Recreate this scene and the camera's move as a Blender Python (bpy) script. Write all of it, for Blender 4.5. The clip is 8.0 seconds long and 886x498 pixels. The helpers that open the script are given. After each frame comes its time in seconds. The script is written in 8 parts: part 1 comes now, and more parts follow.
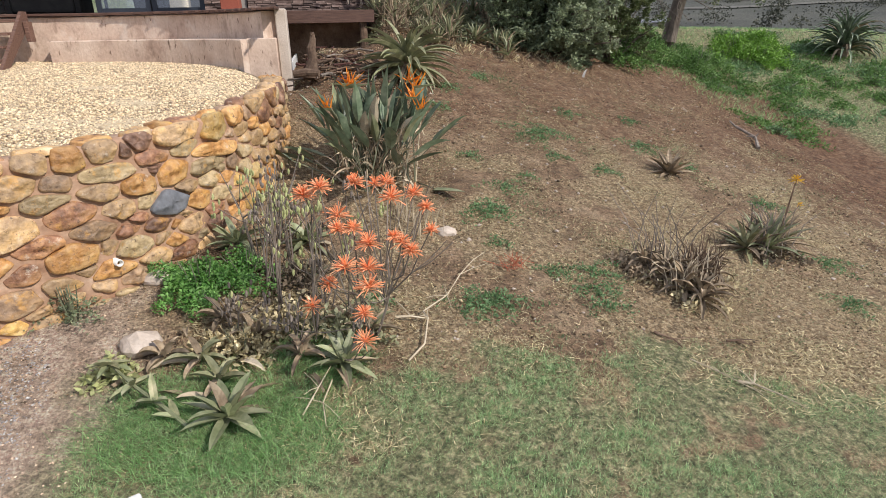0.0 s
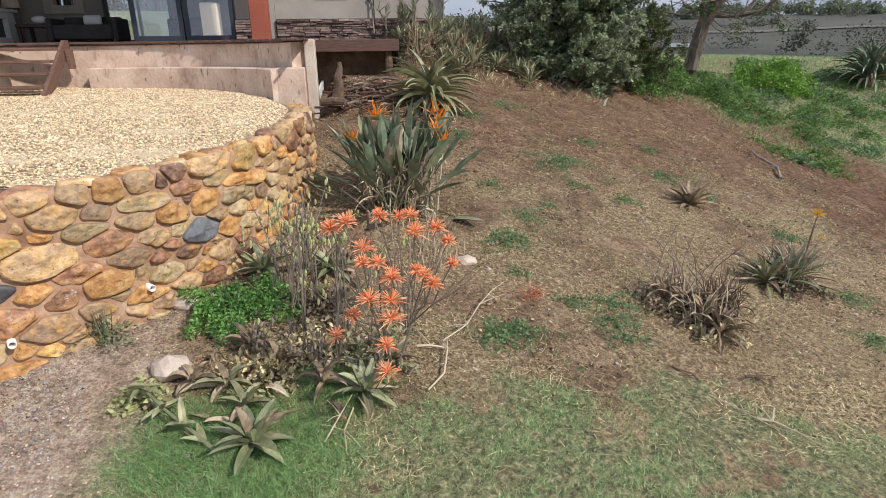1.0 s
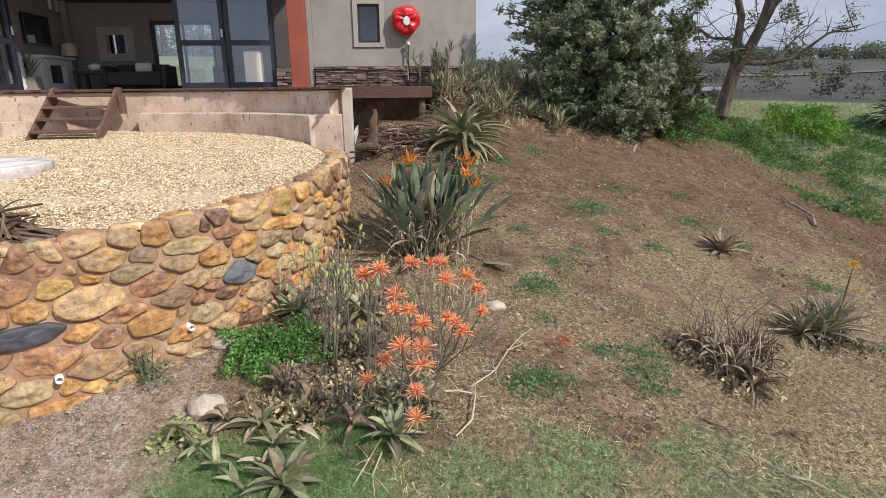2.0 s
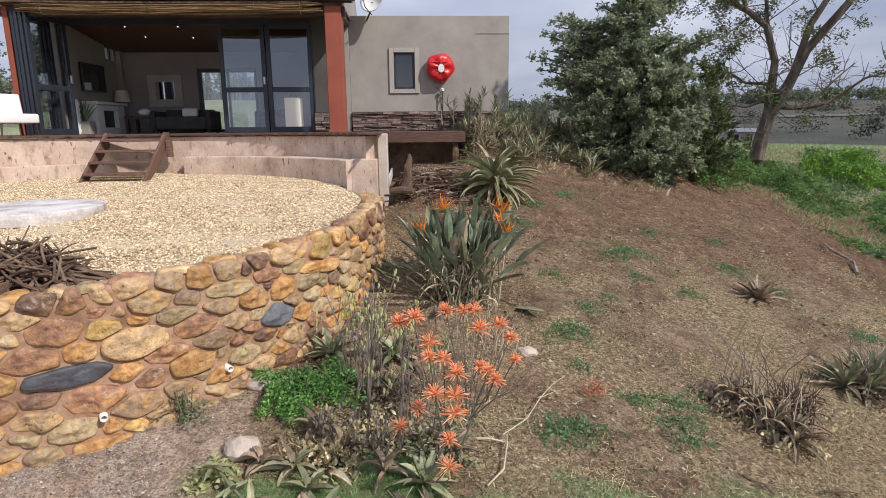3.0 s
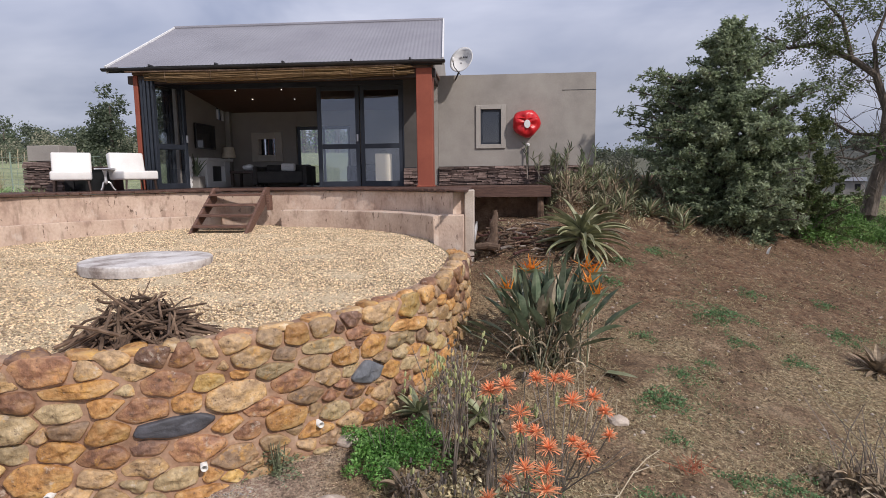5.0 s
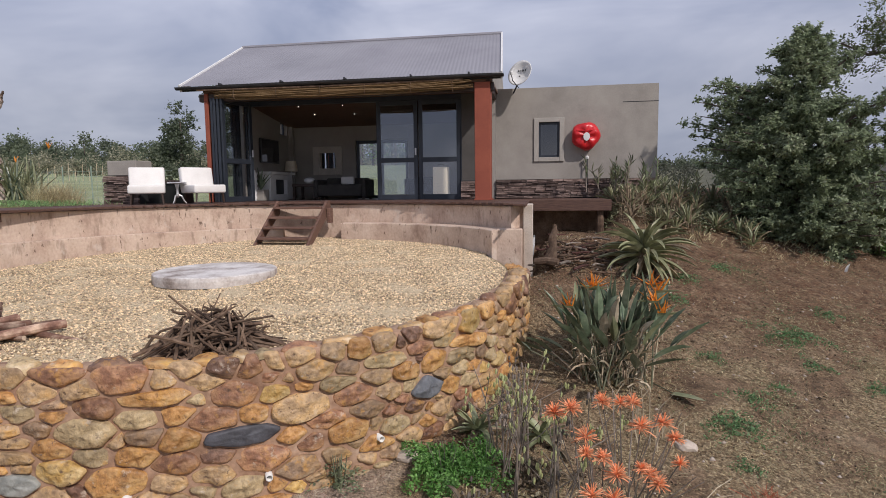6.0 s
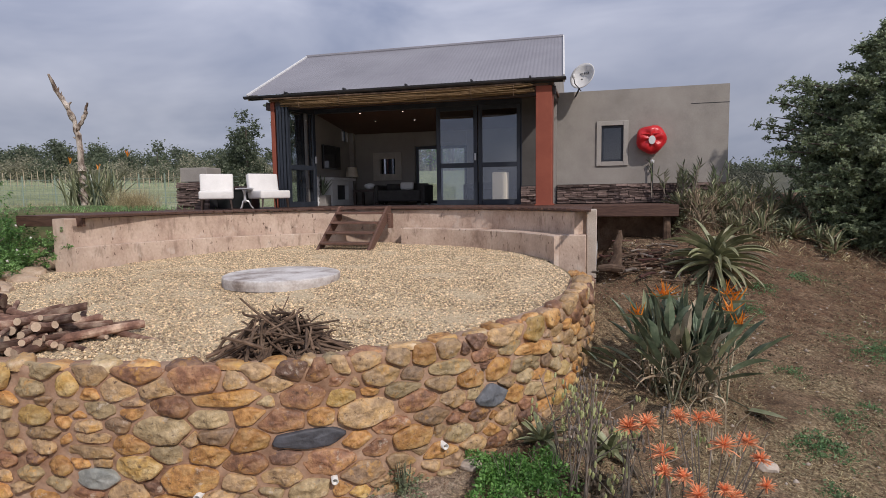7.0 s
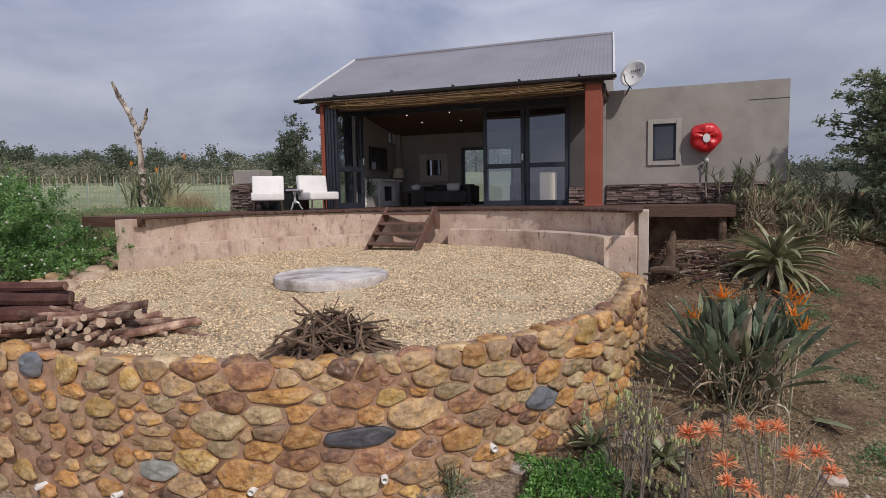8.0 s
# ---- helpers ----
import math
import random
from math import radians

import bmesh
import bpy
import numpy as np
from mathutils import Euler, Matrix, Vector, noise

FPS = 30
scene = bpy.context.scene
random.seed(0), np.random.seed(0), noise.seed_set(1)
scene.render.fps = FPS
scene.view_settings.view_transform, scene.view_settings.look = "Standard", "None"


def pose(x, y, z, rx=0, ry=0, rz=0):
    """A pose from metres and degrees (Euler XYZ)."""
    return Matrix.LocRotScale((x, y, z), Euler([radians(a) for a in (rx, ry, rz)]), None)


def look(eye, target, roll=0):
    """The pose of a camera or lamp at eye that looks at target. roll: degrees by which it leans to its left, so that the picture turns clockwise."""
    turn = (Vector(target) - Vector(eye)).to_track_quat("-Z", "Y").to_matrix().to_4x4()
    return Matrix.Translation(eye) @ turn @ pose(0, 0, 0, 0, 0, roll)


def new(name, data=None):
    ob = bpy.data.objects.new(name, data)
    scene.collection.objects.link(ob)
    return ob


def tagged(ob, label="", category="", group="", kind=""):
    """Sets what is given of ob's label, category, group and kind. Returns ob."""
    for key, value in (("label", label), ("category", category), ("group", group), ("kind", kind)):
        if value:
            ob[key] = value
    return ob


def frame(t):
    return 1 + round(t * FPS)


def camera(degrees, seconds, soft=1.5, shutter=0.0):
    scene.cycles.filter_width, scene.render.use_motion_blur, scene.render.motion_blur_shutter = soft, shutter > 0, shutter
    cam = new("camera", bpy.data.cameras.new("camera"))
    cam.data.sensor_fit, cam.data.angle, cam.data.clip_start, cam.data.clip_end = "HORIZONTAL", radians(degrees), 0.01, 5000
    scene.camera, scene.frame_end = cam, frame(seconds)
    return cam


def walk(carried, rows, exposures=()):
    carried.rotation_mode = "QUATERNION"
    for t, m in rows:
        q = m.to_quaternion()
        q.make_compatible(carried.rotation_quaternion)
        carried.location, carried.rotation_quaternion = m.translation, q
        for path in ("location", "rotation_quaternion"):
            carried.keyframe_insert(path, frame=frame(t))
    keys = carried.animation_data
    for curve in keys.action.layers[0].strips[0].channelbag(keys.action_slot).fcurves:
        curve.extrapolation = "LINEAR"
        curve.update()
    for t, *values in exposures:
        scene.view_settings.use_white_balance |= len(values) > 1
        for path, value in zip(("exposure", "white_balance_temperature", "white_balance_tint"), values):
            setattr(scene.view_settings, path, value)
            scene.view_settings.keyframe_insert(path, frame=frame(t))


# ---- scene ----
# ---------------------------------------------------------------- camera
cam = camera(74.1, 8.0, soft=0.55)
PATH = [
    (0.0, (0.384, -8.948, 0.524), (0.747, -7.119, -0.197), -1.1),
    (0.5, (0.369, -8.972, 0.585), (0.704, -7.130, -0.119), -0.9),
    (1.0, (0.361, -9.011, 0.639), (0.665, -7.147, -0.019), -0.8),
    (1.5, (0.350, -9.045, 0.684), (0.610, -7.155, 0.087), -0.7),
    (3.0, (0.305, -9.137, 0.807), (0.423, -7.182, 0.402), -0.6),
    (3.5, (0.289, -9.143, 0.845), (0.345, -7.175, 0.494), -0.6),
    (4.0, (0.266, -9.146, 0.879), (0.259, -7.170, 0.567), -0.6),
    (5.5, (0.201, -9.141, 0.960), (-0.036, -7.167, 0.739), -0.7),
    (6.0, (0.160, -9.137, 0.976), (-0.171, -7.175, 0.771), -0.7),
    (6.5, (0.115, -9.125, 0.983), (-0.306, -7.180, 0.791), -0.75),
    (7.0, (0.066, -9.102, 0.978), (-0.448, -7.178, 0.793), -0.8),
    (7.5, (0.036, -9.088, 0.971), (-0.564, -7.189, 0.790), -0.9),
    (8.0, (0.016, -9.090, 0.968), (-0.642, -7.210, 0.790), -1.0),
]
EXPOSURES = [(0.0, 0.42, 6500, 12), (1.5, 0.37, 6480, 12), (3.5, 0.23, 6400, 15), (5.5, -0.07, 6400, 16), (8.0, -0.32, 6400, 16)]
walk(cam, [(t, look(e, a, r)) for t, e, a, r in PATH], EXPOSURES)

# ---------------------------------------------------------------- light
SUN_DIR = Vector((0.56, -0.52, 0.65)).normalized()
world = bpy.data.worlds.new("overcast_sky")
scene.world = world
world.use_nodes = True
wt = world.node_tree
wt.nodes.clear()
w_out = wt.nodes.new("ShaderNodeOutputWorld")
w_bg = wt.nodes.new("ShaderNodeBackground")
w_sky = wt.nodes.new("ShaderNodeTexSky")
w_sky.sky_type = "NISHITA"
w_sky.sun_disc = False
w_sky.sun_elevation = math.asin(SUN_DIR.z)
w_sky.sun_rotation = math.atan2(SUN_DIR.x, SUN_DIR.y)
w_tc = wt.nodes.new("ShaderNodeTexCoord")
w_map = wt.nodes.new("ShaderNodeMapping")
w_map.inputs["Scale"].default_value = (1.0, 1.0, 3.2)
w_no = wt.nodes.new("ShaderNodeTexNoise")
w_no.inputs["Scale"].default_value = 1.9
w_no.inputs["Detail"].default_value = 5
w_no.inputs["Roughness"].default_value = 0.52
w_no.inputs["Distortion"].default_value = 0.35
w_ramp = wt.nodes.new("ShaderNodeValToRGB")
w_ramp.color_ramp.elements[0].position, w_ramp.color_ramp.elements[0].color = 0.36, (0.31, 0.36, 0.49, 1)
w_ramp.color_ramp.elements[1].position, w_ramp.color_ramp.elements[1].color = 0.70, (0.755, 0.79, 0.88, 1)
w_scale = wt.nodes.new("ShaderNodeVectorMath")
w_scale.operation = "SCALE"
w_scale.inputs["Scale"].default_value = 0.10
w_mix = wt.nodes.new("ShaderNodeMix")
w_mix.data_type = "RGBA"
w_mix.inputs["Factor"].default_value = 0.88
wt.links.new(w_tc.outputs["Generated"], w_map.inputs["Vector"])
wt.links.new(w_map.outputs["Vector"], w_no.inputs["Vector"])
wt.links.new(w_no.outputs["Fac"], w_ramp.inputs["Fac"])
wt.links.new(w_sky.outputs["Color"], w_scale.inputs[0])
wt.links.new(w_scale.outputs["Vector"], w_mix.inputs["A"])
wt.links.new(w_ramp.outputs["Color"], w_mix.inputs["B"])
w_sep = wt.nodes.new("ShaderNodeSeparateXYZ")
w_grad = wt.nodes.new("ShaderNodeValToRGB")
for k, (pos, v) in enumerate(((0.0, 0.86), (0.13, 0.82), (0.32, 1.17), (0.7, 1.03))):
    e = w_grad.color_ramp.elements[k] if k < 2 else w_grad.color_ramp.elements.new(pos)
    e.position, e.color = pos, (v, v, v, 1)
w_mul = wt.nodes.new("ShaderNodeVectorMath")
w_mul.operation = "MULTIPLY"
wt.links.new(w_tc.outputs["Generated"], w_sep.inputs["Vector"])
wt.links.new(w_sep.outputs["Z"], w_grad.inputs["Fac"])
wt.links.new(w_mix.outputs["Result"], w_mul.inputs[0])
wt.links.new(w_grad.outputs["Color"], w_mul.inputs[1])
wt.links.new(w_mul.outputs["Vector"], w_bg.inputs["Color"])
w_bg.inputs["Strength"].default_value = 1.0
wt.links.new(w_bg.outputs["Background"], w_out.inputs["Surface"])

sun_data = bpy.data.lights.new("sun", "SUN")
sun_data.energy, sun_data.angle, sun_data.color = 3.0, radians(2.0), (1.0, 0.94, 0.85)
sun = new("sun", sun_data)
sun.matrix_world = look(SUN_DIR * 60, (0, 0, 0))

# ---------------------------------------------------------------- materials
def surf(name, stops, scale=6.0, rough=0.85, bump=0.3, bump_scale=40.0, metal=0.0, vary=0.0, fine=0.25, stretch=(1, 1, 1),
         sheen=0.0, depth=0.01, spread=(0.3, 0.7), coords="Object", island=False):
    """Colour from a broad noise and a fine one, fine relief, and a shift from piece to piece."""
    m = bpy.data.materials.new(name)
    m.use_nodes = True
    nt = m.node_tree
    bsdf = nt.nodes["Principled BSDF"]
    tc = nt.nodes.new("ShaderNodeTexCoord")
    mp = nt.nodes.new("ShaderNodeMapping")
    mp.inputs["Scale"].default_value = stretch
    if coords == "World":
        geo = nt.nodes.new("ShaderNodeNewGeometry")
        nt.links.new(geo.outputs["Position"], mp.inputs["Vector"])
    else:
        nt.links.new(tc.outputs["Object"], mp.inputs["Vector"])
    broad = nt.nodes.new("ShaderNodeTexNoise")
    broad.inputs["Scale"].default_value = scale
    broad.inputs["Detail"].default_value = 6
    broad.inputs["Roughness"].default_value = 0.6
    nt.links.new(mp.outputs["Vector"], broad.inputs["Vector"])
    grain = nt.nodes.new("ShaderNodeTexNoise")
    grain.inputs["Scale"].default_value = bump_scale
    grain.inputs["Detail"].default_value = 4
    nt.links.new(mp.outputs["Vector"], grain.inputs["Vector"])
    ramp = nt.nodes.new("ShaderNodeValToRGB")
    els = ramp.color_ramp.elements
    for i, c in enumerate(stops):
        pos = spread[0] + (spread[1] - spread[0]) * i / max(1, len(stops) - 1)
        el = els[i] if i < 2 else els.new(pos)
        el.position, el.color = pos, (*c, 1)
    nt.links.new(broad.outputs["Fac"], ramp.inputs["Fac"])
    mixer = nt.nodes.new("ShaderNodeMix")
    mixer.data_type, mixer.blend_type = "RGBA", "OVERLAY"
    mixer.inputs["Factor"].default_value = fine
    nt.links.new(ramp.outputs["Color"], mixer.inputs["A"])
    nt.links.new(grain.outputs["Fac"], mixer.inputs["B"])
    last = mixer.outputs["Result"]
    if vary:
        if island:
            src = nt.nodes.new("ShaderNodeNewGeometry").outputs["Random Per Island"]
        else:
            src = nt.nodes.new("ShaderNodeObjectInfo").outputs["Random"]
        rng = nt.nodes.new("ShaderNodeMapRange")
        rng.inputs["To Min"].default_value, rng.inputs["To Max"].default_value = 1 - vary, 1 + vary
        nt.links.new(src, rng.inputs["Value"])
        hsv = nt.nodes.new("ShaderNodeHueSaturation")
        nt.links.new(last, hsv.inputs["Color"])
        nt.links.new(rng.outputs["Result"], hsv.inputs["Value"])
        last = hsv.outputs["Color"]
    nt.links.new(last, bsdf.inputs["Base Color"])
    bsdf.inputs["Roughness"].default_value = rough
    bsdf.inputs["Metallic"].default_value = metal
    if bump:
        bp = nt.nodes.new("ShaderNodeBump")
        bp.inputs["Strength"].default_value = bump
        bp.inputs["Distance"].default_value = depth
        nt.links.new(grain.outputs["Fac"], bp.inputs["Height"])
        nt.links.new(bp.outputs["Normal"], bsdf.inputs["Normal"])
    return m


def leaf_mat(name, stops, vary=0.3, rough=0.5, trans=0.25, scale=9.0, island=True, stretch=(1, 1, 1)):
    """Leaf: a noisy green with some light let through."""
    m = surf(name, stops, scale, rough, 0.12, 60.0, vary=vary, fine=0.15, island=island, stretch=stretch)
    nt = m.node_tree
    bsdf = nt.nodes["Principled BSDF"]
    out = nt.nodes["Material Output"]
    col = bsdf.inputs["Base Color"].links[0].from_socket
    tr = nt.nodes.new("ShaderNodeBsdfTranslucent")
    nt.links.new(col, tr.inputs["Color"])
    mx = nt.nodes.new("ShaderNodeMixShader")
    mx.inputs["Fac"].default_value = trans
    nt.links.new(bsdf.outputs["BSDF"], mx.inputs[1])
    nt.links.new(tr.outputs["BSDF"], mx.inputs[2])
    nt.links.new(mx.outputs["Shader"], out.inputs["Surface"])
    return m


def glass_mat(name, tint=(0.9, 0.95, 0.95), glossy=0.12):
    m = bpy.data.materials.new(name)
    m.use_nodes = True
    nt = m.node_tree
    nt.nodes.remove(nt.nodes["Principled BSDF"])
    out = nt.nodes["Material Output"]
    tr = nt.nodes.new("ShaderNodeBsdfTransparent")
    tr.inputs["Color"].default_value = (*tint, 1)
    gl = nt.nodes.new("ShaderNodeBsdfGlossy")
    gl.inputs["Roughness"].default_value = 0.02
    fr = nt.nodes.new("ShaderNodeFresnel")
    fr.inputs["IOR"].default_value = 1.5
    ad = nt.nodes.new("ShaderNodeMath")
    ad.operation = "ADD"
    ad.use_clamp = True
    ad.inputs[1].default_value = glossy
    nt.links.new(fr.outputs["Fac"], ad.inputs[0])
    mx = nt.nodes.new("ShaderNodeMixShader")
    nt.links.new(ad.outputs["Value"], mx.inputs["Fac"])
    nt.links.new(tr.outputs["BSDF"], mx.inputs[1])
    nt.links.new(gl.outputs["BSDF"], mx.inputs[2])
    nt.links.new(mx.outputs["Shader"], out.inputs["Surface"])
    return m


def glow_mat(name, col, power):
    m = bpy.data.materials.new(name)
    m.use_nodes = True
    b = m.node_tree.nodes["Principled BSDF"]
    b.inputs["Base Color"].default_value = (*col, 1)
    b.inputs["Emission Color"].default_value = (*col, 1)
    b.inputs["Emission Strength"].default_value = power
    return m


PLASTER = surf("grey_plaster", [(0.265, 0.245, 0.22), (0.33, 0.305, 0.275), (0.375, 0.35, 0.315)], 1.6, 0.9, 0.25, 90, coords="World")
CONCRETE = surf("stained_concrete", [(0.38, 0.27, 0.207), (0.50, 0.37, 0.29), (0.57, 0.438, 0.345), (0.62, 0.487, 0.39), (0.70, 0.575, 0.478)], 2.6, 0.9, 0.4, 30, coords="World",
                stretch=(1, 1, 0.8), spread=(0.30, 0.72), fine=0.25)


def drip_stains(m):
    """Short dark runs and rust spots down the face of cast concrete, and pale lime blooms."""
    nt = m.node_tree
    bsdf = nt.nodes["Principled BSDF"]
    last = bsdf.inputs["Base Color"].links[0].from_socket
    geo = nt.nodes.new("ShaderNodeNewGeometry")
    for scale, tall, lo, hi, most, col in ((9.0, 0.30, 0.56, 0.68, 0.55, (0.24, 0.165, 0.12)), (16.0, 0.42, 0.63, 0.69, 0.85, (0.105, 0.06, 0.04)), (5.0, 0.7, 0.60, 0.70, 0.5, (0.68, 0.60, 0.52))):
        mp = nt.nodes.new("ShaderNodeMapping")
        mp.inputs["Scale"].default_value = (1, 1, tall)
        nt.links.new(geo.outputs["Position"], mp.inputs["Vector"])
        n = nt.nodes.new("ShaderNodeTexNoise")
        n.inputs["Scale"].default_value, n.inputs["Detail"].default_value, n.inputs["Roughness"].default_value = scale, 4, 0.6
        nt.links.new(mp.outputs["Vector"], n.inputs["Vector"])
        r = nt.nodes.new("ShaderNodeMapRange")
        r.inputs["From Min"].default_value, r.inputs["From Max"].default_value, r.inputs["To Max"].default_value = lo, hi, most
        nt.links.new(n.outputs["Fac"], r.inputs["Value"])
        x = nt.nodes.new("ShaderNodeMix")
        x.data_type = "RGBA"
        nt.links.new(r.outputs["Result"], x.inputs["Factor"])
        nt.links.new(last, x.inputs["A"])
        x.inputs["B"].default_value = (*col, 1)
        last = x.outputs["Result"]
    nt.links.new(last, bsdf.inputs["Base Color"])


drip_stains(CONCRETE)
CONCRETE_PALE = surf("pale_concrete", [(0.42, 0.35, 0.29), (0.56, 0.49, 0.42)], 4.0, 0.9, 0.3, 60, coords="World", spread=(0.25, 0.6))
SLAB = surf("slab_concrete", [(0.26, 0.215, 0.19), (0.48, 0.43, 0.40), (0.60, 0.565, 0.54), (0.72, 0.69, 0.66)], 3.2, 0.8, 0.4, 40, fine=0.4, spread=(0.34, 0.62))
MORTAR = surf("wall_mortar", [(0.20, 0.105, 0.063), (0.34, 0.205, 0.13), (0.45, 0.30, 0.205), (0.62, 0.49, 0.38)], 4.5, 0.95, 0.5, 26, coords="World", depth=0.012, fine=0.35, spread=(0.28, 0.78))
DECKWOOD = surf("dark_deck_timber", [(0.055, 0.028, 0.02), (0.10, 0.05, 0.035), (0.14, 0.08, 0.055)], 5.0, 0.6, 0.3, 60, stretch=(1, 8, 8), vary=0.15)
STEPWOOD = surf("stair_timber", [(0.085, 0.045, 0.035), (0.16, 0.085, 0.06), (0.22, 0.13, 0.10)], 6.0, 0.7, 0.3, 60, stretch=(1, 8, 8), vary=0.15)
# shade on the wall beside the doors, put into a darker plaster colour
SHADEDPLASTER = surf("dark_plaster", [(0.075, 0.07, 0.065), (0.11, 0.102, 0.095)], 2.0, 0.9, 0.2, 80)
REDPAINT = surf("red_oxide_plaster", [(0.24, 0.06, 0.036), (0.31, 0.083, 0.048)], 3.0, 0.8, 0.2, 80)
CASERED = surf("red_plastic", [(0.55, 0.015, 0.02), (0.66, 0.025, 0.03)], 3.0, 0.35, 0.05, 30)
ALU = surf("charcoal_aluminium", [(0.028, 0.034, 0.046), (0.042, 0.050, 0.066)], 4.0, 0.4, 0.03, 80, metal=0.2)
ROOF = surf("grey_roof_sheet", [(0.235, 0.23, 0.256), (0.275, 0.27, 0.298), (0.305, 0.30, 0.33)], 0.8, 0.55, 0.03, 60, metal=0.1, coords="World")
WHITEPAINT = surf("white_trim", [(0.66, 0.66, 0.65), (0.78, 0.78, 0.77)], 4.0, 0.6, 0.05, 60)
DARKSTEEL = surf("dark_gutter", [(0.025, 0.025, 0.028), (0.045, 0.045, 0.05)], 4.0, 0.5, 0.05, 60, metal=0.2)
# weak glow added to the paper, standing in for sunlight on it
LANTERNPAPER = glow_mat("sun_glow_paper", (0.85, 0.74, 0.58), 0.22)
REED = surf("reed_blind", [(0.10, 0.055, 0.025), (0.185, 0.115, 0.05), (0.29, 0.19, 0.09)], 8.0, 0.8, 0.5, 60, stretch=(1, 12, 12))
CEILWOOD = surf("brown_ceiling_boards", [(0.10, 0.05, 0.03), (0.16, 0.085, 0.05)], 5.0, 0.6, 0.15, 60, stretch=(1, 10, 10))
ROOMWALL = surf("taupe_room_wall", [(0.30, 0.275, 0.25), (0.36, 0.335, 0.305)], 2.0, 0.9, 0.1, 80)
FLOORTILE = surf("room_floor", [(0.13, 0.10, 0.08), (0.19, 0.15, 0.12)], 3.0, 0.5, 0.1, 60)
WHITEFAB = surf("white_leather", [(0.74, 0.72, 0.69), (0.83, 0.81, 0.78)], 5.0, 0.55, 0.1, 90)
DARKWOOD = surf("dark_wood", [(0.035, 0.022, 0.017), (0.07, 0.043, 0.033)], 6.0, 0.5, 0.1, 60, stretch=(1, 1, 6))
SILVER = surf("silver_metal", [(0.55, 0.55, 0.56), (0.72, 0.72, 0.73)], 5.0, 0.35, 0.05, 60, metal=0.7)
DARKFAB = surf("dark_fabric", [(0.03, 0.028, 0.027), (0.06, 0.055, 0.05)], 6.0, 0.9, 0.2, 120)
CREAM = surf("cream_shade", [(0.60, 0.52, 0.40), (0.72, 0.64, 0.52)], 5.0, 0.8, 0.1, 60)
BLACK = surf("black_surface", [(0.012, 0.012, 0.013), (0.025, 0.025, 0.026)], 5.0, 0.3, 0.02, 60)
SLATE = surf("stacked_slate", [(0.085, 0.058, 0.05), (0.155, 0.108, 0.092), (0.23, 0.168, 0.147)], 9.0, 0.85, 0.5, 60, vary=0.45)
PVC = surf("white_pipe", [(0.70, 0.68, 0.63), (0.80, 0.78, 0.74)], 5.0, 0.5, 0.05, 60)
BARK = surf("grey_bark", [(0.055, 0.042, 0.034), (0.125, 0.10, 0.08), (0.20, 0.165, 0.135)], 7.0, 0.95, 0.8, 35, stretch=(1, 1, 0.35), depth=0.03)
DEADBARK = surf("pale_dead_wood", [(0.12, 0.08, 0.06), (0.40, 0.33, 0.27), (0.60, 0.53, 0.46)], 9.0, 0.95, 0.8, 40, stretch=(1, 1, 0.5), depth=0.02, spread=(0.38, 0.62))
LOGBARK = surf("log_bark", [(0.065, 0.034, 0.026), (0.185, 0.10, 0.07), (0.44, 0.32, 0.235)], 7.0, 0.95, 0.7, 50, vary=0.55)
REDLOG = surf("dark_red_log", [(0.045, 0.018, 0.014), (0.09, 0.035, 0.028), (0.13, 0.06, 0.045)], 5.0, 0.9, 0.7, 40, vary=0.2)
LOGEND = surf("cut_wood", [(0.44, 0.32, 0.22), (0.62, 0.49, 0.36)], 14.0, 0.9, 0.3, 60, vary=0.2)
TWIG = surf("dry_twig", [(0.06, 0.036, 0.023), (0.125, 0.08, 0.053), (0.23, 0.16, 0.11)], 9.0, 0.95, 0.5, 70, vary=0.45)
STALK = surf("flower_stalk", [(0.11, 0.085, 0.068), (0.21, 0.175, 0.145), (0.30, 0.26, 0.22)], 9.0, 0.9, 0.3, 70, vary=0.4)
STRAW = surf("bleached_straw", [(0.42, 0.34, 0.23), (0.60, 0.52, 0.39)], 9.0, 0.95, 0.3, 70, vary=0.2)
GRAVELMAT = surf("cream_gravel", [(0.32, 0.24, 0.145), (0.55, 0.44, 0.285), (0.71, 0.60, 0.42)], 60.0, 0.95, 0.9, 45, coords="World", depth=0.02)
PEBBLE = surf("gravel_pebble", [(0.435, 0.315, 0.178), (0.635, 0.49, 0.312), (0.81, 0.68, 0.47)], 20.0, 0.9, 0.2, 60, vary=0.6, island=True, coords="World")
GREYPEB = surf("grey_pebble", [(0.24, 0.225, 0.215), (0.40, 0.38, 0.365), (0.54, 0.52, 0.50)], 20.0, 0.9, 0.2, 60, vary=0.4, island=True, coords="World")
MOUNDSOIL = surf("rubble_soil", [(0.17, 0.10, 0.062), (0.28, 0.18, 0.115), (0.40, 0.28, 0.19)], 6.0, 0.95, 0.9, 30, depth=0.03)
ROCK = surf("tan_field_rock", [(0.30, 0.20, 0.13), (0.45, 0.33, 0.23), (0.55, 0.44, 0.33)], 7.0, 0.95, 0.7, 40, vary=0.2, depth=0.02)
LIGHTROCK = surf("pale_rock", [(0.42, 0.34, 0.27), (0.58, 0.50, 0.43)], 7.0, 0.95, 0.6, 40, vary=0.1)
def field_stone(name, stops):
    return surf(name, stops, 6.0, 0.58, 0.8, 30, fine=0.42, depth=0.016, vary=0.28, spread=(0.30, 0.70))


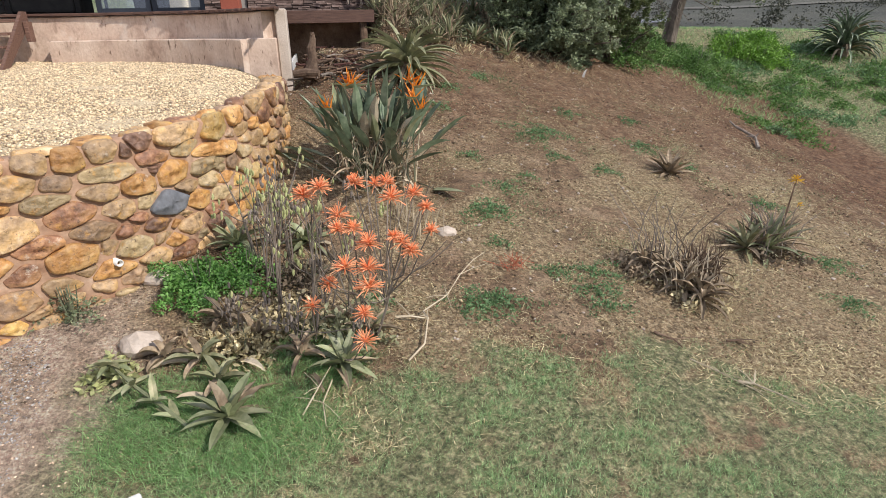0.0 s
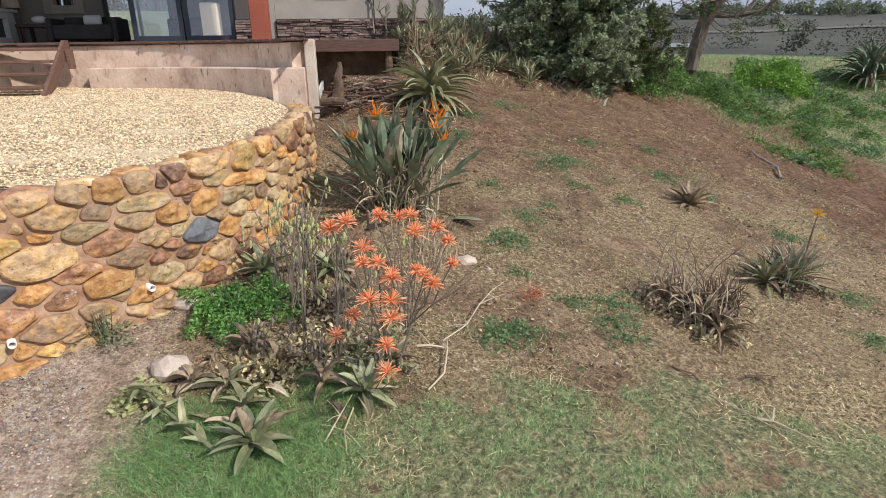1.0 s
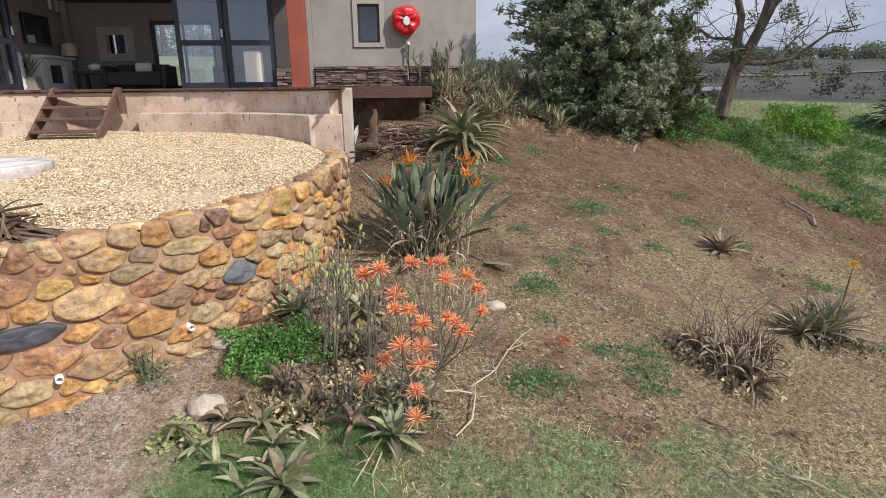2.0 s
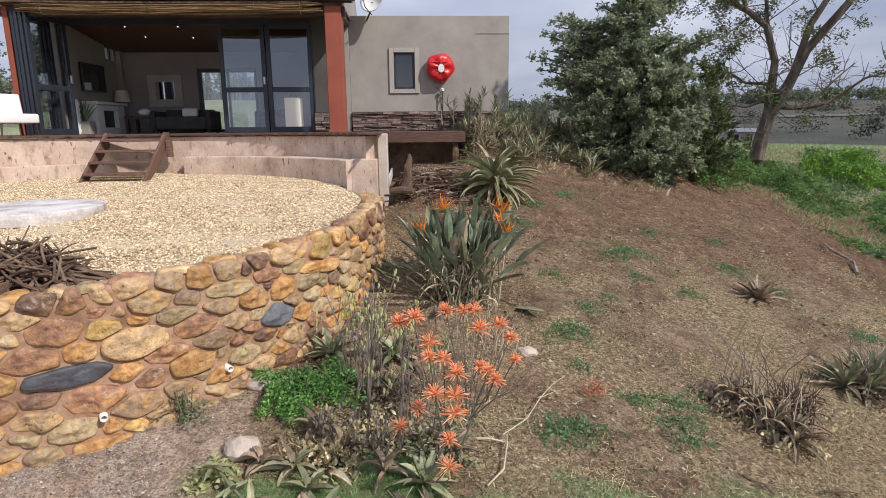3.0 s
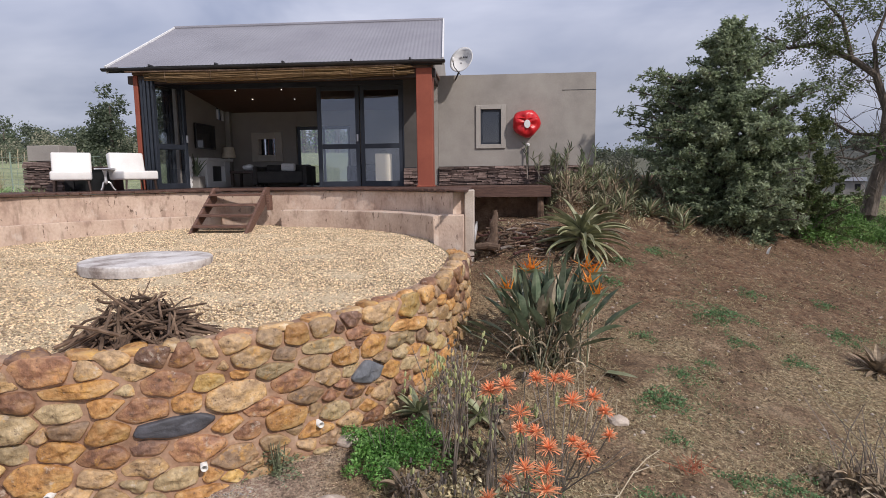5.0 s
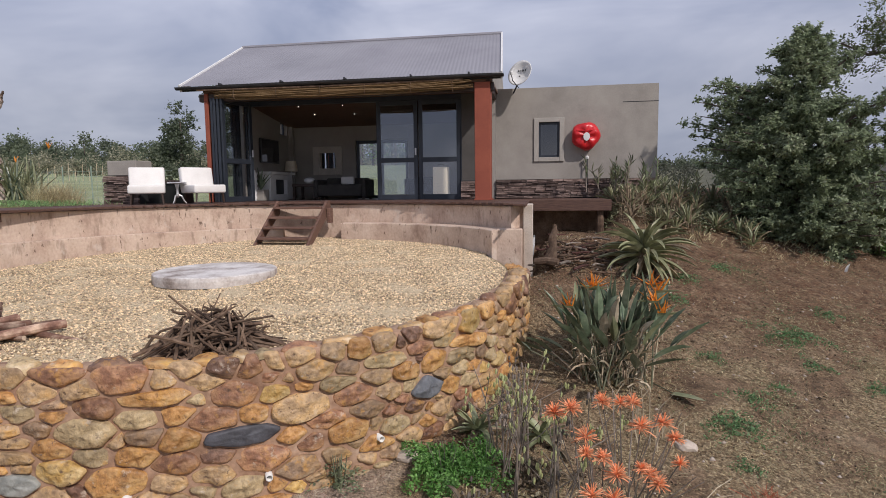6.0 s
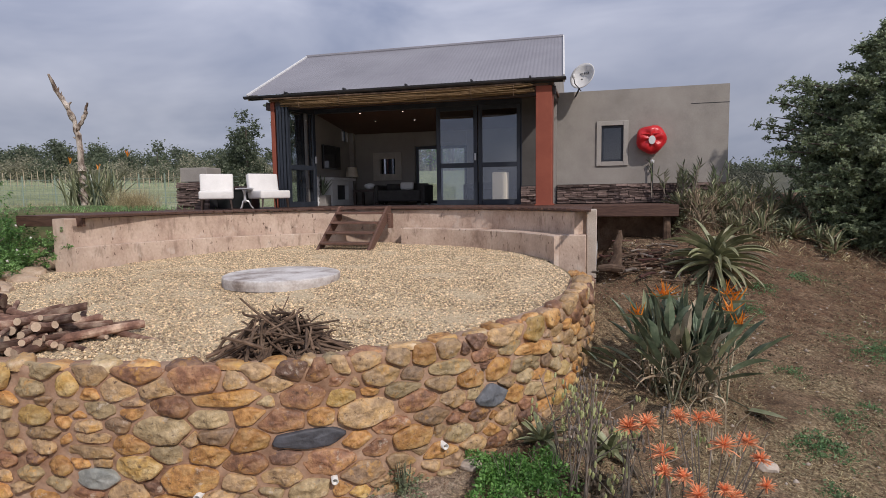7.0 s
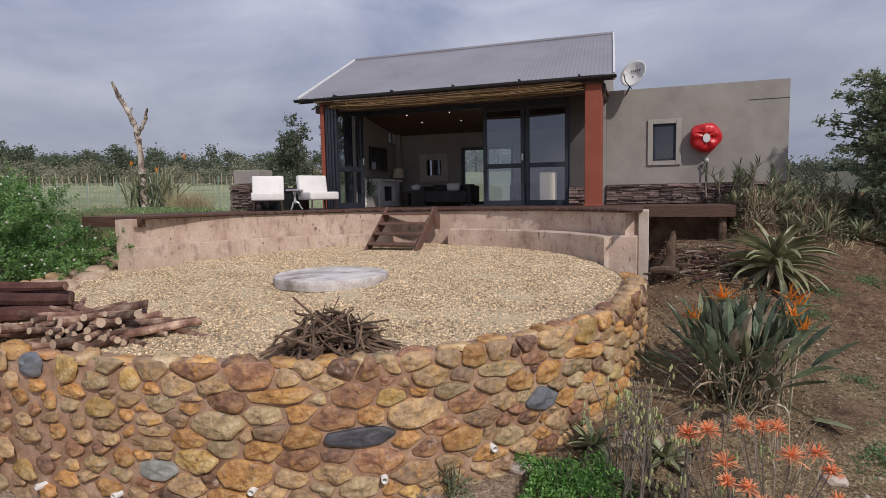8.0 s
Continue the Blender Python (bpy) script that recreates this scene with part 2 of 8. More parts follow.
STONES = [
    field_stone("ochre_stone", [(0.19, 0.09, 0.038), (0.46, 0.235, 0.08), (0.55, 0.335, 0.145), (0.67, 0.39, 0.115)]),
    field_stone("tan_stone", [(0.24, 0.15, 0.085), (0.42, 0.285, 0.16), (0.52, 0.335, 0.155), (0.65, 0.505, 0.335)]),
    field_stone("grey_brown_stone", [(0.17, 0.105, 0.07), (0.32, 0.215, 0.135), (0.41, 0.26, 0.14), (0.49, 0.37, 0.25)]),
    field_stone("rust_stone", [(0.13, 0.068, 0.045), (0.28, 0.14, 0.08), (0.41, 0.23, 0.12), (0.53, 0.26, 0.095)]),
    field_stone("yellow_stone", [(0.30, 0.17, 0.06), (0.51, 0.325, 0.105), (0.58, 0.42, 0.20), (0.68, 0.50, 0.21)]),
    field_stone("olive_grey_stone", [(0.23, 0.165, 0.09), (0.39, 0.295, 0.165), (0.48, 0.36, 0.20), (0.60, 0.49, 0.33)]),
    field_stone("dark_brown_stone", [(0.085, 0.046, 0.034), (0.17, 0.095, 0.064), (0.26, 0.15, 0.095), (0.42, 0.26, 0.15)]),
]
def weathered(m, dark=(0.10, 0.062, 0.042), pale=(0.58, 0.49, 0.39)):
    """Dark pits and stains and pale scuffs on a field stone."""
    nt = m.node_tree
    bsdf = nt.nodes["Principled BSDF"]
    last = bsdf.inputs["Base Color"].links[0].from_socket
    tc = nt.nodes.new("ShaderNodeTexCoord")
    spin = nt.nodes.new("ShaderNodeObjectInfo")
    for scale, lo, hi, most, col in ((24.0, 0.58, 0.65, 0.8, dark), (6.0, 0.57, 0.70, 0.5, dark), (9.0, 0.56, 0.66, 0.6, (0.62, 0.33, 0.08)), (13.0, 0.60, 0.68, 0.65, pale)):
        n = nt.nodes.new("ShaderNodeTexNoise")
        n.noise_dimensions = "4D"
        n.inputs["Scale"].default_value, n.inputs["Detail"].default_value, n.inputs["Roughness"].default_value = scale, 7, 0.7
        nt.links.new(tc.outputs["Object"], n.inputs["Vector"])
        nt.links.new(spin.outputs["Random"], n.inputs["W"])
        r = nt.nodes.new("ShaderNodeMapRange")
        r.inputs["From Min"].default_value, r.inputs["From Max"].default_value, r.inputs["To Max"].default_value = lo, hi, most
        nt.links.new(n.outputs["Fac"], r.inputs["Value"])
        x = nt.nodes.new("ShaderNodeMix")
        x.data_type = "RGBA"
        nt.links.new(r.outputs["Result"], x.inputs["Factor"])
        nt.links.new(last, x.inputs["A"])
        x.inputs["B"].default_value = (*col, 1)
        last = x.outputs["Result"]
    nt.links.new(last, bsdf.inputs["Base Color"])


for stone_mat in STONES:
    weathered(stone_mat)
BLUESTONE = surf("blue_grey_stone", [(0.10, 0.11, 0.125), (0.17, 0.18, 0.20), (0.24, 0.245, 0.26)], 8.0, 0.7, 0.4, 45, vary=0.1)
PALEBLUE = surf("pale_blue_stone", [(0.22, 0.23, 0.21), (0.32, 0.33, 0.30), (0.42, 0.42, 0.38)], 8.0, 0.7, 0.4, 45, vary=0.1)
DARKSTONE = surf("slate_dark_stone", [(0.055, 0.055, 0.062), (0.10, 0.10, 0.115)], 8.0, 0.6, 0.4, 45, vary=0.1)
# leaves
BUSHLEAF = leaf_mat("grey_green_leaf", [(0.15, 0.195, 0.11), (0.265, 0.32, 0.19), (0.40, 0.445, 0.30)], 0.5, 0.5, 0.42, 1.2)
THORNLEAF = leaf_mat("olive_leaf", [(0.06, 0.09, 0.03), (0.11, 0.14, 0.05), (0.17, 0.19, 0.08)], 0.4, 0.55, 0.25, 3.0)
ROSELEAF = leaf_mat("rose_leaf", [(0.085, 0.19, 0.05), (0.16, 0.31, 0.09), (0.27, 0.43, 0.16)], 0.5, 0.45, 0.35, 2.0)
HERBLEAF = leaf_mat("bright_herb_leaf", [(0.10, 0.25, 0.055), (0.19, 0.39, 0.10), (0.31, 0.52, 0.19)], 0.5, 0.55, 0.4, 6.0)
WEEDLEAF = leaf_mat("weed_leaf", [(0.09, 0.18, 0.07), (0.15, 0.26, 0.11), (0.23, 0.33, 0.165)], 0.45, 0.6, 0.3, 6.0)
BANKLEAF = leaf_mat("bank_leaf", [(0.07, 0.15, 0.032), (0.125, 0.235, 0.06), (0.20, 0.32, 0.10)], 0.45, 0.6, 0.35, 2.0)
SHRUBLEAF = leaf_mat("lime_shrub_leaf", [(0.10, 0.22, 0.025), (0.17, 0.33, 0.045), (0.25, 0.42, 0.08)], 0.35, 0.55, 0.3, 4.0)
# FARLEAF and FARPALE carry distance haze as a lighter, greyer base colour
FARLEAF = leaf_mat("far_tree_leaf", [(0.095, 0.125, 0.08), (0.145, 0.175, 0.115), (0.20, 0.225, 0.155)], 0.3, 0.8, 0.4, 0.5)
GARDENLEAF = leaf_mat("garden_tree_leaf", [(0.06, 0.08, 0.05), (0.10, 0.125, 0.08), (0.15, 0.17, 0.11)], 0.4, 0.7, 0.3, 0.8)
DARKCHIP = surf("brown_gravel_chip", [(0.16, 0.11, 0.075), (0.28, 0.20, 0.14), (0.38, 0.29, 0.21)], 20.0, 0.9, 0.2, 60, vary=0.4, island=True, coords="World")
HILLSCRUB = leaf_mat("hill_scrub_leaf", [(0.06, 0.066, 0.048), (0.09, 0.095, 0.07), (0.125, 0.125, 0.095)], 0.3, 0.8, 0.3, 0.5)
FARPALE = leaf_mat("far_pale_leaf", [(0.24, 0.24, 0.165), (0.315, 0.305, 0.215), (0.40, 0.375, 0.28)], 0.35, 0.7, 0.35, 0.5)
ALOELEAF = leaf_mat("aloe_leaf", [(0.13, 0.15, 0.07), (0.22, 0.24, 0.13), (0.34, 0.34, 0.215)], 0.3, 0.5, 0.06, 6.0, island=False)
BIGALOE = leaf_mat("large_aloe_leaf", [(0.14, 0.155, 0.075), (0.25, 0.26, 0.14), (0.43, 0.41, 0.26)], 0.35, 0.45, 0.06, 5.0, island=False)
SOAPLEAF = leaf_mat("spotted_aloe_leaf", [(0.13, 0.14, 0.068), (0.23, 0.235, 0.125), (0.37, 0.335, 0.21)], 0.35, 0.55, 0.06, 14.0, island=False)
SOAPGREEN = leaf_mat("green_aloe_leaf", [(0.15, 0.18, 0.085), (0.245, 0.27, 0.145), (0.36, 0.36, 0.235)], 0.35, 0.5, 0.06, 14.0, island=False)
DRYLEAF = leaf_mat("dry_aloe_leaf", [(0.146, 0.106, 0.0672), (0.28, 0.213, 0.14), (0.47, 0.375, 0.258)], 0.45, 0.8, 0.1, 12.0, island=False)
STRELLEAF = leaf_mat("strelitzia_leaf", [(0.085, 0.12, 0.075), (0.15, 0.20, 0.125), (0.27, 0.305, 0.21)], 0.45, 0.35, 0.18, 8.0, island=False)
STRELSTEM = leaf_mat("strelitzia_stem", [(0.11, 0.125, 0.075), (0.21, 0.215, 0.14)], 0.4, 0.5, 0.05, 8.0, island=False)
ORANGE = leaf_mat("orange_petal", [(0.82, 0.28, 0.10), (0.92, 0.45, 0.23), (0.96, 0.63, 0.40)], 0.3, 0.5, 0.35, 30.0)
AMBER = leaf_mat("amber_petal", [(0.84, 0.29, 0.025), (0.94, 0.42, 0.06)], 0.15, 0.45, 0.35, 20.0)
YELLOW = leaf_mat("yellow_petal", [(0.70, 0.42, 0.02), (0.80, 0.52, 0.05)], 0.15, 0.5, 0.3, 20.0)
REDDRY = leaf_mat("withered_red_petal", [(0.42, 0.12, 0.06), (0.55, 0.19, 0.10)], 0.2, 0.6, 0.2, 20.0)
PODS = leaf_mat("pale_green_pod", [(0.25, 0.28, 0.11), (0.40, 0.42, 0.19), (0.53, 0.52, 0.30)], 0.3, 0.55, 0.1, 20.0)
WHITEPETAL = leaf_mat("white_petal", [(0.75, 0.73, 0.68), (0.85, 0.83, 0.80)], 0.1, 0.5, 0.3, 20.0)
LAWNBLADE = leaf_mat("lawn_blade", [(0.112, 0.224, 0.084), (0.302, 0.459, 0.202), (0.627, 0.672, 0.403)], 0.55, 0.6, 0.3, 38.0)
DRYBLADE = leaf_mat("dry_blade", [(0.264, 0.204, 0.105), (0.517, 0.435, 0.248), (0.836, 0.748, 0.506)], 0.5, 0.8, 0.25, 30.0)
TALLBLADE = leaf_mat("tall_grass_blade", [(0.14, 0.292, 0.0972), (0.281, 0.464, 0.184), (0.475, 0.616, 0.335)], 0.5, 0.6, 0.45, 20.0)
WINDOWGLASS = glass_mat("window_glass", (0.93, 0.95, 0.96), 0.15)
DARKGLASS = glass_mat("tinted_glass", (0.30, 0.31, 0.34), 0.12)
MIRROR = surf("mirror_glass", [(0.8, 0.8, 0.8), (0.82, 0.82, 0.82)], 1.0, 0.03, 0.0, 10, metal=1.0)
LAMPGLOW = glow_mat("downlight_glow", (1.0, 0.93, 0.8), 2.5)


# ---------------------------------------------------------------- builders
def smooth(a, b, v):
    k = min(1.0, max(0.0, (v - a) / (b - a)))
    return k * k * (3 - 2 * k)


def mesh_of(name, verts, faces, mats, smooth_faces=False, slots=None):
    me = bpy.data.meshes.new(name)
    me.from_pydata([tuple(v) for v in verts], [], [tuple(f) for f in faces])
    for m in (mats if isinstance(mats, (list, tuple)) else [mats]):
        me.materials.append(m)
    if slots is not None:
        me.polygons.foreach_set("material_index", slots)
    if smooth_faces:
        me.polygons.foreach_set("use_smooth", [True] * len(me.polygons))
    me.update()
    return me


def thing(name, at, label, category, group="", kind="", turn=0.0):
    ob = new(name)
    ob.matrix_world = pose(*at, 0, 0, turn)
    return tagged(ob, label, category, group, kind)


def part(name, data, material, parent, label="", soft=False):
    """Links a bmesh, a (verts, faces) pair or a ready mesh as ONE mesh object under a thing or a part."""
    if isinstance(data, bpy.types.Mesh):
        me = data
    elif isinstance(data, tuple):
        me = mesh_of(name, data[0], data[1], material, soft)
    else:
        me = bpy.data.meshes.new(name)
        data.to_mesh(me)
        data.free()
        me.materials.append(material)
        if soft:
            me.polygons.foreach_set("use_smooth", [True] * len(me.polygons))
    ob = new(name, me)
    ob.parent = parent
    return tagged(ob, label) if label else ob


def box(x0, x1, y0, y1, z0, z1, bevel=0.006, seg=1):
    bm = bmesh.new()
    bmesh.ops.create_cube(bm, size=1)
    bmesh.ops.scale(bm, vec=(abs(x1 - x0), abs(y1 - y0), abs(z1 - z0)), verts=bm.verts)
    bmesh.ops.translate(bm, vec=((x0 + x1) / 2, (y0 + y1) / 2, (z0 + z1) / 2), verts=bm.verts)
    if bevel:
        bmesh.ops.bevel(bm, geom=bm.edges[:], offset=bevel, segments=seg, affect="EDGES", profile=0.5)
    return bm


def tube(points, radii, sides=7, caps=True):
    """Round bar along points, as (verts, faces)."""
    pts = [Vector(p) for p in points]
    V, F = [], []
    ref = Vector((0, 0, 1))
    for i, p in enumerate(pts):
        d = (pts[min(i + 1, len(pts) - 1)] - pts[max(i - 1, 0)])
        d = d.normalized() if d.length > 1e-9 else Vector((0, 0, 1))
        a = d.cross(ref)
        if a.length < 0.1:
            a = d.cross(Vector((1, 0, 0)))
        a.normalize()
        b = d.cross(a)
        for k in range(sides):
            th = 2 * math.pi * k / sides
            V.append(p + (a * math.cos(th) + b * math.sin(th)) * radii[i])
    for i in range(len(pts) - 1):
        for k in range(sides):
            j = (k + 1) % sides
            F.append((i * sides + k, i * sides + j, (i + 1) * sides + j, (i + 1) * sides + k))
    if caps:
        F.append(tuple(range(sides)))
        F.append(tuple(reversed(range((len(pts) - 1) * sides, len(pts) * sides))))
    return V, F


def join(*pairs):
    V, F = [], []
    for v, f in pairs:
        o = len(V)
        V.extend(v)
        F.extend(tuple(i + o for i in q) for q in f)
    return V, F


def lathe(profile, sides=20):
    """Turned body from (radius, height) pairs."""
    V, F = [], []
    for r, z in profile:
        for k in range(sides):
            th = 2 * math.pi * k / sides
            V.append((r * math.cos(th), r * math.sin(th), z))
    for i in range(len(profile) - 1):
        for k in range(sides):
            j = (k + 1) % sides
            F.append((i * sides + k, i * sides + j, (i + 1) * sides + j, (i + 1) * sides + k))
    F.append(tuple(reversed(range(sides))))
    F.append(tuple(range((len(profile) - 1) * sides, len(profile) * sides)))
    return V, F


def blade(rng, at, heading, rise, bend, length, width, rows=6, fold=0.25, thick=0.012, shape="lance", twist=0.0):
    """Long thick leaf: starts at `at`, leaves at the angle `rise` and curves by `bend` (degrees, down is plus)."""
    V, F = [], []
    p = Vector(at)
    e = radians(rise)
    step = length / rows
    side = Vector((-math.sin(heading), math.cos(heading), 0))
    for i in range(rows + 1):
        s = i / rows
        if shape == "lance":
            w = width * (0.75 + 0.45 * s) * (1 - s ** 2.2) + 0.002
        elif shape == "oval":
            w = width * math.sin(math.pi * (0.06 + 0.94 * s) ** 0.75) + 0.002
        elif shape == "paddle":
            w = width * max(0.06, math.sin(math.pi * min(1, max(0, (s - 0.45) / 0.55)) ** 0.8)) + 0.002 if s > 0.45 else width * 0.09
        else:
            w = width * (1 - s) + 0.002
        d = Vector((math.cos(heading) * math.cos(e), math.sin(heading) * math.cos(e), math.sin(e)))
        up = side.cross(d) * -1
        if up.z < 0 and abs(e) < 1.5:
            up = -up
        tw = twist * s
        sd = side * math.cos(tw) + up * math.sin(tw)
        t = thick * (1 - 0.8 * s)
        V += [p + sd * w * 0.5 + up * fold * w * 0.5, p + up * -t * 0.2, p - sd * w * 0.5 + up * fold * w * 0.5, p - up * (t + 0.1 * w)]
        p = p + d * step
        e -= radians(bend) / rows * (0.4 + 1.2 * s)
    for i in range(rows):
        a, b = i * 4, i * 4 + 4
        F += [(a, a + 1, b + 1, b), (a + 1, a + 2, b + 2, b + 1), (a + 2, a + 3, b + 3, b + 2), (a + 3, a, b, b + 3)]
    return V, F


def leaf_cloud(name, centers, size, rng, jitter=0.35, slim=0.45, droop=0.3):
    """Many small folded leaves, two triangles each, round the centres (numpy array)."""
    n = len(centers)
    d = rng.normal(size=(n, 3))
    d[:, 2] = d[:, 2] * 0.7 - droop
    d /= np.linalg.norm(d, axis=1)[:, None] + 1e-9
    u = rng.normal(size=(n, 3))
    s = np.cross(d, u)
    s /= np.linalg.norm(s, axis=1)[:, None] + 1e-9
    L = (size * (1 + jitter * rng.uniform(-1, 1, n)))[:, None]
    W = L * slim * 0.5
    base = centers
    mid = centers + d * L * 0.5
    V = np.empty((n, 4, 3))
    V[:, 0] = base
    V[:, 1] = mid + s * W
    V[:, 2] = centers + d * L
    V[:, 3] = mid - s * W
    return V.reshape(-1, 3), n


def fast_mesh(name, V, quads, mat):
    """Mesh out of n separate quads (verts in order)."""
    me = bpy.data.meshes.new(name)
    nv = len(V)
    me.vertices.add(nv)
    me.vertices.foreach_set("co", np.asarray(V, dtype=np.float32).ravel())
    me.loops.add(nv)
    me.loops.foreach_set("vertex_index", np.arange(nv, dtype=np.int32))
    me.polygons.add(quads)
    per = nv // quads
    me.polygons.foreach_set("loop_start", np.arange(0, nv, per, dtype=np.int32))
    me.polygons.foreach_set("loop_total", np.full(quads, per, dtype=np.int32))
    me.materials.append(mat)
    me.update(calc_edges=True)
    return me


def grass_mesh(name, xy, zfun, height, width, rng, mat, lean=0.5, slim=False):
    """Blades of two quads' length, each a bent tapering strip drawn as one five-cornered face pair."""
    n = len(xy)
    z = np.array([zfun(float(a), float(b)) for a, b in xy])
    base = np.column_stack([xy, z - 0.01])
    th = rng.uniform(0, 2 * math.pi, n)
    h = height * rng.uniform(0.45, 1.25, n)
    out = np.column_stack([np.cos(th), np.sin(th), np.zeros(n)])
    side = np.column_stack([-np.sin(th), np.cos(th), np.zeros(n)]) * (width * rng.uniform(0.6, 1.3, n))[:, None]
    ln = (lean * h * rng.uniform(0.2, 1.4, n))[:, None]
    up = np.zeros((n, 3))
    up[:, 2] = h
    mid = base + up * 0.6 + out * ln * 0.35
    tip = base + up * 0.95 + out * ln
    if slim:
        return fast_mesh(name, np.stack([base - side, base + side, tip], axis=1).reshape(-1, 3), n, mat)
    V = np.empty((n, 4, 3))
    V[:, 0] = base - side
    V[:, 1] = base + side
    V[:, 2] = (mid + tip) * 0.5 + side * 0.35
    V[:, 3] = tip
    return fast_mesh(name, V.reshape(-1, 3), n, mat)


# ---------------------------------------------------------------- ground
def bank_of(x, y):
    """Above nought where the green crest of the bank begins."""
    return min((x - 6.6) * 0.55 + (y - 1.2) * 0.45 - 0.55, (y - 0.15) * 0.9 + 0.2 * math.sin(x * 1.7))


CX, CY = -3.6, -2.15
def gravel_z(x, y):
    return 0.042 * y - 0.015 * max(0.0, -2.2 - y)
def ground_z(x, y):
    u, v = min(9.0, max(-4.0, x)), min(6.0, max(-9.0, y))
    near = 0.0066 - 0.1288 * u + 0.3414 * v - 0.0063 * u * u - 0.0105 * u * v + 0.0126 * v * v
    near = min(near, 0.9)
    dip = smooth(1.7, 1.2, x) * smooth(-0.6, 0.8, y)
    near = near * (1 - dip) + min(near, 0.12) * dip
    left = smooth(-6.2, -8.2, x) * smooth(-7.5, -4.0, y)
    near = near * (1 - left) + -0.25 * left
    r = math.hypot(x - CX, y - CY)
    under = max(1 - smooth(3.3, 3.5, r), smooth(0.5, -0.1, x) * smooth(-0.9, -0.5, y) * smooth(-9.5, -8.8, x) * smooth(8.5, 7.5, y))
    if near > -0.4:
        near = near * (1 - under) - 0.4 * under
    d = math.hypot(x, y)
    az = math.degrees(math.atan2(x, y))
    field = 0.3 + 0.04 * max(0, d - 12)
    if d > 110: field = 0.3 + 0.04 * 98 + 0.01 * (min(d, 400) - 110)
    valley = -0.1 - 1.6 * smooth(14, 90, d) + 13 * smooth(95, 330, d)
    right = smooth(2, 22, az)
    far = field * (1 - right) + valley * right
    behind = smooth(100, 130, abs(az))
    far = far * (1 - behind) + behind * -2.1
    k = smooth(9.5, 22, d)
    garden = 1.5 * smooth(7.5, 19, y) * smooth(-15, -11, x) * smooth(4, 0, x) * smooth(60, 35, y)
    return near * (1 - k) + far * k + garden


def spread_axis(lo, hi, mid0, mid1, fine, growth):
    """Grid lines: even between mid0 and mid1, ever wider outside."""
    out = list(np.arange(mid0, mid1 + fine / 2, fine))
    s, v = fine, out[-1]
    while v < hi:
        s *= growth
        v += s
        out.append(v)
    s, v = fine, out[0]
    while v > lo:
        s *= growth
        v -= s
        out.insert(0, v)
    return out


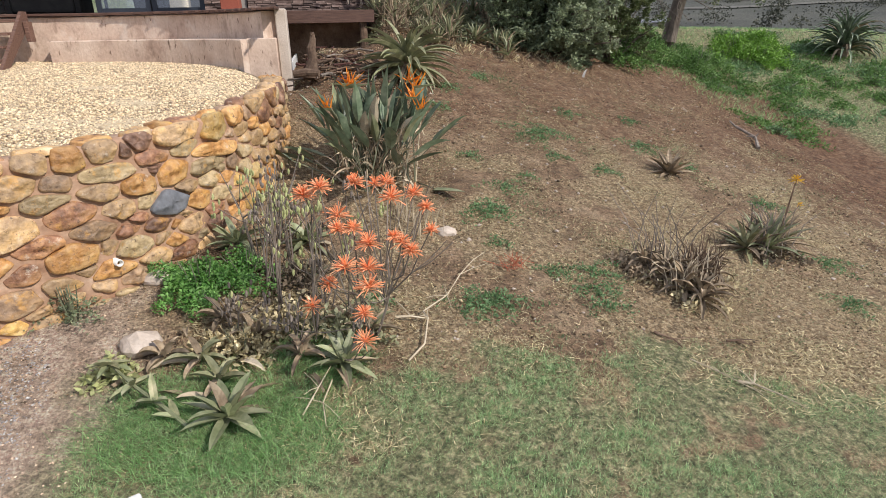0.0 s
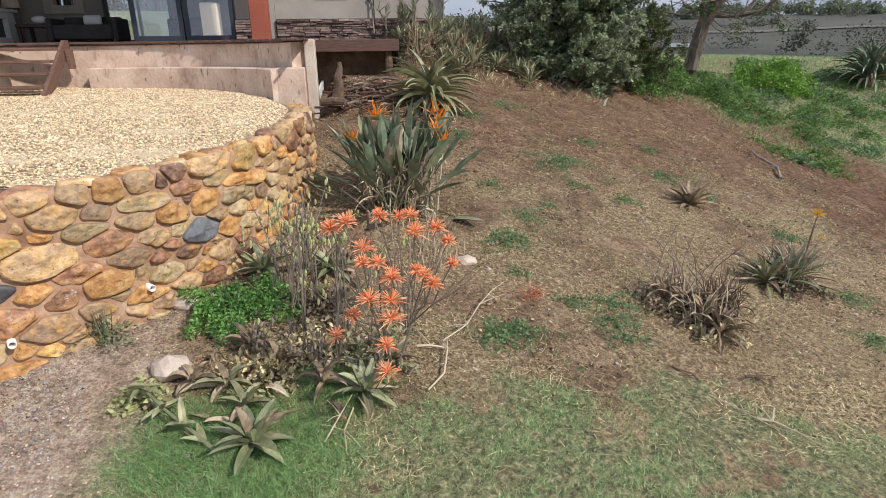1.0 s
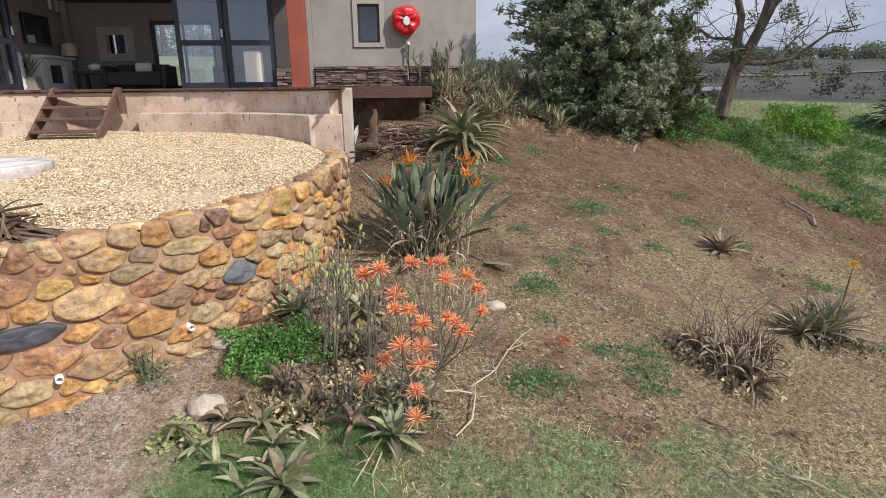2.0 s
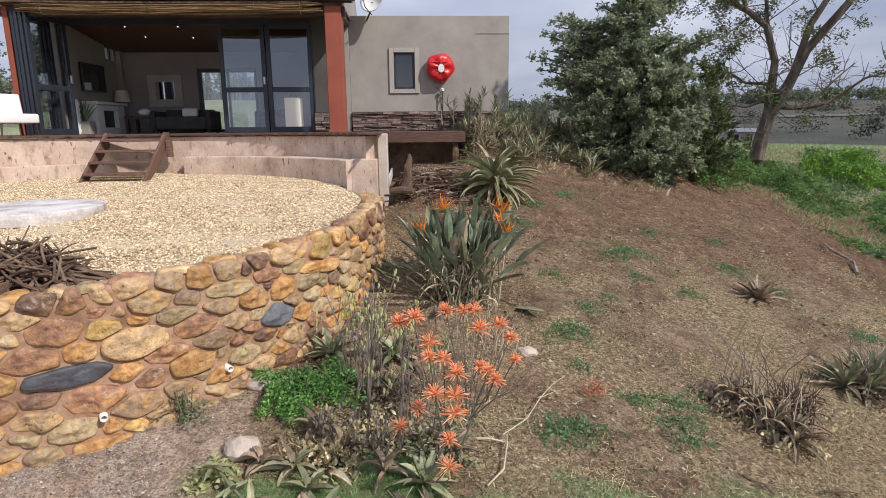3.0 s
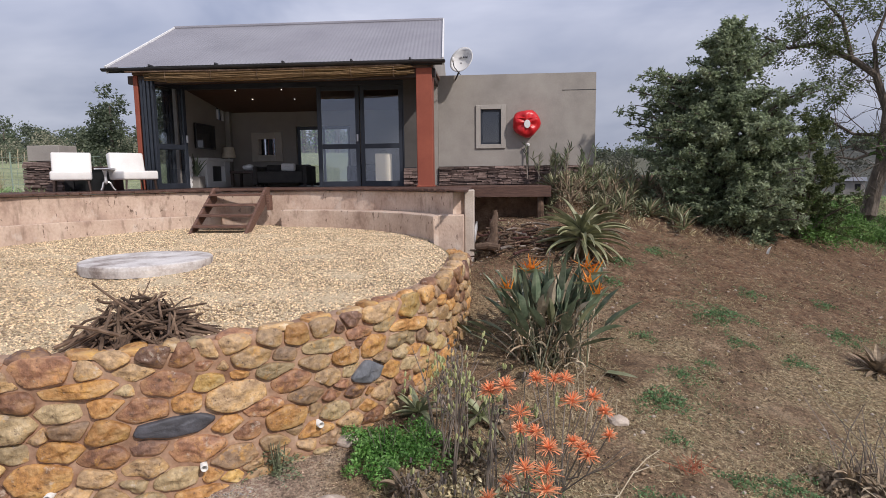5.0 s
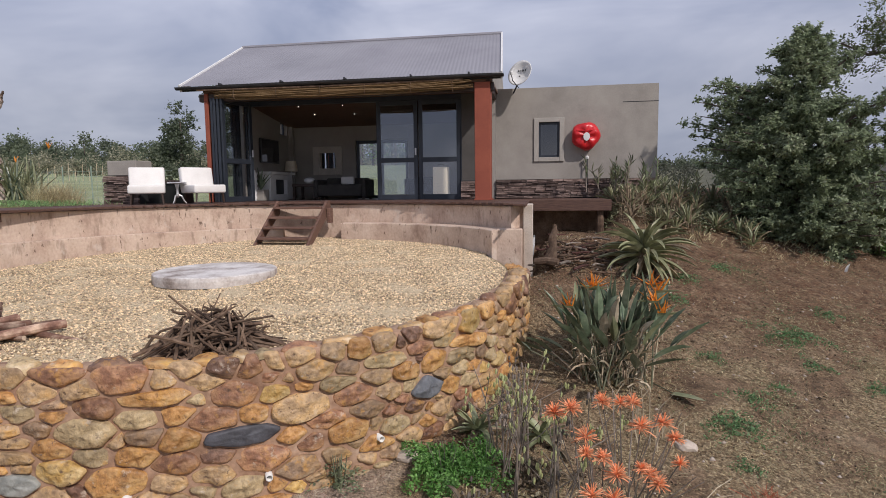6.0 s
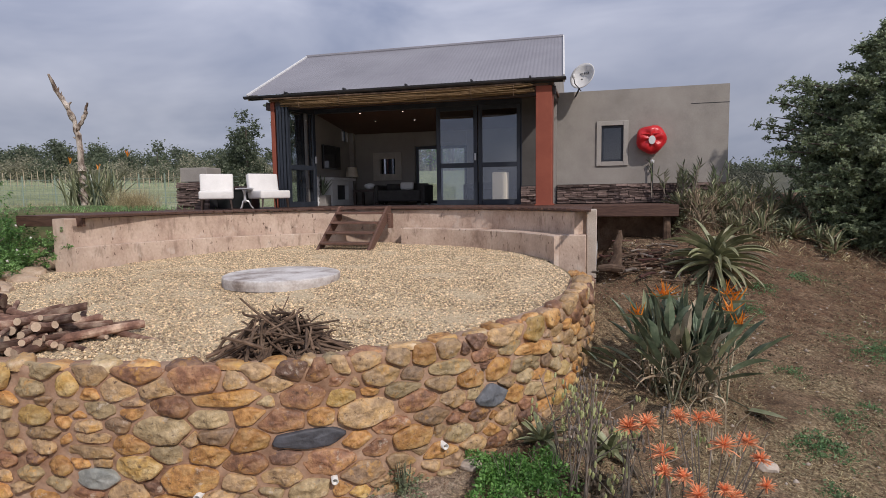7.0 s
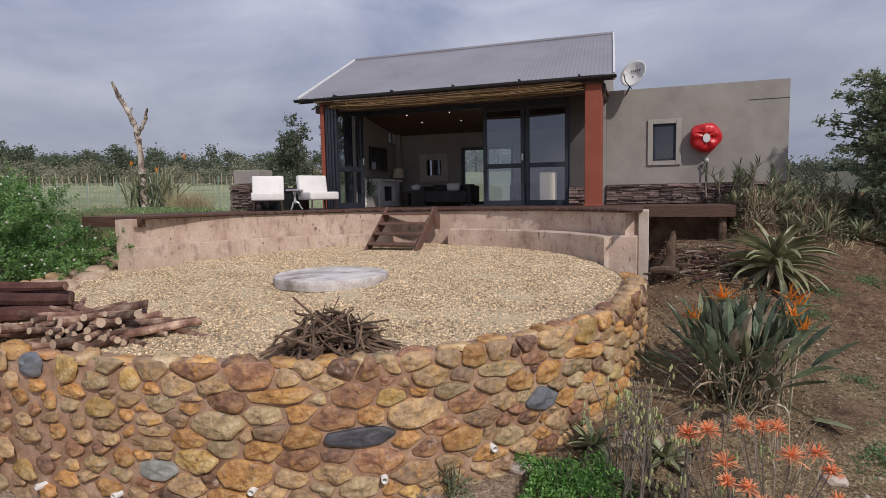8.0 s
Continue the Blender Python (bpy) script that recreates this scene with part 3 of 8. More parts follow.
def build_ground():
    xs = spread_axis(-700, 700, -3.2, 8.0, 0.1, 1.09)
    ys = spread_axis(-300, 900, -8.6, 4.0, 0.1, 1.09)
    V, zone = [], []
    for y in ys:
        for x in xs:
            z = ground_z(x, y)
            d = math.hypot(x, y)
            if d < 25:
                z += 0.022 * noise.noise((x * 1.3, y * 1.3, 0)) + 0.012 * noise.noise((x * 5, y * 5, 3))
            V.append((x, y, z))
            n1 = noise.noise((x * 0.9, y * 0.9, 7.0))
            n2 = noise.noise((x * 2.6, y * 2.6, 11.0))
            edge = -5.55 + 0.25 * n1 + 0.25 * n2 - 0.22 * max(0, x - 2.2)
            lawn = smooth(0.22, -0.22, y - edge) * smooth(-1.5, -0.9, x + 0.5 * n1 + 0.3 * n2) * (0.35 + 0.65 * smooth(-0.3, 0.05, noise.noise((x * 1.7, y * 1.7, 30.0)) + 0.4 * noise.noise((x * 5, y * 5, 31.0))))
            bank = smooth(-0.5, 0.5, bank_of(x, y) + 0.7 * n1 + 0.3 * n2)
            bank = max(bank, smooth(9, 11, d))
            dry = smooth(-0.30, 0.20, n1 + 0.5 * n2) * 0.85
            chips = smooth(0.5, -0.3, math.hypot((x - 4.3) / 1.3, (y + 5.3) / 0.75) - 1 + 0.4 * n2)
            path = smooth(-0.7, -1.3, x + 0.5 * n1 + 0.3 * n2) * smooth(-4.3, -4.8, y + 0.2 * n1)
            dry = max(dry * (0.35 + 0.6 * smooth(0.3, -3.0, y)), chips, path)
            far = smooth(13, 45, d) * smooth(4, 20, math.degrees(math.atan2(x, y))) * (1 if y > 0 else 0)
            edge_b = bank_of(x, y) + 0.4 * n1
            # darker, redder soil: below the crest, one oval, the upper bank, the right
            ruddy = max(smooth(-1.1, -0.5, edge_b) * smooth(0.2, -0.3, edge_b) * smooth(5.5, 6.8, x) * 0.3,
                       smooth(1.1, 0.5, math.hypot((x - 7.9) / 1.2, (y + 2.0) / 0.8) + 0.4 * n2)) * (1 if d < 16 else 0)
            ruddy = max(ruddy, 0.52 * smooth(-3.8, -1.0, y + 0.5 * n1) * smooth(12, 9, d))
            ruddy = max(ruddy, 0.62 * smooth(5.2, 7.4, x + n1) * smooth(-4.6, -3.2, y + 0.4 * n2) * smooth(12, 9, d))
            zone.append((max(lawn, bank), dry, far, ruddy))
    nx, ny = len(xs), len(ys)
    F = [(j * nx + i, j * nx + i + 1, (j + 1) * nx + i + 1, (j + 1) * nx + i) for j in range(ny - 1) for i in range(nx - 1)]
    me = mesh_of("ground", V, F, GROUNDMAT, True)
    layer = me.color_attributes.new("cover", "FLOAT_COLOR", "POINT")
    layer.data.foreach_set("color", np.array(zone, dtype=np.float32).ravel())
    green = me.color_attributes.new("meadow", "FLOAT_COLOR", "POINT")
    fld = [smooth(6.0, 9.0, v[1]) * smooth(230, 120, math.hypot(v[0], v[1])) * smooth(8, -4, math.degrees(math.atan2(v[0], v[1]))) for v in V]
    green.data.foreach_set("color", np.array([(f, smooth(-0.7, -1.3, v[0] + 0.5 * noise.noise((v[0] * 0.9, v[1] * 0.9, 7.0)) + 0.3 * noise.noise((v[0] * 2.6, v[1] * 2.6, 11.0))) * smooth(-4.3, -4.8, v[1]) * smooth(-14, -9, v[0]), 0, 1) for f, v in zip(fld, V)], dtype=np.float32).ravel())
    return tagged(new("ground", me), "sloping brown soil bank running down to a patchy green lawn", "ground", kind="structure")


def ground_material():
    m = bpy.data.materials.new("soil_and_turf")
    m.use_nodes = True
    nt = m.node_tree
    N, L = nt.nodes, nt.links
    bsdf = N["Principled BSDF"]
    geo = N.new("ShaderNodeNewGeometry")
    att = N.new("ShaderNodeAttribute")
    att.attribute_name = "cover"
    sep = N.new("ShaderNodeSeparateColor")
    L.new(att.outputs["Color"], sep.inputs["Color"])

    def noise_of(scale, detail=6, rough=0.62):
        n = N.new("ShaderNodeTexNoise")
        n.inputs["Scale"].default_value, n.inputs["Detail"].default_value, n.inputs["Roughness"].default_value = scale, detail, rough
        L.new(geo.outputs["Position"], n.inputs["Vector"])
        return n.outputs["Fac"]

    def ramp_of(fac, stops, lo=0.32, hi=0.68):
        r = N.new("ShaderNodeValToRGB")
        for i, c in enumerate(stops):
            pos = lo + (hi - lo) * i / (len(stops) - 1)
            e = r.color_ramp.elements[i] if i < 2 else r.color_ramp.elements.new(pos)
            e.position, e.color = pos, (*c, 1)
        L.new(fac, r.inputs["Fac"])
        return r.outputs["Color"]

    def mix(fac, a, b, how="MIX"):
        x = N.new("ShaderNodeMix")
        x.data_type, x.blend_type = "RGBA", how
        if isinstance(fac, float):
            x.inputs["Factor"].default_value = fac
        else:
            L.new(fac, x.inputs["Factor"])
        L.new(a, x.inputs["A"])
        L.new(b, x.inputs["B"])
        return x.outputs["Result"]

    def shaped(fac, amount, n):
        """Breaks a soft mask up with a noise."""
        a = N.new("ShaderNodeMath")
        a.operation = "MULTIPLY_ADD"
        L.new(n, a.inputs[0])
        a.inputs[1].default_value = amount
        L.new(fac, a.inputs[2])
        r = N.new("ShaderNodeMapRange")
        r.interpolation_type = "SMOOTHSTEP"
        r.inputs["From Min"].default_value, r.inputs["From Max"].default_value = 0.35 + amount * 0.5, 0.65 + amount * 0.5
        L.new(a.outputs["Value"], r.inputs["Value"])
        return r.outputs["Result"]

    fine = noise_of(55, 5, 0.7)
    mid = noise_of(9, 6)
    soil = ramp_of(noise_of(3.2), [(0.155, 0.094, 0.054), (0.295, 0.195, 0.117), (0.43, 0.315, 0.20)], 0.30, 0.70)
    straw = ramp_of(noise_of(28, 5, 0.75), [(0.16, 0.10, 0.053), (0.342, 0.246, 0.14), (0.61, 0.492, 0.312)], 0.34, 0.66)
    turf = ramp_of(noise_of(22, 6, 0.75), [(0.09, 0.10, 0.045), (0.24, 0.24, 0.12), (0.52, 0.45, 0.27)], 0.36, 0.64)
    hill = ramp_of(noise_of(0.035, 6, 0.7), [(0.04, 0.042, 0.034), (0.062, 0.064, 0.05), (0.09, 0.088, 0.07)])
    col = mix(shaped(sep.outputs["Green"], 0.9, mid), soil, straw)
    col = mix(shaped(sep.outputs["Red"], 0.8, mid), col, turf)
    # darker, redder soil colour, its mask broken up by noise
    ruddy_soil = ramp_of(noise_of(7, 6, 0.7), [(0.10, 0.047, 0.026), (0.185, 0.097, 0.052), (0.29, 0.168, 0.094)])
    col = mix(shaped(att.outputs["Alpha"], 0.8, mid), col, ruddy_soil)
    att2 = N.new("ShaderNodeAttribute")
    att2.attribute_name = "meadow"
    sward = ramp_of(noise_of(0.25, 8, 0.7), [(0.24, 0.29, 0.145), (0.34, 0.385, 0.205), (0.44, 0.46, 0.28)])
    sep2 = N.new("ShaderNodeSeparateColor")
    L.new(att2.outputs["Color"], sep2.inputs["Color"])
    sand = ramp_of(noise_of(4.5, 8, 0.72), [(0.34, 0.235, 0.165), (0.55, 0.415, 0.31), (0.72, 0.585, 0.47)], 0.3, 0.7)
    col = mix(sep2.outputs["Green"], col, sand)
    col = mix(sep2.outputs["Red"], col, sward)
    col = mix(sep.outputs["Blue"], col, hill)
    lumps = ramp_of(noise_of(21, 4, 0.6), [(0.22, 0.22, 0.22), (0.5, 0.5, 0.5), (0.76, 0.76, 0.76)], 0.37, 0.63)
    col = mix(0.55, col, lumps, "OVERLAY")
    specks = ramp_of(fine, [(0.10, 0.10, 0.10), (0.48, 0.48, 0.48), (0.90, 0.90, 0.90)], 0.34, 0.66)
    col = mix(0.62, col, specks, "OVERLAY")
    L.new(col, bsdf.inputs["Base Color"])
    bsdf.inputs["Roughness"].default_value = 0.95
    bp = N.new("ShaderNodeBump")
    bp.inputs["Strength"].default_value, bp.inputs["Distance"].default_value = 1.0, 0.05
    L.new(fine, bp.inputs["Height"])
    bp2 = N.new("ShaderNodeBump")
    bp2.inputs["Strength"].default_value, bp2.inputs["Distance"].default_value = 0.8, 0.10
    L.new(mid, bp2.inputs["Height"])
    L.new(bp.outputs["Normal"], bp2.inputs["Normal"])
    L.new(bp2.outputs["Normal"], bsdf.inputs["Normal"])
    return m


GROUNDMAT = ground_material()
build_ground()

# ---------------------------------------------------------------- round gravel terrace
R_OUT, R_IN = 3.58, 3.33          # stone wall, outer and inner face
A0, A1 = radians(16), radians(-177)  # where the stone wall starts (by the concrete) and ends
WALL_LEN = R_OUT * (A0 - A1)
WALL_H = 1.42


def ring(a, r, z):
    return Vector((CX + r * math.cos(a), CY + r * math.sin(a), z))


def bulge(a):
    """The terrace is a little wider towards its far left."""
    d = math.degrees(a) % 360
    return 1.0 * smooth(275, 215, d) * smooth(165, 185, d)


def wall_at(a, out, z):
    return ring(a, R_OUT + bulge(a) + out, z)


def cap_z(a):
    return gravel_z(0, CY + R_OUT * math.sin(a)) + 0.045 - 0.10 * smooth(radians(2), radians(12), a)


def build_terrace():
    V, F = [], []
    rows, cols = 26, 120
    for i in range(rows + 1):
        r = 3.92 * i / rows
        for k in range(cols):
            a = 2 * math.pi * k / cols
            rr = min(r, R_IN + 0.04) + bulge(a) * r / 3.92 if math.sin(a) < 0.2 or math.cos(a) > 0.86 else r
            x, y = CX + rr * math.cos(a), CY + rr * math.sin(a)
            V.append((x, y, gravel_z(x, y) + 0.012 * noise.noise((x * 2, y * 2, 1)) + 0.005 * noise.noise((x * 9, y * 9, 5))))
    for i in range(rows):
        for k in range(cols):
            j = (k + 1) % cols
            F.append((i * cols + k, i * cols + j, (i + 1) * cols + j, (i + 1) * cols + k))
    ob = new("gravel_terrace", mesh_of("gravel_terrace", V, F, GRAVELMAT, True))
    return tagged(ob, "round terrace of cream-coloured crushed gravel behind the stone wall", "gravel", kind="structure")


build_terrace()


def build_pebbles(name, n, place, mat, lo, hi, seed, label, flat=0.65):
    """Loose small stones, eight faces each, joined."""
    rng = np.random.default_rng(seed)
    oct_v = np.array([(1, 0, 0), (-1, 0, 0), (0, 1, 0), (0, -1, 0), (0, 0, 1), (0, 0, -1)], float)
    tri = np.array([(0, 2, 4), (2, 1, 4), (1, 3, 4), (3, 0, 4), (2, 0, 5), (1, 2, 5), (3, 1, 5), (0, 3, 5)])
    P = place(rng, n)
    n = len(P)
    size = rng.uniform(lo, hi, n) * rng.uniform(0.7, 1.2, n)
    th = rng.uniform(0, 2 * math.pi, n)
    sc = np.column_stack([size * rng.uniform(0.8, 1.3, n), size * rng.uniform(0.6, 1.0, n), size * flat * rng.uniform(0.7, 1.2, n)])
    loc = oct_v[None] * sc[:, None, :] * rng.uniform(0.75, 1.2, (n, 6, 1))
    c, s = np.cos(th)[:, None], np.sin(th)[:, None]
    X = loc[:, :, 0] * c - loc[:, :, 1] * s
    Y = loc[:, :, 0] * s + loc[:, :, 1] * c
    W = np.stack([X, Y, loc[:, :, 2]], axis=2) + P[:, None, :]
    # shared corners per stone keep the file light
    idx = (np.arange(n)[:, None, None] * 6 + tri[None]).reshape(-1)
    me = bpy.data.meshes.new(name)
    me.vertices.add(n * 6)
    me.vertices.foreach_set("co", W.reshape(-1).astype(np.float32))
    me.loops.add(len(idx))
    me.loops.foreach_set("vertex_index", idx.astype(np.int32))
    me.polygons.add(n * 8)
    me.polygons.foreach_set("loop_start", np.arange(0, n * 24, 3, dtype=np.int32))
    me.polygons.foreach_set("loop_total", np.full(n * 8, 3, dtype=np.int32))
    me.materials.append(mat)
    me.update(calc_edges=True)
    return tagged(new(name, me), label, "gravel", kind="stuff")


def on_terrace(rng, n):
    r = R_IN * 1.12 * np.sqrt(rng.uniform(0, 1, n))
    a = rng.uniform(0, 2 * math.pi, n)
    x, y = CX + r * np.cos(a), CY + r * np.sin(a)
    keep = (r < R_IN) | ((np.sin(a) > 0.2) & (np.cos(a) < 0.86))
    wide = np.array([bulge(v) for v in a]) * r / R_IN
    x, y = x + wide * np.cos(a), y + wide * np.sin(a)
    keep &= np.hypot(x + 3.88, y + 2.38) > 0.73
    x, y = x[keep], y[keep]
    return np.column_stack([x, y, np.array([gravel_z(u, v) for u, v in zip(x, y)]) + 0.003])


build_pebbles("loose_gravel", 88000, on_terrace, PEBBLE, 0.008, 0.0185, 3, "loose cream and tan gravel chips on the terrace")


build_pebbles("brown_chips", 12000, on_terrace, DARKCHIP, 0.007, 0.017, 5, "darker brown chips among the cream gravel")


# stone retaining wall
def build_stone_wall():
    # mortar body
    V, F = [], []
    cols = 420
    prof = [(R_OUT, -WALL_H + WALL_H * k / 26) for k in range(26)] + [(R_OUT - 0.004, -0.02), (R_OUT - 0.03, 0.0), ((R_OUT + R_IN) / 2, 0.006), (R_IN + 0.03, 0.0), (R_IN, -0.03), (R_IN, -WALL_H)]
    for k in range(cols + 1):
        a = A0 + (A1 - A0) * k / cols
        top = cap_z(a)
        for r, dz in prof:
            lump = 0.016 * noise.noise((a * 22, dz * 7, 2)) + 0.011 * noise.noise((a * 60, dz * 19, 8))
            V.append(ring(a, r + bulge(a) + (lump if r > R_IN + 0.1 else 0), top + dz + (0.016 * noise.noise((a * 26, r * 8, 4)) if dz > -0.1 else 0)))
    n = len(prof)
    for k in range(cols):
        for i in range(n - 1):
            F.append((k * n + i, (k + 1) * n + i, (k + 1) * n + i + 1, k * n + i + 1))
    F += [tuple(range(n)), tuple(reversed(range(cols * n, cols * n + n)))]
    wall = new("retaining_wall", mesh_of("retaining_wall", V, F, MORTAR, True))
    tagged(wall, "curved retaining wall of ochre and grey field stones in pinkish mortar", "wall", kind="structure")

    # cells of an uneven rubble bond on the unrolled face: s along the wall, v down from the cap
    rnd = random.Random(21)
    STR = 0.52                       # stones lie flat: s is squeezed for the packing
    pts = []

    # stones that stand out: place along the wall, depth below the cap, half height, colour
    KEY = [(3.40, 0.578, 0.085, BLUESTONE), (4.83, 0.60, 0.075, DARKSTONE), (5.03, 0.60, 0.07, DARKSTONE), (7.57, 0.083, 0.085, BLUESTONE), (6.52, 0.868, 0.085, PALEBLUE),
           (7.32, 0.101, 0.08, STONES[4]), (6.74, 0.133, 0.075, STONES[4]), (7.0, 0.402, 0.075, STONES[4]), (4.70, 0.322, 0.065, STONES[4]), (4.96, 0.288, 0.09, STONES[3]),
           (4.80, 0.793, 0.10, STONES[3]), (5.79, 0.856, 0.12, STONES[0]), (3.32, 0.361, 0.08, STONES[0]), (6.14, 0.03, 0.07, STONES[3]), (5.72, 0.075, 0.10, STONES[3]),
           (5.11, 0.45, 0.085, STONES[3]), (6.0, 0.484, 0.11, STONES[5]), (4.52, 0.456, 0.11, STONES[1]), (4.24, 0.326, 0.06, STONES[5])]
    for p, v, r, m in KEY:
        pts.append((p * STR, v if v < 0.2 else v - 0.04, r, m))
    for lo, hi, tries in ((0.086, 0.096, 14), (0.066, 0.080, 170), (0.050, 0.064, 2600), (0.038, 0.050, 5000), (0.027, 0.034, 1500)):
        for _ in range(tries):
            r = rnd.uniform(lo, hi)
            p, v = rnd.uniform(0.03, WALL_LEN * STR - 0.03), rnd.uniform(0.05, WALL_H - 0.05)
            if all((p - q[0]) ** 2 + (v - q[1]) ** 2 > (0.93 * (r + q[2])) ** 2 for q in pts):
                pts.append((p, v, r, None))

    def clip(poly, nx_, nv_, c):
        out = []
        for i, p in enumerate(poly):
            q = poly[(i + 1) % len(poly)]
            dp, dq = nx_ * p[0] + nv_ * p[1] - c, nx_ * q[0] + nv_ * q[1] - c
            if dp <= 0:
                out.append(p)
            if dp * dq < 0:
                t = dp / (dp - dq)
                out.append((p[0] + t * (q[0] - p[0]), p[1] + t * (q[1] - p[1])))
        return out

    stones, cells = [], {}
    for i, (p, v, r, m) in enumerate(pts):
        poly = [(max(p - 0.3, 0.0), max(v - 0.3, -0.03)), (min(p + 0.3, WALL_LEN * STR), max(v - 0.3, -0.03)),
                (min(p + 0.3, WALL_LEN * STR), min(v + 0.3, WALL_H)), (max(p - 0.3, 0.0), min(v + 0.3, WALL_H))]
        gap = rnd.choice((0.003, 0.004, 0.006, 0.009, 0.013))
        for j, (p2, v2, r2, _) in enumerate(pts):
            dx, dv = p2 - p, v2 - v
            d2 = dx * dx + dv * dv
            if j == i or d2 > 0.2:
                continue
            d = math.sqrt(d2)
            mid = (d2 + r * r - r2 * r2) / (2 * d) - gap
            poly = clip(poly, dx / d, dv / d, (dx * p + dv * v) / d + mid)
            if len(poly) < 3:
                break
        if len(poly) < 3:
            continue
        cells[i] = [(x / STR, y) for x, y in poly]

    def hull(ps):
        ps = sorted(set(ps))
        halves = []
        for seq in (ps, ps[::-1]):
            h = []
            for p in seq:
                while len(h) > 1 and (h[-1][0] - h[-2][0]) * (p[1] - h[-2][1]) - (h[-1][1] - h[-2][1]) * (p[0] - h[-2][0]) <= 0:
                    h.pop()
                h.append(p)
            halves += h[:-1]
        return halves

    # some neighbours in a course are one long slab
    used, slabs = set(), []
    for i in sorted(cells):
        if i in used:
            continue
        p, v, r, m = pts[i]
        mates = [1, 2] if i == 1 else []
        if m is None and rnd.random() < 0.34:
            mates = [i] + [j for j in cells if j > i and j not in used and pts[j][3] is None and abs(pts[j][1] - v) < 0.55 * min(r, pts[j][2]) and abs(pts[j][0] - p) < 1.25 * (r + pts[j][2])
                           and abs(pts[j][0] - p) + r + pts[j][2] < 0.27][:1]
        if len(mates) == 2:
            used.update(mates)
            ring_ = hull(cells[mates[0]] + cells[mates[1]])
            gx, gy = sum(q[0] for q in ring_) / len(ring_), sum(q[1] for q in ring_) / len(ring_)
            slabs.append(([(gx + (x - gx) * 0.98, gy + (y - gy) * 0.90) for x, y in ring_], m))
        else:
            used.add(i)
            slabs.append((cells[i], m))
    for poly, m in slabs:
        # each stone keeps the corners of its bed, worn round by a different amount; some are plain cobbles
        cx0, cy0 = (max(q[0] for q in poly) + min(q[0] for q in poly)) / 2, (max(q[1] for q in poly) + min(q[1] for q in poly)) / 2
        hw, hh = (max(q[0] for q in poly) - min(q[0] for q in poly)) / 2, (max(q[1] for q in poly) - min(q[1] for q in poly)) / 2
        power, turn_ = rnd.choice((2.3, 3.0, 4.5, 7.0, 10.0)), rnd.gauss(0, 0.14)
        slack = 1.06 if power < 3.5 else 1.18
        wear = rnd.uniform(0.12, 0.34)
        if m is None and rnd.random() < 0.5:
            cx0, hw = cx0 + rnd.uniform(-0.06, 0.06) * hw, hw * rnd.uniform(0.82, 1.0)
        outline = []
        for k in range(28):
            th = 2 * math.pi * (k + 0.5) / 28
            c, sn = hw * math.cos(th), hh * math.sin(th)
            far_ = slack / (abs(math.cos(th + turn_)) ** power + abs(math.sin(th + turn_)) ** power) ** (1 / power)
            for q, a in enumerate(poly):
                b = poly[(q + 1) % len(poly)]
                ex, ey = b[0] - a[0], b[1] - a[1]
                den = c * ey - sn * ex
                if abs(den) > 1e-9:
                    t = ((a[0] - cx0) * ey - (a[1] - cy0) * ex) / den
                    if t > 0:
                        far_ = min(far_, t)
            outline.append((cx0 + c * far_, cy0 + sn * far_))
        for _ in range(2 if power < 5 else 1):
            outline = [(p[0] * (1 - wear) + (o[0] + n_[0]) * wear / 2, p[1] * (1 - wear) + (o[1] + n_[1]) * wear / 2)
                       for o, p, n_ in zip(outline[-1:] + outline, outline, outline[1:] + outline[:1])]
        seed_ = rnd.uniform(0, 99)
        chip = rnd.uniform(0.02, 0.07)
        outline = [(cx0 + (x - cx0) * (1 + chip * noise.noise((x * 16, y * 16, seed_))), cy0 + (y - cy0) * (1 + chip * noise.noise((x * 16, y * 16, seed_ + 7)))) for x, y in outline]
        stones.append((outline[::2] if hw < 0.07 else outline, m))

    def stone_of(poly, mat, seed, flat=1.0):
        """Domed stone on a rounded outline (local: x along the wall, y out, z up)."""
        q = random.Random(seed)
        n = len(poly)
        cx, cv = sum(p[0] for p in poly) / n, sum(p[1] for p in poly) / n
        size = math.sqrt(max(1e-4, abs(sum(poly[k][0] * poly[(k + 1) % n][1] - poly[(k + 1) % n][0] * poly[k][1] for k in range(n))) / 2))
        deep = (0.016 + 0.075 * size + q.uniform(0, 0.022)) * flat
        tx, tv = q.uniform(-1.6, 1.6), q.uniform(-2.4, 1.2)
        # two shallow broken facets across the face
        cuts = [(q.uniform(0, 6.28), q.uniform(0.15, 0.6), q.uniform(0.5, 2.2)) for _ in range(2)]
        if q.random() < 0.6:
            rows = [(1.0, -0.5), (0.995, 0.5), (0.965, 0.82), (0.89, 0.95), (0.68, 1.0), (0.42, 1.0), (0.2, 1.0)]
        else:
            rows = [(1.0, -0.5), (0.98, 0.35), (0.92, 0.66), (0.80, 0.85), (0.60, 0.95), (0.40, 0.99), (0.2, 1.0)]
        V, F = [], []
        for s, o in rows:
            for x, y in poly:
                lx, lz = (x - cx) * s, -(y - cv) * s
                bump = 1 + 0.42 * noise.noise((lx * 11, lz * 11, seed)) + 0.34 * noise.noise((lx * 30, lz * 30, seed)) + (tx * lx + tv * lz) * (1 if o > 0 else 0)
                for ca, cd, cs_ in cuts:
                    over = (lx * math.cos(ca) + lz * math.sin(ca)) / max(0.02, size) - cd * 0.5
                    bump -= max(0.0, over) * cs_ * (1 if o > 0.3 else 0)
                V.append((lx, o * deep * max(0.25, bump), lz))
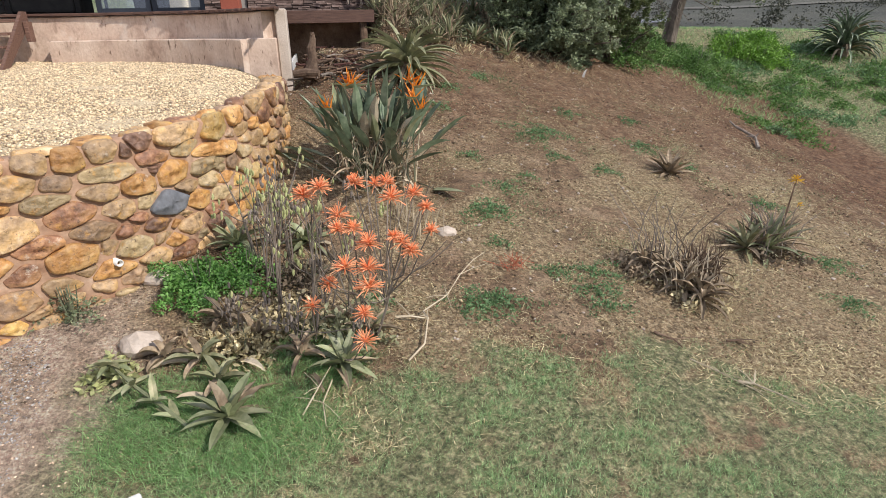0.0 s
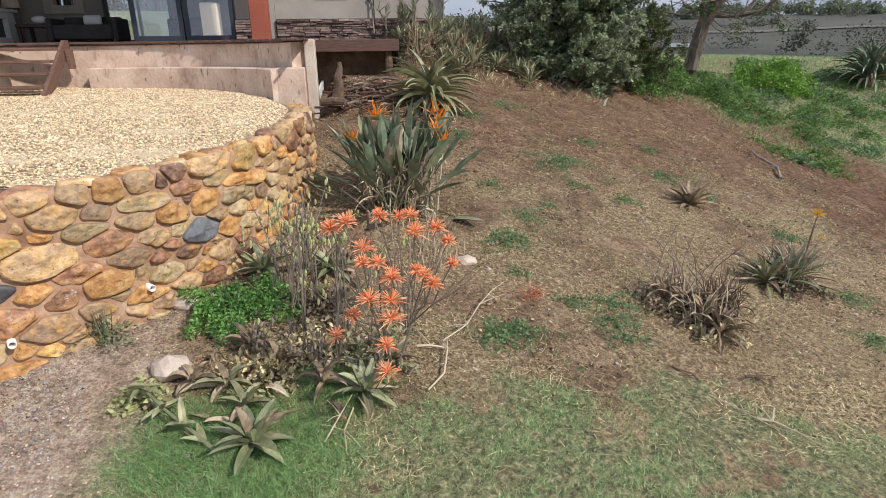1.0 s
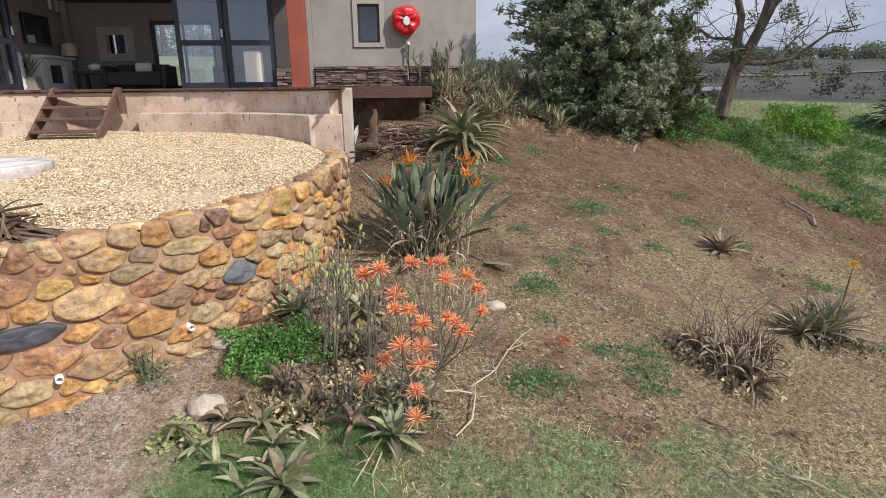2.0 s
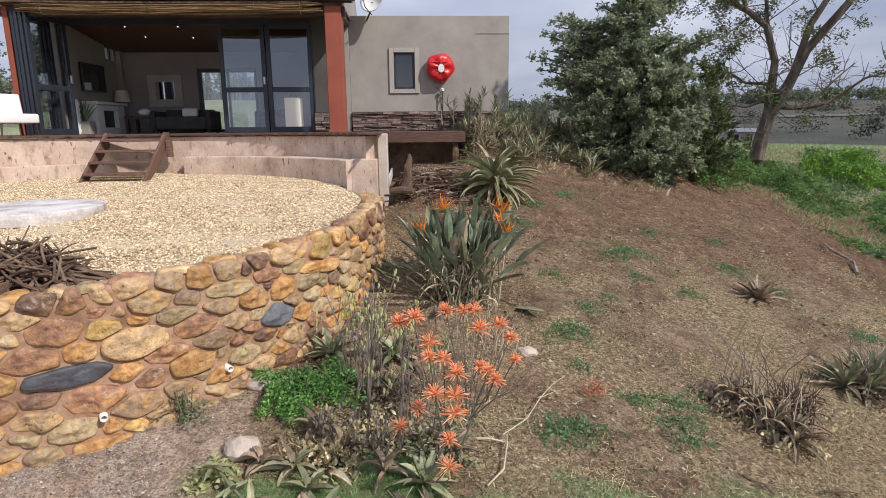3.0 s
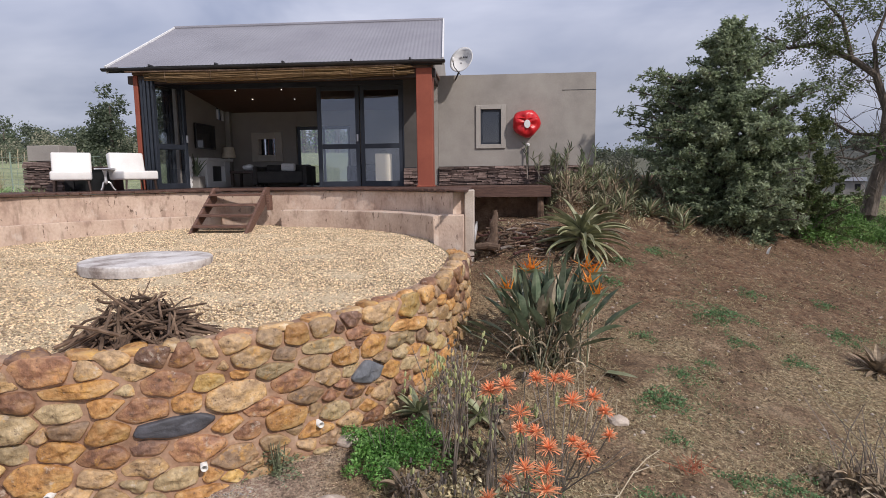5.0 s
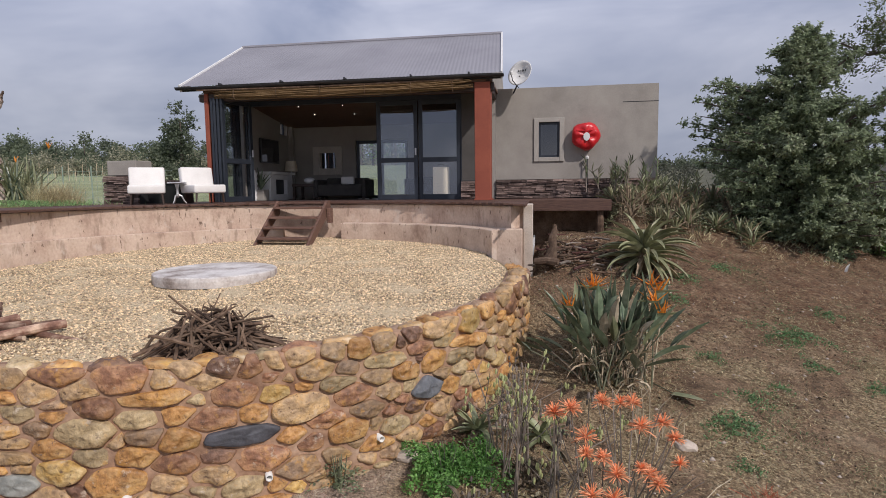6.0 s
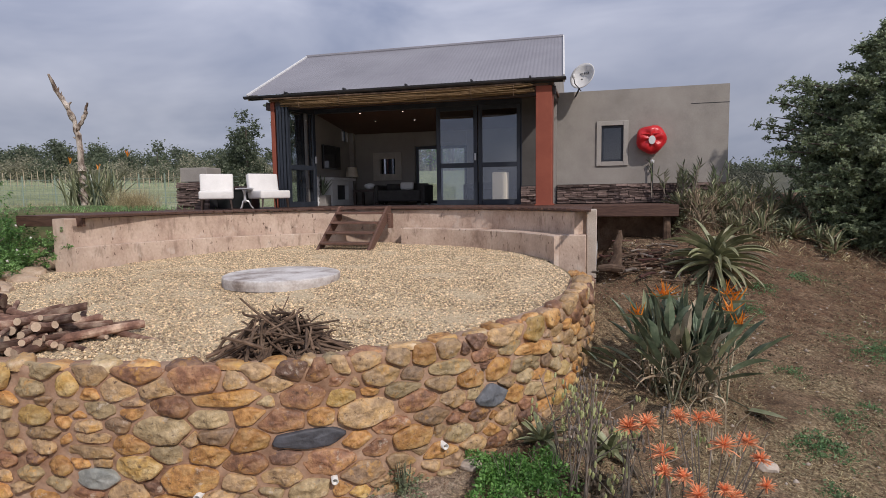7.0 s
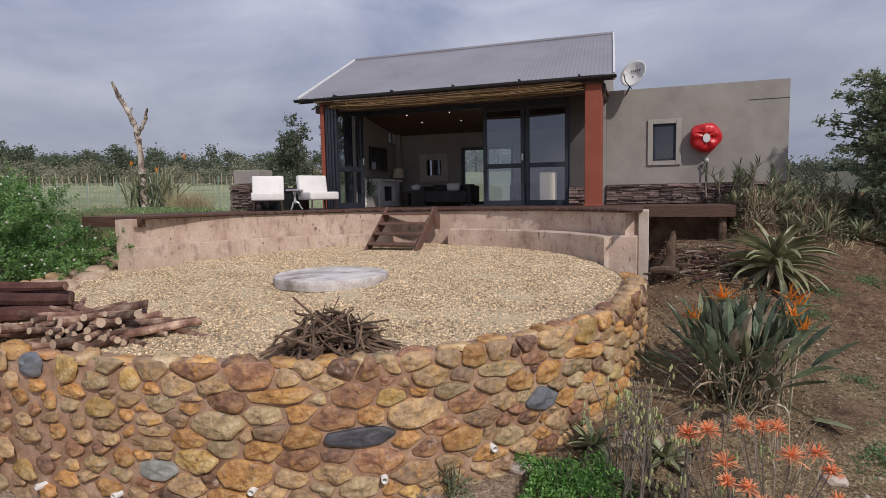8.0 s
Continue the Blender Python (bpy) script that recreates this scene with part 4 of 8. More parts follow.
        for i in range(len(rows) - 1):
            for k in range(n):
                j = (k + 1) % n
                F.append((i * n + k, i * n + j, (i + 1) * n + j, (i + 1) * n + k))
        V.append((0, deep * (1 + 0.42 * noise.noise((0, 0, seed))), 0))
        c0 = (len(rows) - 1) * n
        F += [(c0 + k, c0 + (k + 1) % n, len(V) - 1) for k in range(n)]
        return (cx, cv), (V, F)

    rest, singles = {}, 0
    for i, (poly, m) in enumerate(stones):
        mat = m or rnd.choices(STONES, (6.0, 8, 2.5, 1.8, 1.0, 4.5, 2.2))[0]
        (s, v), (V, F) = stone_of(poly, mat, i)
        a = A0 - s / R_OUT
        M = Matrix.Translation(wall_at(a, -0.004, cap_z(a) - v)) @ Matrix.Rotation(a - math.pi / 2, 4, "Z")
        if 2.6 < s < 8.3 and v < 1.22 and singles < 260:
            singles += 1
            o = part("stone", (V, F), mat, wall, soft=True)
            o.matrix_world = M
        else:
            vs, fs = rest.setdefault(mat.name, ([], []))
            off = len(vs)
            vs += [M @ Vector(p) for p in V]
            fs += [tuple(q + off for q in f) for f in F]
    for k, (vs, fs) in rest.items():
        o = part("wall_stones", (vs, fs), bpy.data.materials[k], wall, soft=True)
        tagged(o, kind="stuff")
    # the upper bed: broken stones of uneven depth, mortared level with the gravel
    k = 0.0
    while k < WALL_LEN - 0.1:
        w = rnd.uniform(0.11, 0.36)
        dp = (R_OUT - R_IN) * rnd.uniform(0.55, 0.98)
        a = A0 - (k + w / 2) / R_OUT
        mat = rnd.choices(STONES, (3, 6, 4, 2, 0.8, 5, 1.5))[0]
        lean, sides = rnd.uniform(-0.3, 0.3), rnd.randint(5, 7)
        corners = []
        for q in range(sides):
            th = 2 * math.pi * (q + rnd.uniform(-0.22, 0.22)) / sides
            c, sn = math.cos(th), math.sin(th)
            corners.append((math.copysign(abs(c) ** 0.6, c) * w / 2 + lean * sn * w / 4, math.copysign(abs(sn) ** 0.6, sn) * dp / 2))
        poly = []
        for p, q in zip(corners, corners[1:] + corners[:1]):
            poly += [(p[0] * (1 - f) + q[0] * f, p[1] * (1 - f) + q[1] * f) for f in (0.14, 0.5, 0.86)]
        poly = [(x * rnd.uniform(0.96, 1.03), y * rnd.uniform(0.95, 1.03)) for x, y in poly]
        _, (V, F) = stone_of(poly, mat, 900 + int(k * 10), rnd.uniform(0.8, 1.35))
        o = part("stone", (V, F), mat, wall, soft=True)
        o.matrix_world = Matrix.Translation(wall_at(a, -dp / 2 + 0.012, cap_z(a) + rnd.uniform(-0.004, 0.012))) @ Matrix.Rotation(a - math.pi / 2, 4, "Z") @ Matrix.Rotation(radians(90), 4, "X") @ Matrix.Rotation(rnd.uniform(-0.12, 0.06), 4, "X")
        k += w + rnd.choice((0.015, 0.02, 0.04, 0.07))
    return wall


build_stone_wall()


def weep_pipe(x, y, z):
    a = math.atan2(y - CY, x - CX)
    ob = thing("drain_pipe", wall_at(a, 0, z), "short white plastic weep pipe through the stone wall", "pipe", "weep pipes", turn=math.degrees(a))
    V, F = [], []
    n = 14
    for r, xx in ((0.026, -0.1), (0.026, 0.075), (0.019, 0.075), (0.019, -0.1)):
        for k in range(n):
            th = 2 * math.pi * k / n
            V.append((xx, r * math.cos(th), r * math.sin(th)))
    for i in range(3):
        for k in range(n):
            j = (k + 1) % n
            F.append((i * n + k, i * n + j, (i + 1) * n + j, (i + 1) * n + k))
    part("pipe", (V, F), PVC, ob, soft=True)


for x, y, z in ((-1.1, -4.78, -1.0), (-1.8, -5.3, -1.11), (-2.7, -5.66, -1.16), (-3.84, -5.83, -1.29), (-4.56, -5.9, -1.29)):
    weep_pipe(x, y, z)

# ---------------------------------------------------------------- concrete wall with bench
DECK_Z = 0.745


def arc_block(name, a_from, a_to, r0, r1, z0, z1, mat, parent, label="", cols=40, flare=0.0):
    V, F = [], []
    for k in range(cols + 1):
        a = a_from + (a_to - a_from) * k / cols
        w = 0.006 * noise.noise((a * 9, z1 * 5, 3))
        out = flare * smooth(radians(150), radians(180), a)
        e = 0.012
        for r, z in ((r0, z0), (r0 + w, z1 - e), (r0 + e, z1), (r1 - e, z1), (r1, z1 - e), (r1, z0)):
            V.append(ring(a, r + out, z))
    for k in range(cols):
        for i in range(6):
            j = (i + 1) % 6
            F.append((k * 6 + i, k * 6 + j, (k + 1) * 6 + j, (k + 1) * 6 + i))
    F += [tuple(range(6)), tuple(reversed(range(cols * 6, cols * 6 + 6)))]
    return part(name, (V, F), mat, parent, label)


def build_concrete_wall():
    wall = new("wall_terrace")
    tagged(wall, "curved weathered concrete wall with a low bench along the gravel terrace", "wall", kind="structure")
    arc_block("wall_face", radians(28.8), radians(181), 3.78, 4.0, -0.5, DECK_Z - 0.045, CONCRETE, wall, flare=0.13)
    arc_block("bench", radians(28), radians(88.6), 3.44, 3.777, -0.3, 0.36, CONCRETE, wall, "low concrete bench")
    arc_block("bench", radians(107), radians(181), 3.62, 3.777, -0.4, 0.27, CONCRETE, wall, "low concrete bench", flare=0.13)
    part("end_post", box(-0.115, 0.03, -0.32, 0.12, -0.5, 0.73, 0.012), CONCRETE_PALE, wall, "pale concrete end post")
    part("end_block", box(-0.50, -0.118, -0.50, -0.10, -0.5, 0.37, 0.012), CONCRETE, wall, "concrete bench end")
    return wall


build_concrete_wall()

# ---------------------------------------------------------------- deck
def build_deck():
    deck = new("deck")
    tagged(deck, "dark timber deck in front of the glass doors", "deck", kind="structure")
    # boards run along x, cut off by the curved front edge
    rnd = random.Random(4)
    y = -1.95
    w = 0.14
    while y < 3.36:
        dy = y + w / 2 - CY
        r = 3.74
        gap = math.sqrt(max(0.0, r * r - dy * dy)) if abs(dy) < r else 0.0
        spans = []
        left, right = -8.62, (-0.05 if y < 1.85 else 1.36)
        if gap > 0:
            if CX - gap > left:
                spans.append((left, CX - gap))
            if CX + gap < right:
                spans.append((CX + gap, right))
        else:
            spans.append((left, right))
        for a, b in spans:
            part("deck_board", box(a, b, y, y + w - 0.008, DECK_Z - 0.03, DECK_Z + rnd.uniform(-0.002, 0.002), 0.003), DECKWOOD, deck)
        y += w
    # fascia of the open end, beams and posts
    part("fascia", box(-0.05, 1.40, 1.80, 1.845, DECK_Z - 0.20, DECK_Z - 0.002, 0.004), DECKWOOD, deck)
    part("fascia", box(1.362, 1.402, 1.85, 3.5, DECK_Z - 0.20, DECK_Z - 0.002, 0.004), DECKWOOD, deck)
    part("fascia", box(-8.66, -7.40, -2.02, -1.955, DECK_Z - 0.17, DECK_Z - 0.002, 0.004), DECKWOOD, deck)
    for px in (1.22,):
        part("deck_post", tube([(px, 1.93, -0.2), (px, 1.93, DECK_Z - 0.2)], [0.07, 0.065], 8), TWIG, deck, "round timber deck post")
    part("beam", box(0.0, 1.36, 2.9, 2.98, DECK_Z - 0.18, DECK_Z - 0.032, 0.004), DECKWOOD, deck)
    part("earth_face", box(-1.6, 1.3, 2.7, 3.34, -0.4, DECK_Z - 0.04, 0.05, 2), MOUNDSOIL, deck, "bare brown earth under the deck")
    arc_block("edge_strip", radians(30.5), radians(181), 3.72, 3.775, DECK_Z - 0.038, DECK_Z + 0.004, DECKWOOD, deck)


build_deck()


def build_stairs():
    st = thing("stairs", (-4.31, 0.42, 0.0), "dark timber open-riser stairs from the gravel up to the deck", "stairs")
    run, rise, w = 0.235, 0.172, 0.92
    for i in range(4):
        y0, z0 = i * run, 0.03 + (i + 0.72) * rise
        part("tread", box(-w / 2, w / 2, y0, y0 + 0.27, z0 - 0.04, z0, 0.005), STEPWOOD, st)
    for sx in (-1, 1):
        V = []
        x0, x1 = sx * (w / 2 + 0.004), sx * (w / 2 + 0.05)
        prof = [(-0.10, -0.02), (0.10, -0.02), (1.12, 0.60), (1.12, 0.78), (0.98, 0.78)]
        for xx in (x0, x1):
            V += [(xx, py, pz) for py, pz in prof]
        n = len(prof)
        F = [tuple(range(n)), tuple(reversed(range(n, 2 * n)))] + [(i, (i + 1) % n, n + (i + 1) % n, n + i) for i in range(n)]
        part("stringer", (V, F), STEPWOOD, st)
    part("side_board", box(w / 2 + 0.06, w / 2 + 0.12, 0.88, 1.05, 0.36, 0.64, 0.006), STEPWOOD, st, "short reddish timber block")


build_stairs()

# ---------------------------------------------------------------- house
FRONT, DOOR_Y, ANNEX_Y, BACK_Y = 2.08, 3.42, 3.63, 5.80
LEFT_X, RIGHT_X, ANNEX_R = -6.45, -1.02, 2.50
EAVE_Y, EAVE_Z, RIDGE_Y, RIDGE_Z = 2.0, 3.10, 4.70, 4.47
ROOF_L, ROOF_R = -7.08, -0.60
CEIL_Z = 2.96


def build_house():
    house = new("house")
    tagged(house, "small grey plastered cottage with a corrugated roof and folding glass doors", "house")
    P = lambda name, bm, m, label="": part(name, bm, m, house, label)
    # room shell
    hy0, hy1, hz0, hz1 = 5.22, 5.62, 2.40, 2.72
    P("wall", box(LEFT_X - 0.2, LEFT_X, DOOR_Y - 0.1, hy0, -0.4, CEIL_Z + 0.14, 0.0), ROOMWALL)
    P("wall", box(LEFT_X - 0.2, LEFT_X, hy1, BACK_Y + 0.2, -0.4, CEIL_Z + 0.14, 0.0), ROOMWALL)
    P("wall", box(LEFT_X - 0.2, LEFT_X, hy0 + 0.001, hy1 - 0.001, -0.4, hz0, 0.0), ROOMWALL)
    P("wall", box(LEFT_X - 0.2, LEFT_X, hy0 + 0.001, hy1 - 0.001, hz1, CEIL_Z + 0.14, 0.0), ROOMWALL)
    for a, b, c, d in ((hy0 + 0.001, hy0 + 0.03, hz0, hz1), (hy1 - 0.03, hy1 - 0.001, hz0, hz1), (hy0 + 0.031, hy1 - 0.031, hz0 + 0.001, hz0 + 0.03), (hy0 + 0.031, hy1 - 0.031, hz1 - 0.03, hz1 - 0.001)):
        P("high_window_frame", box(LEFT_X - 0.12, LEFT_X - 0.08, a, b, c, d, 0.003), ALU, "charcoal frame of a small high window")
    # this piece is coloured dark to stand for shade beside the doors
    P("wall", box(RIGHT_X - 0.5, RIGHT_X + 0.02, DOOR_Y - 0.06, DOOR_Y + 0.16, DECK_Z, CEIL_Z, 0.003), SHADEDPLASTER, "dark plastered wall beside the doors")
    P("wall", box(RIGHT_X - 0.0, RIGHT_X + 0.2, DOOR_Y + 0.163, BACK_Y, DECK_Z, CEIL_Z, 0.003), ROOMWALL)
    bx0, bx1, bz = -4.65, -3.25, 2.25
    P("wall", box(LEFT_X, bx0, BACK_Y, BACK_Y + 0.2, -0.4, CEIL_Z, 0.003), ROOMWALL)
    P("wall", box(bx1, RIGHT_X + 0.2, BACK_Y, BACK_Y + 0.2, -0.4, CEIL_Z, 0.003), ROOMWALL)
    P("wall", box(bx0 + 0.001, bx1 - 0.001, BACK_Y, BACK_Y + 0.2, bz, CEIL_Z, 0.003), ROOMWALL)
    P("corner_pier", box(LEFT_X + 0.002, LEFT_X + 0.13, BACK_Y - 0.14, BACK_Y - 0.002, DECK_Z, CEIL_Z - 0.002, 0.004), PLASTER)
    P("room_floor", box(LEFT_X, RIGHT_X, 3.37, BACK_Y + 0.4, DECK_Z - 0.1, DECK_Z - 0.004, 0.0), FLOORTILE)
    P("ceiling", box(LEFT_X - 0.2, RIGHT_X + 0.25, EAVE_Y + 0.1, BACK_Y + 0.2, CEIL_Z, CEIL_Z + 0.05, 0.0), CEILWOOD, "brown boarded ceiling")
    V = [(LEFT_X + 0.002, DOOR_Y + 0.12, 2.94), (RIGHT_X - 0.004, DOOR_Y + 0.12, 2.94), (RIGHT_X - 0.004, BACK_Y - 0.002, 2.62), (LEFT_X + 0.002, BACK_Y - 0.002, 2.62)]
    V += [(x, y, z + 0.018) for x, y, z in V]
    P("room_ceiling", (V, [(3, 2, 1, 0), (4, 5, 6, 7), (0, 1, 5, 4), (1, 2, 6, 5), (2, 3, 7, 6), (3, 0, 4, 7)]), CEILWOOD, "dark brown boarded ceiling sloping to the back")
    P("lintel", box(LEFT_X, RIGHT_X - 0.502, DOOR_Y - 0.06, DOOR_Y + 0.10, 2.86, CEIL_Z - 0.002, 0.003), ALU)
    # gable triangles
    for gx, gm in ((LEFT_X - 0.2, PLASTER), (RIGHT_X - 0.0, PLASTER)):
        V = []
        for xx in (gx, gx + 0.2):
            V += [(xx, EAVE_Y + 0.25, CEIL_Z + 0.052), (xx, 2 * RIDGE_Y - EAVE_Y - 0.25, CEIL_Z + 0.052), (xx, RIDGE_Y, RIDGE_Z - 0.12)]
        P("gable", (V, [(0, 1, 2), (5, 4, 3), (0, 3, 4, 1), (1, 4, 5, 2), (2, 5, 3, 0)]), gm)
    # corrugated roof, two slopes
    pitch = 0.076
    for name, ya, yb in (("roof_sheet", EAVE_Y, RIDGE_Y), ("roof_sheet", 2 * RIDGE_Y - EAVE_Y, RIDGE_Y)):
        V, F = [], []
        n = int((ROOF_R - ROOF_L) / (pitch / 6))
        for k in range(n + 1):
            x = ROOF_L + (ROOF_R - ROOF_L) * k / n
            xr = x - 0.17 * k / n
            dz = 0.0024 * math.cos(2 * math.pi * x / pitch)
            V += [(x if ya < yb else xr - 0.2 * k / n, ya, EAVE_Z + dz), (xr, yb, RIDGE_Z + dz), (xr, yb, RIDGE_Z + dz - 0.004), (x if ya < yb else xr - 0.2 * k / n, ya, EAVE_Z + dz - 0.004)]
        for k in range(n):
            a, b = k * 4, k * 4 + 4
            F += [(a, b, b + 1, a + 1), (a + 3, a + 2, b + 2, b + 3), (a, a + 3, b + 3, b)]
        P(name, (V, F), ROOF, "grey corrugated metal roof sheet")
    V, F = tube([(ROOF_L - 0.02, RIDGE_Y, RIDGE_Z + 0.0), (ROOF_R - 0.16, RIDGE_Y, RIDGE_Z + 0.0)], [0.05, 0.05], 10)
    P("ridge_cap", (V, F), ROOF)
    slope = math.atan2(RIDGE_Z - EAVE_Z, RIDGE_Y - EAVE_Y)
    span = math.hypot(RIDGE_Z - EAVE_Z, RIDGE_Y - EAVE_Y)
    for vx in (ROOF_L - 0.03, ROOF_R + 0.0):
        for sgn in (1, -1):
            o = P("verge_trim", box(0, 0.035, -0.03, span, -0.11, 0.035, 0.004), WHITEPAINT, "white verge trim")
            yy = EAVE_Y if sgn > 0 else 2 * RIDGE_Y - EAVE_Y
            skew = math.atan2(0.17, span) if vx > -3 else 0.0
            if sgn < 0 and vx > -3:
                continue
            o.matrix_world = Matrix.Translation((vx + (0 if sgn > 0 else 0.035), yy, EAVE_Z)) @ Matrix.Rotation(0 if sgn > 0 else math.pi, 4, "Z") @ Matrix.Rotation(slope, 4, "X") @ Matrix.Rotation(skew, 4, "Z")
    # rafters' ends, fascia, gutter
    P("fascia", box(ROOF_L, ROOF_R, EAVE_Y + 0.045, EAVE_Y + 0.075, EAVE_Z - 0.10, EAVE_Z - 0.012, 0.003), DARKSTEEL)
    n = 8
    V, F = [], []
    for xx in (ROOF_L - 0.08, ROOF_R + 0.06):
        for k in range(n + 1):
            th = math.pi + math.pi * k / n
            V.append((xx, EAVE_Y - 0.03 + 0.062 * math.cos(th), EAVE_Z - 0.03 + 0.055 * math.sin(th)))
        for k in range(n, -1, -1):
            th = math.pi + math.pi * k / n
            V.append((xx, EAVE_Y - 0.03 + 0.056 * math.cos(th), EAVE_Z - 0.03 + 0.049 * math.sin(th)))
    m = 2 * (n + 1)
    F = [(i, (i + 1) % m, m + (i + 1) % m, m + i) for i in range(m)] + [tuple(range(m)), tuple(reversed(range(m, 2 * m)))]
    P("gutter", (V, F), DARKSTEEL, "dark half-round gutter")
    for bx in (-6.2, -4.9, -3.6, -2.3, -1.2):
        P("gutter_bracket", box(bx, bx + 0.03, EAVE_Y - 0.10, EAVE_Y + 0.04, EAVE_Z - 0.02, EAVE_Z + 0.02, 0.003), DARKSTEEL)
    P("soffit_beam", box(ROOF_L + 0.3, RIGHT_X + 0.28, FRONT + 0.08, FRONT + 0.2, CEIL_Z - 0.16, CEIL_Z - 0.004, 0.005), DARKWOOD)
    P("side_rafter", box(ROOF_R - 0.28, ROOF_R - 0.2, EAVE_Y + 0.1, DOOR_Y + 0.2, CEIL_Z - 0.12, CEIL_Z + 0.1, 0.005), DARKWOOD)
    # pillars
    P("pillar", box(-1.10, -0.80, FRONT, FRONT + 0.38, DECK_Z, CEIL_Z - 0.002, 0.008), REDPAINT, "rust-red plastered pillar")
    P("pillar_base", box(-1.12, -0.78, FRONT - 0.015, FRONT + 0.40, DECK_Z, DECK_Z + 0.03, 0.005), REDPAINT)
    P("pillar", box(-6.66, -6.57, FRONT + 0.05, FRONT + 0.38, DECK_Z, CEIL_Z - 0.002, 0.008), REDPAINT, "rust-red plastered pillar")
    # annex with its window opening
    ax0, at, wx0, wx1, wz0, wz1 = RIGHT_X + 0.205, 3.06, 0.09, 0.52, 1.61, 2.34
    P("annex_wall", box(ax0, wx0, ANNEX_Y, ANNEX_Y + 0.22, -0.4, at, 0.0), PLASTER)
    P("annex_wall", box(wx1, ANNEX_R, ANNEX_Y, ANNEX_Y + 0.22, -0.4, at, 0.0), PLASTER)
    P("annex_wall", box(wx0, wx1, ANNEX_Y, ANNEX_Y + 0.22, -0.4, wz0, 0.0), PLASTER)
    P("annex_wall", box(wx0, wx1, ANNEX_Y, ANNEX_Y + 0.22, wz1, at, 0.0), PLASTER)
    P("annex_wall", box(ANNEX_R - 0.22, ANNEX_R, ANNEX_Y + 0.222, 6.2, -0.4, at, 0.004), PLASTER)
    P("annex_wall", box(ax0, ANNEX_R, 6.2, 6.4, -0.4, at, 0.004), PLASTER)
    P("annex_roof", box(ax0, ANNEX_R - 0.222, ANNEX_Y + 0.222, 6.198, 2.72, 2.80, 0.0), PLASTER)
    P("annex_floor", box(ax0, ANNEX_R - 0.222, ANNEX_Y + 0.222, 6.198, 0.62, 0.74, 0.0), FLOORTILE)
    P("parapet_groove", box(ANNEX_R - 0.7, ANNEX_R + 0.003, ANNEX_Y - 0.004, ANNEX_Y + 0.1, 2.70, 2.712, 0.0), DARKSTEEL)
    return house


build_house()

# ---------------------------------------------------------------- stacked slate plinths
def stack_slate(parent, x0, x1, z0, z1, y, seed):
    rnd = random.Random(seed)
    z = z0
    while z < z1 - 0.015:
        h = rnd.choice((0.028, 0.036, 0.045, 0.055))
        h = min(h, z1 - z)
        x = x0
        while x < x1 - 0.02:
            w = min(rnd.uniform(0.10, 0.34), x1 - x)
            out = rnd.uniform(0.03, 0.085)
            bm = box(0, w - 0.006, -out, 0.0, 0, h - 0.005, 0.004)
            for v in bm.verts:
                if v.co.y < -0.01:
                    v.co.y += rnd.uniform(-0.008, 0.012)
                    v.co.z += rnd.uniform(-0.003, 0.003)
            o = part("slate_slab", bm, SLATE, parent)
            o.location = (x, y, z)
            x += w
        z += h


plinth = new("plinth")
tagged(plinth, "low plinth of stacked dark slate along the cottage wall", "plinth", kind="structure")
part("plinth_core", box(-0.80, ANNEX_R + 0.02, ANNEX_Y - 0.04, ANNEX_Y - 0.002, 0.3, 1.15, 0.0), DARKSTEEL, plinth)
stack_slate(plinth, -0.80, ANNEX_R + 0.03, 0.76, 1.16, ANNEX_Y - 0.04, 5)
part("plinth_core", box(-1.53, -1.06, DOOR_Y - 0.10, DOOR_Y - 0.062, DECK_Z, 1.14, 0.0), DARKSTEEL, plinth)
stack_slate(plinth, -1.53, -1.06, 0.76, 1.14, DOOR_Y - 0.10, 6)

# ---------------------------------------------------------------- doors and windows
def glazed_leaf(name, at, width, height, turn, label, handle=False, folded=False):
    """Aluminium door leaf with a middle rail and two panes; local x along its width."""
    d = thing(name, at, label, "door", "glass door leaves", turn=turn)
    st, t = 0.085, 0.05
    P = lambda n, b, m, l="": part(n, b, m, d, l)
    P("stile", box(0, st, -t / 2, t / 2, 0, height, 0.004), ALU)
    P("stile", box(width - st, width, -t / 2, t / 2, 0, height, 0.004), ALU)
    for z0, z1 in ((0, 0.11), (0.80, 0.90), (height - 0.09, height)):
        P("rail", box(st + 0.001, width - st - 0.001, -t / 2 + 0.003, t / 2 - 0.003, z0, z1, 0.003), ALU)
    for z0, z1 in ((0.11, 0.80), (0.90, height - 0.09)):
        sheet = ([(st, 0, z0), (width - st, 0, z0), (width - st, 0, z1), (st, 0, z1)], [(0, 1, 2, 3)])
        o = P("pane", sheet if folded else box(st, width - st, -0.004, 0.004, z0, z1, 0.0), WINDOWGLASS, "clear glass pane")
        o.visible_shadow = False
    if handle:
        P("handle", box(width - 0.06, width - 0.02, -0.07, -0.03, 0.95, 1.10, 0.006), SILVER)
    return d


HD = 2.11
glazed_leaf("door_leaf", (-3.39, DOOR_Y, DECK_Z + 0.005), 0.91, HD, 0, "charcoal aluminium glass door leaf, closed", True)
glazed_leaf("door_leaf", (-2.46, DOOR_Y, DECK_Z + 0.005), 0.91, HD, 0, "charcoal aluminium glass door leaf, closed")
for i, (x, y, w, ang) in enumerate(((-6.49, 2.10, 0.86, 90), (-6.42, 2.08, 0.86, 89), (-6.35, 2.09, 0.86, 90), (-6.28, 2.10, 0.86, 75))):
    glazed_leaf("door_leaf", (x, y, DECK_Z + 0.005), w, HD, ang, "charcoal aluminium folding door leaf, folded open", i == 3, True)
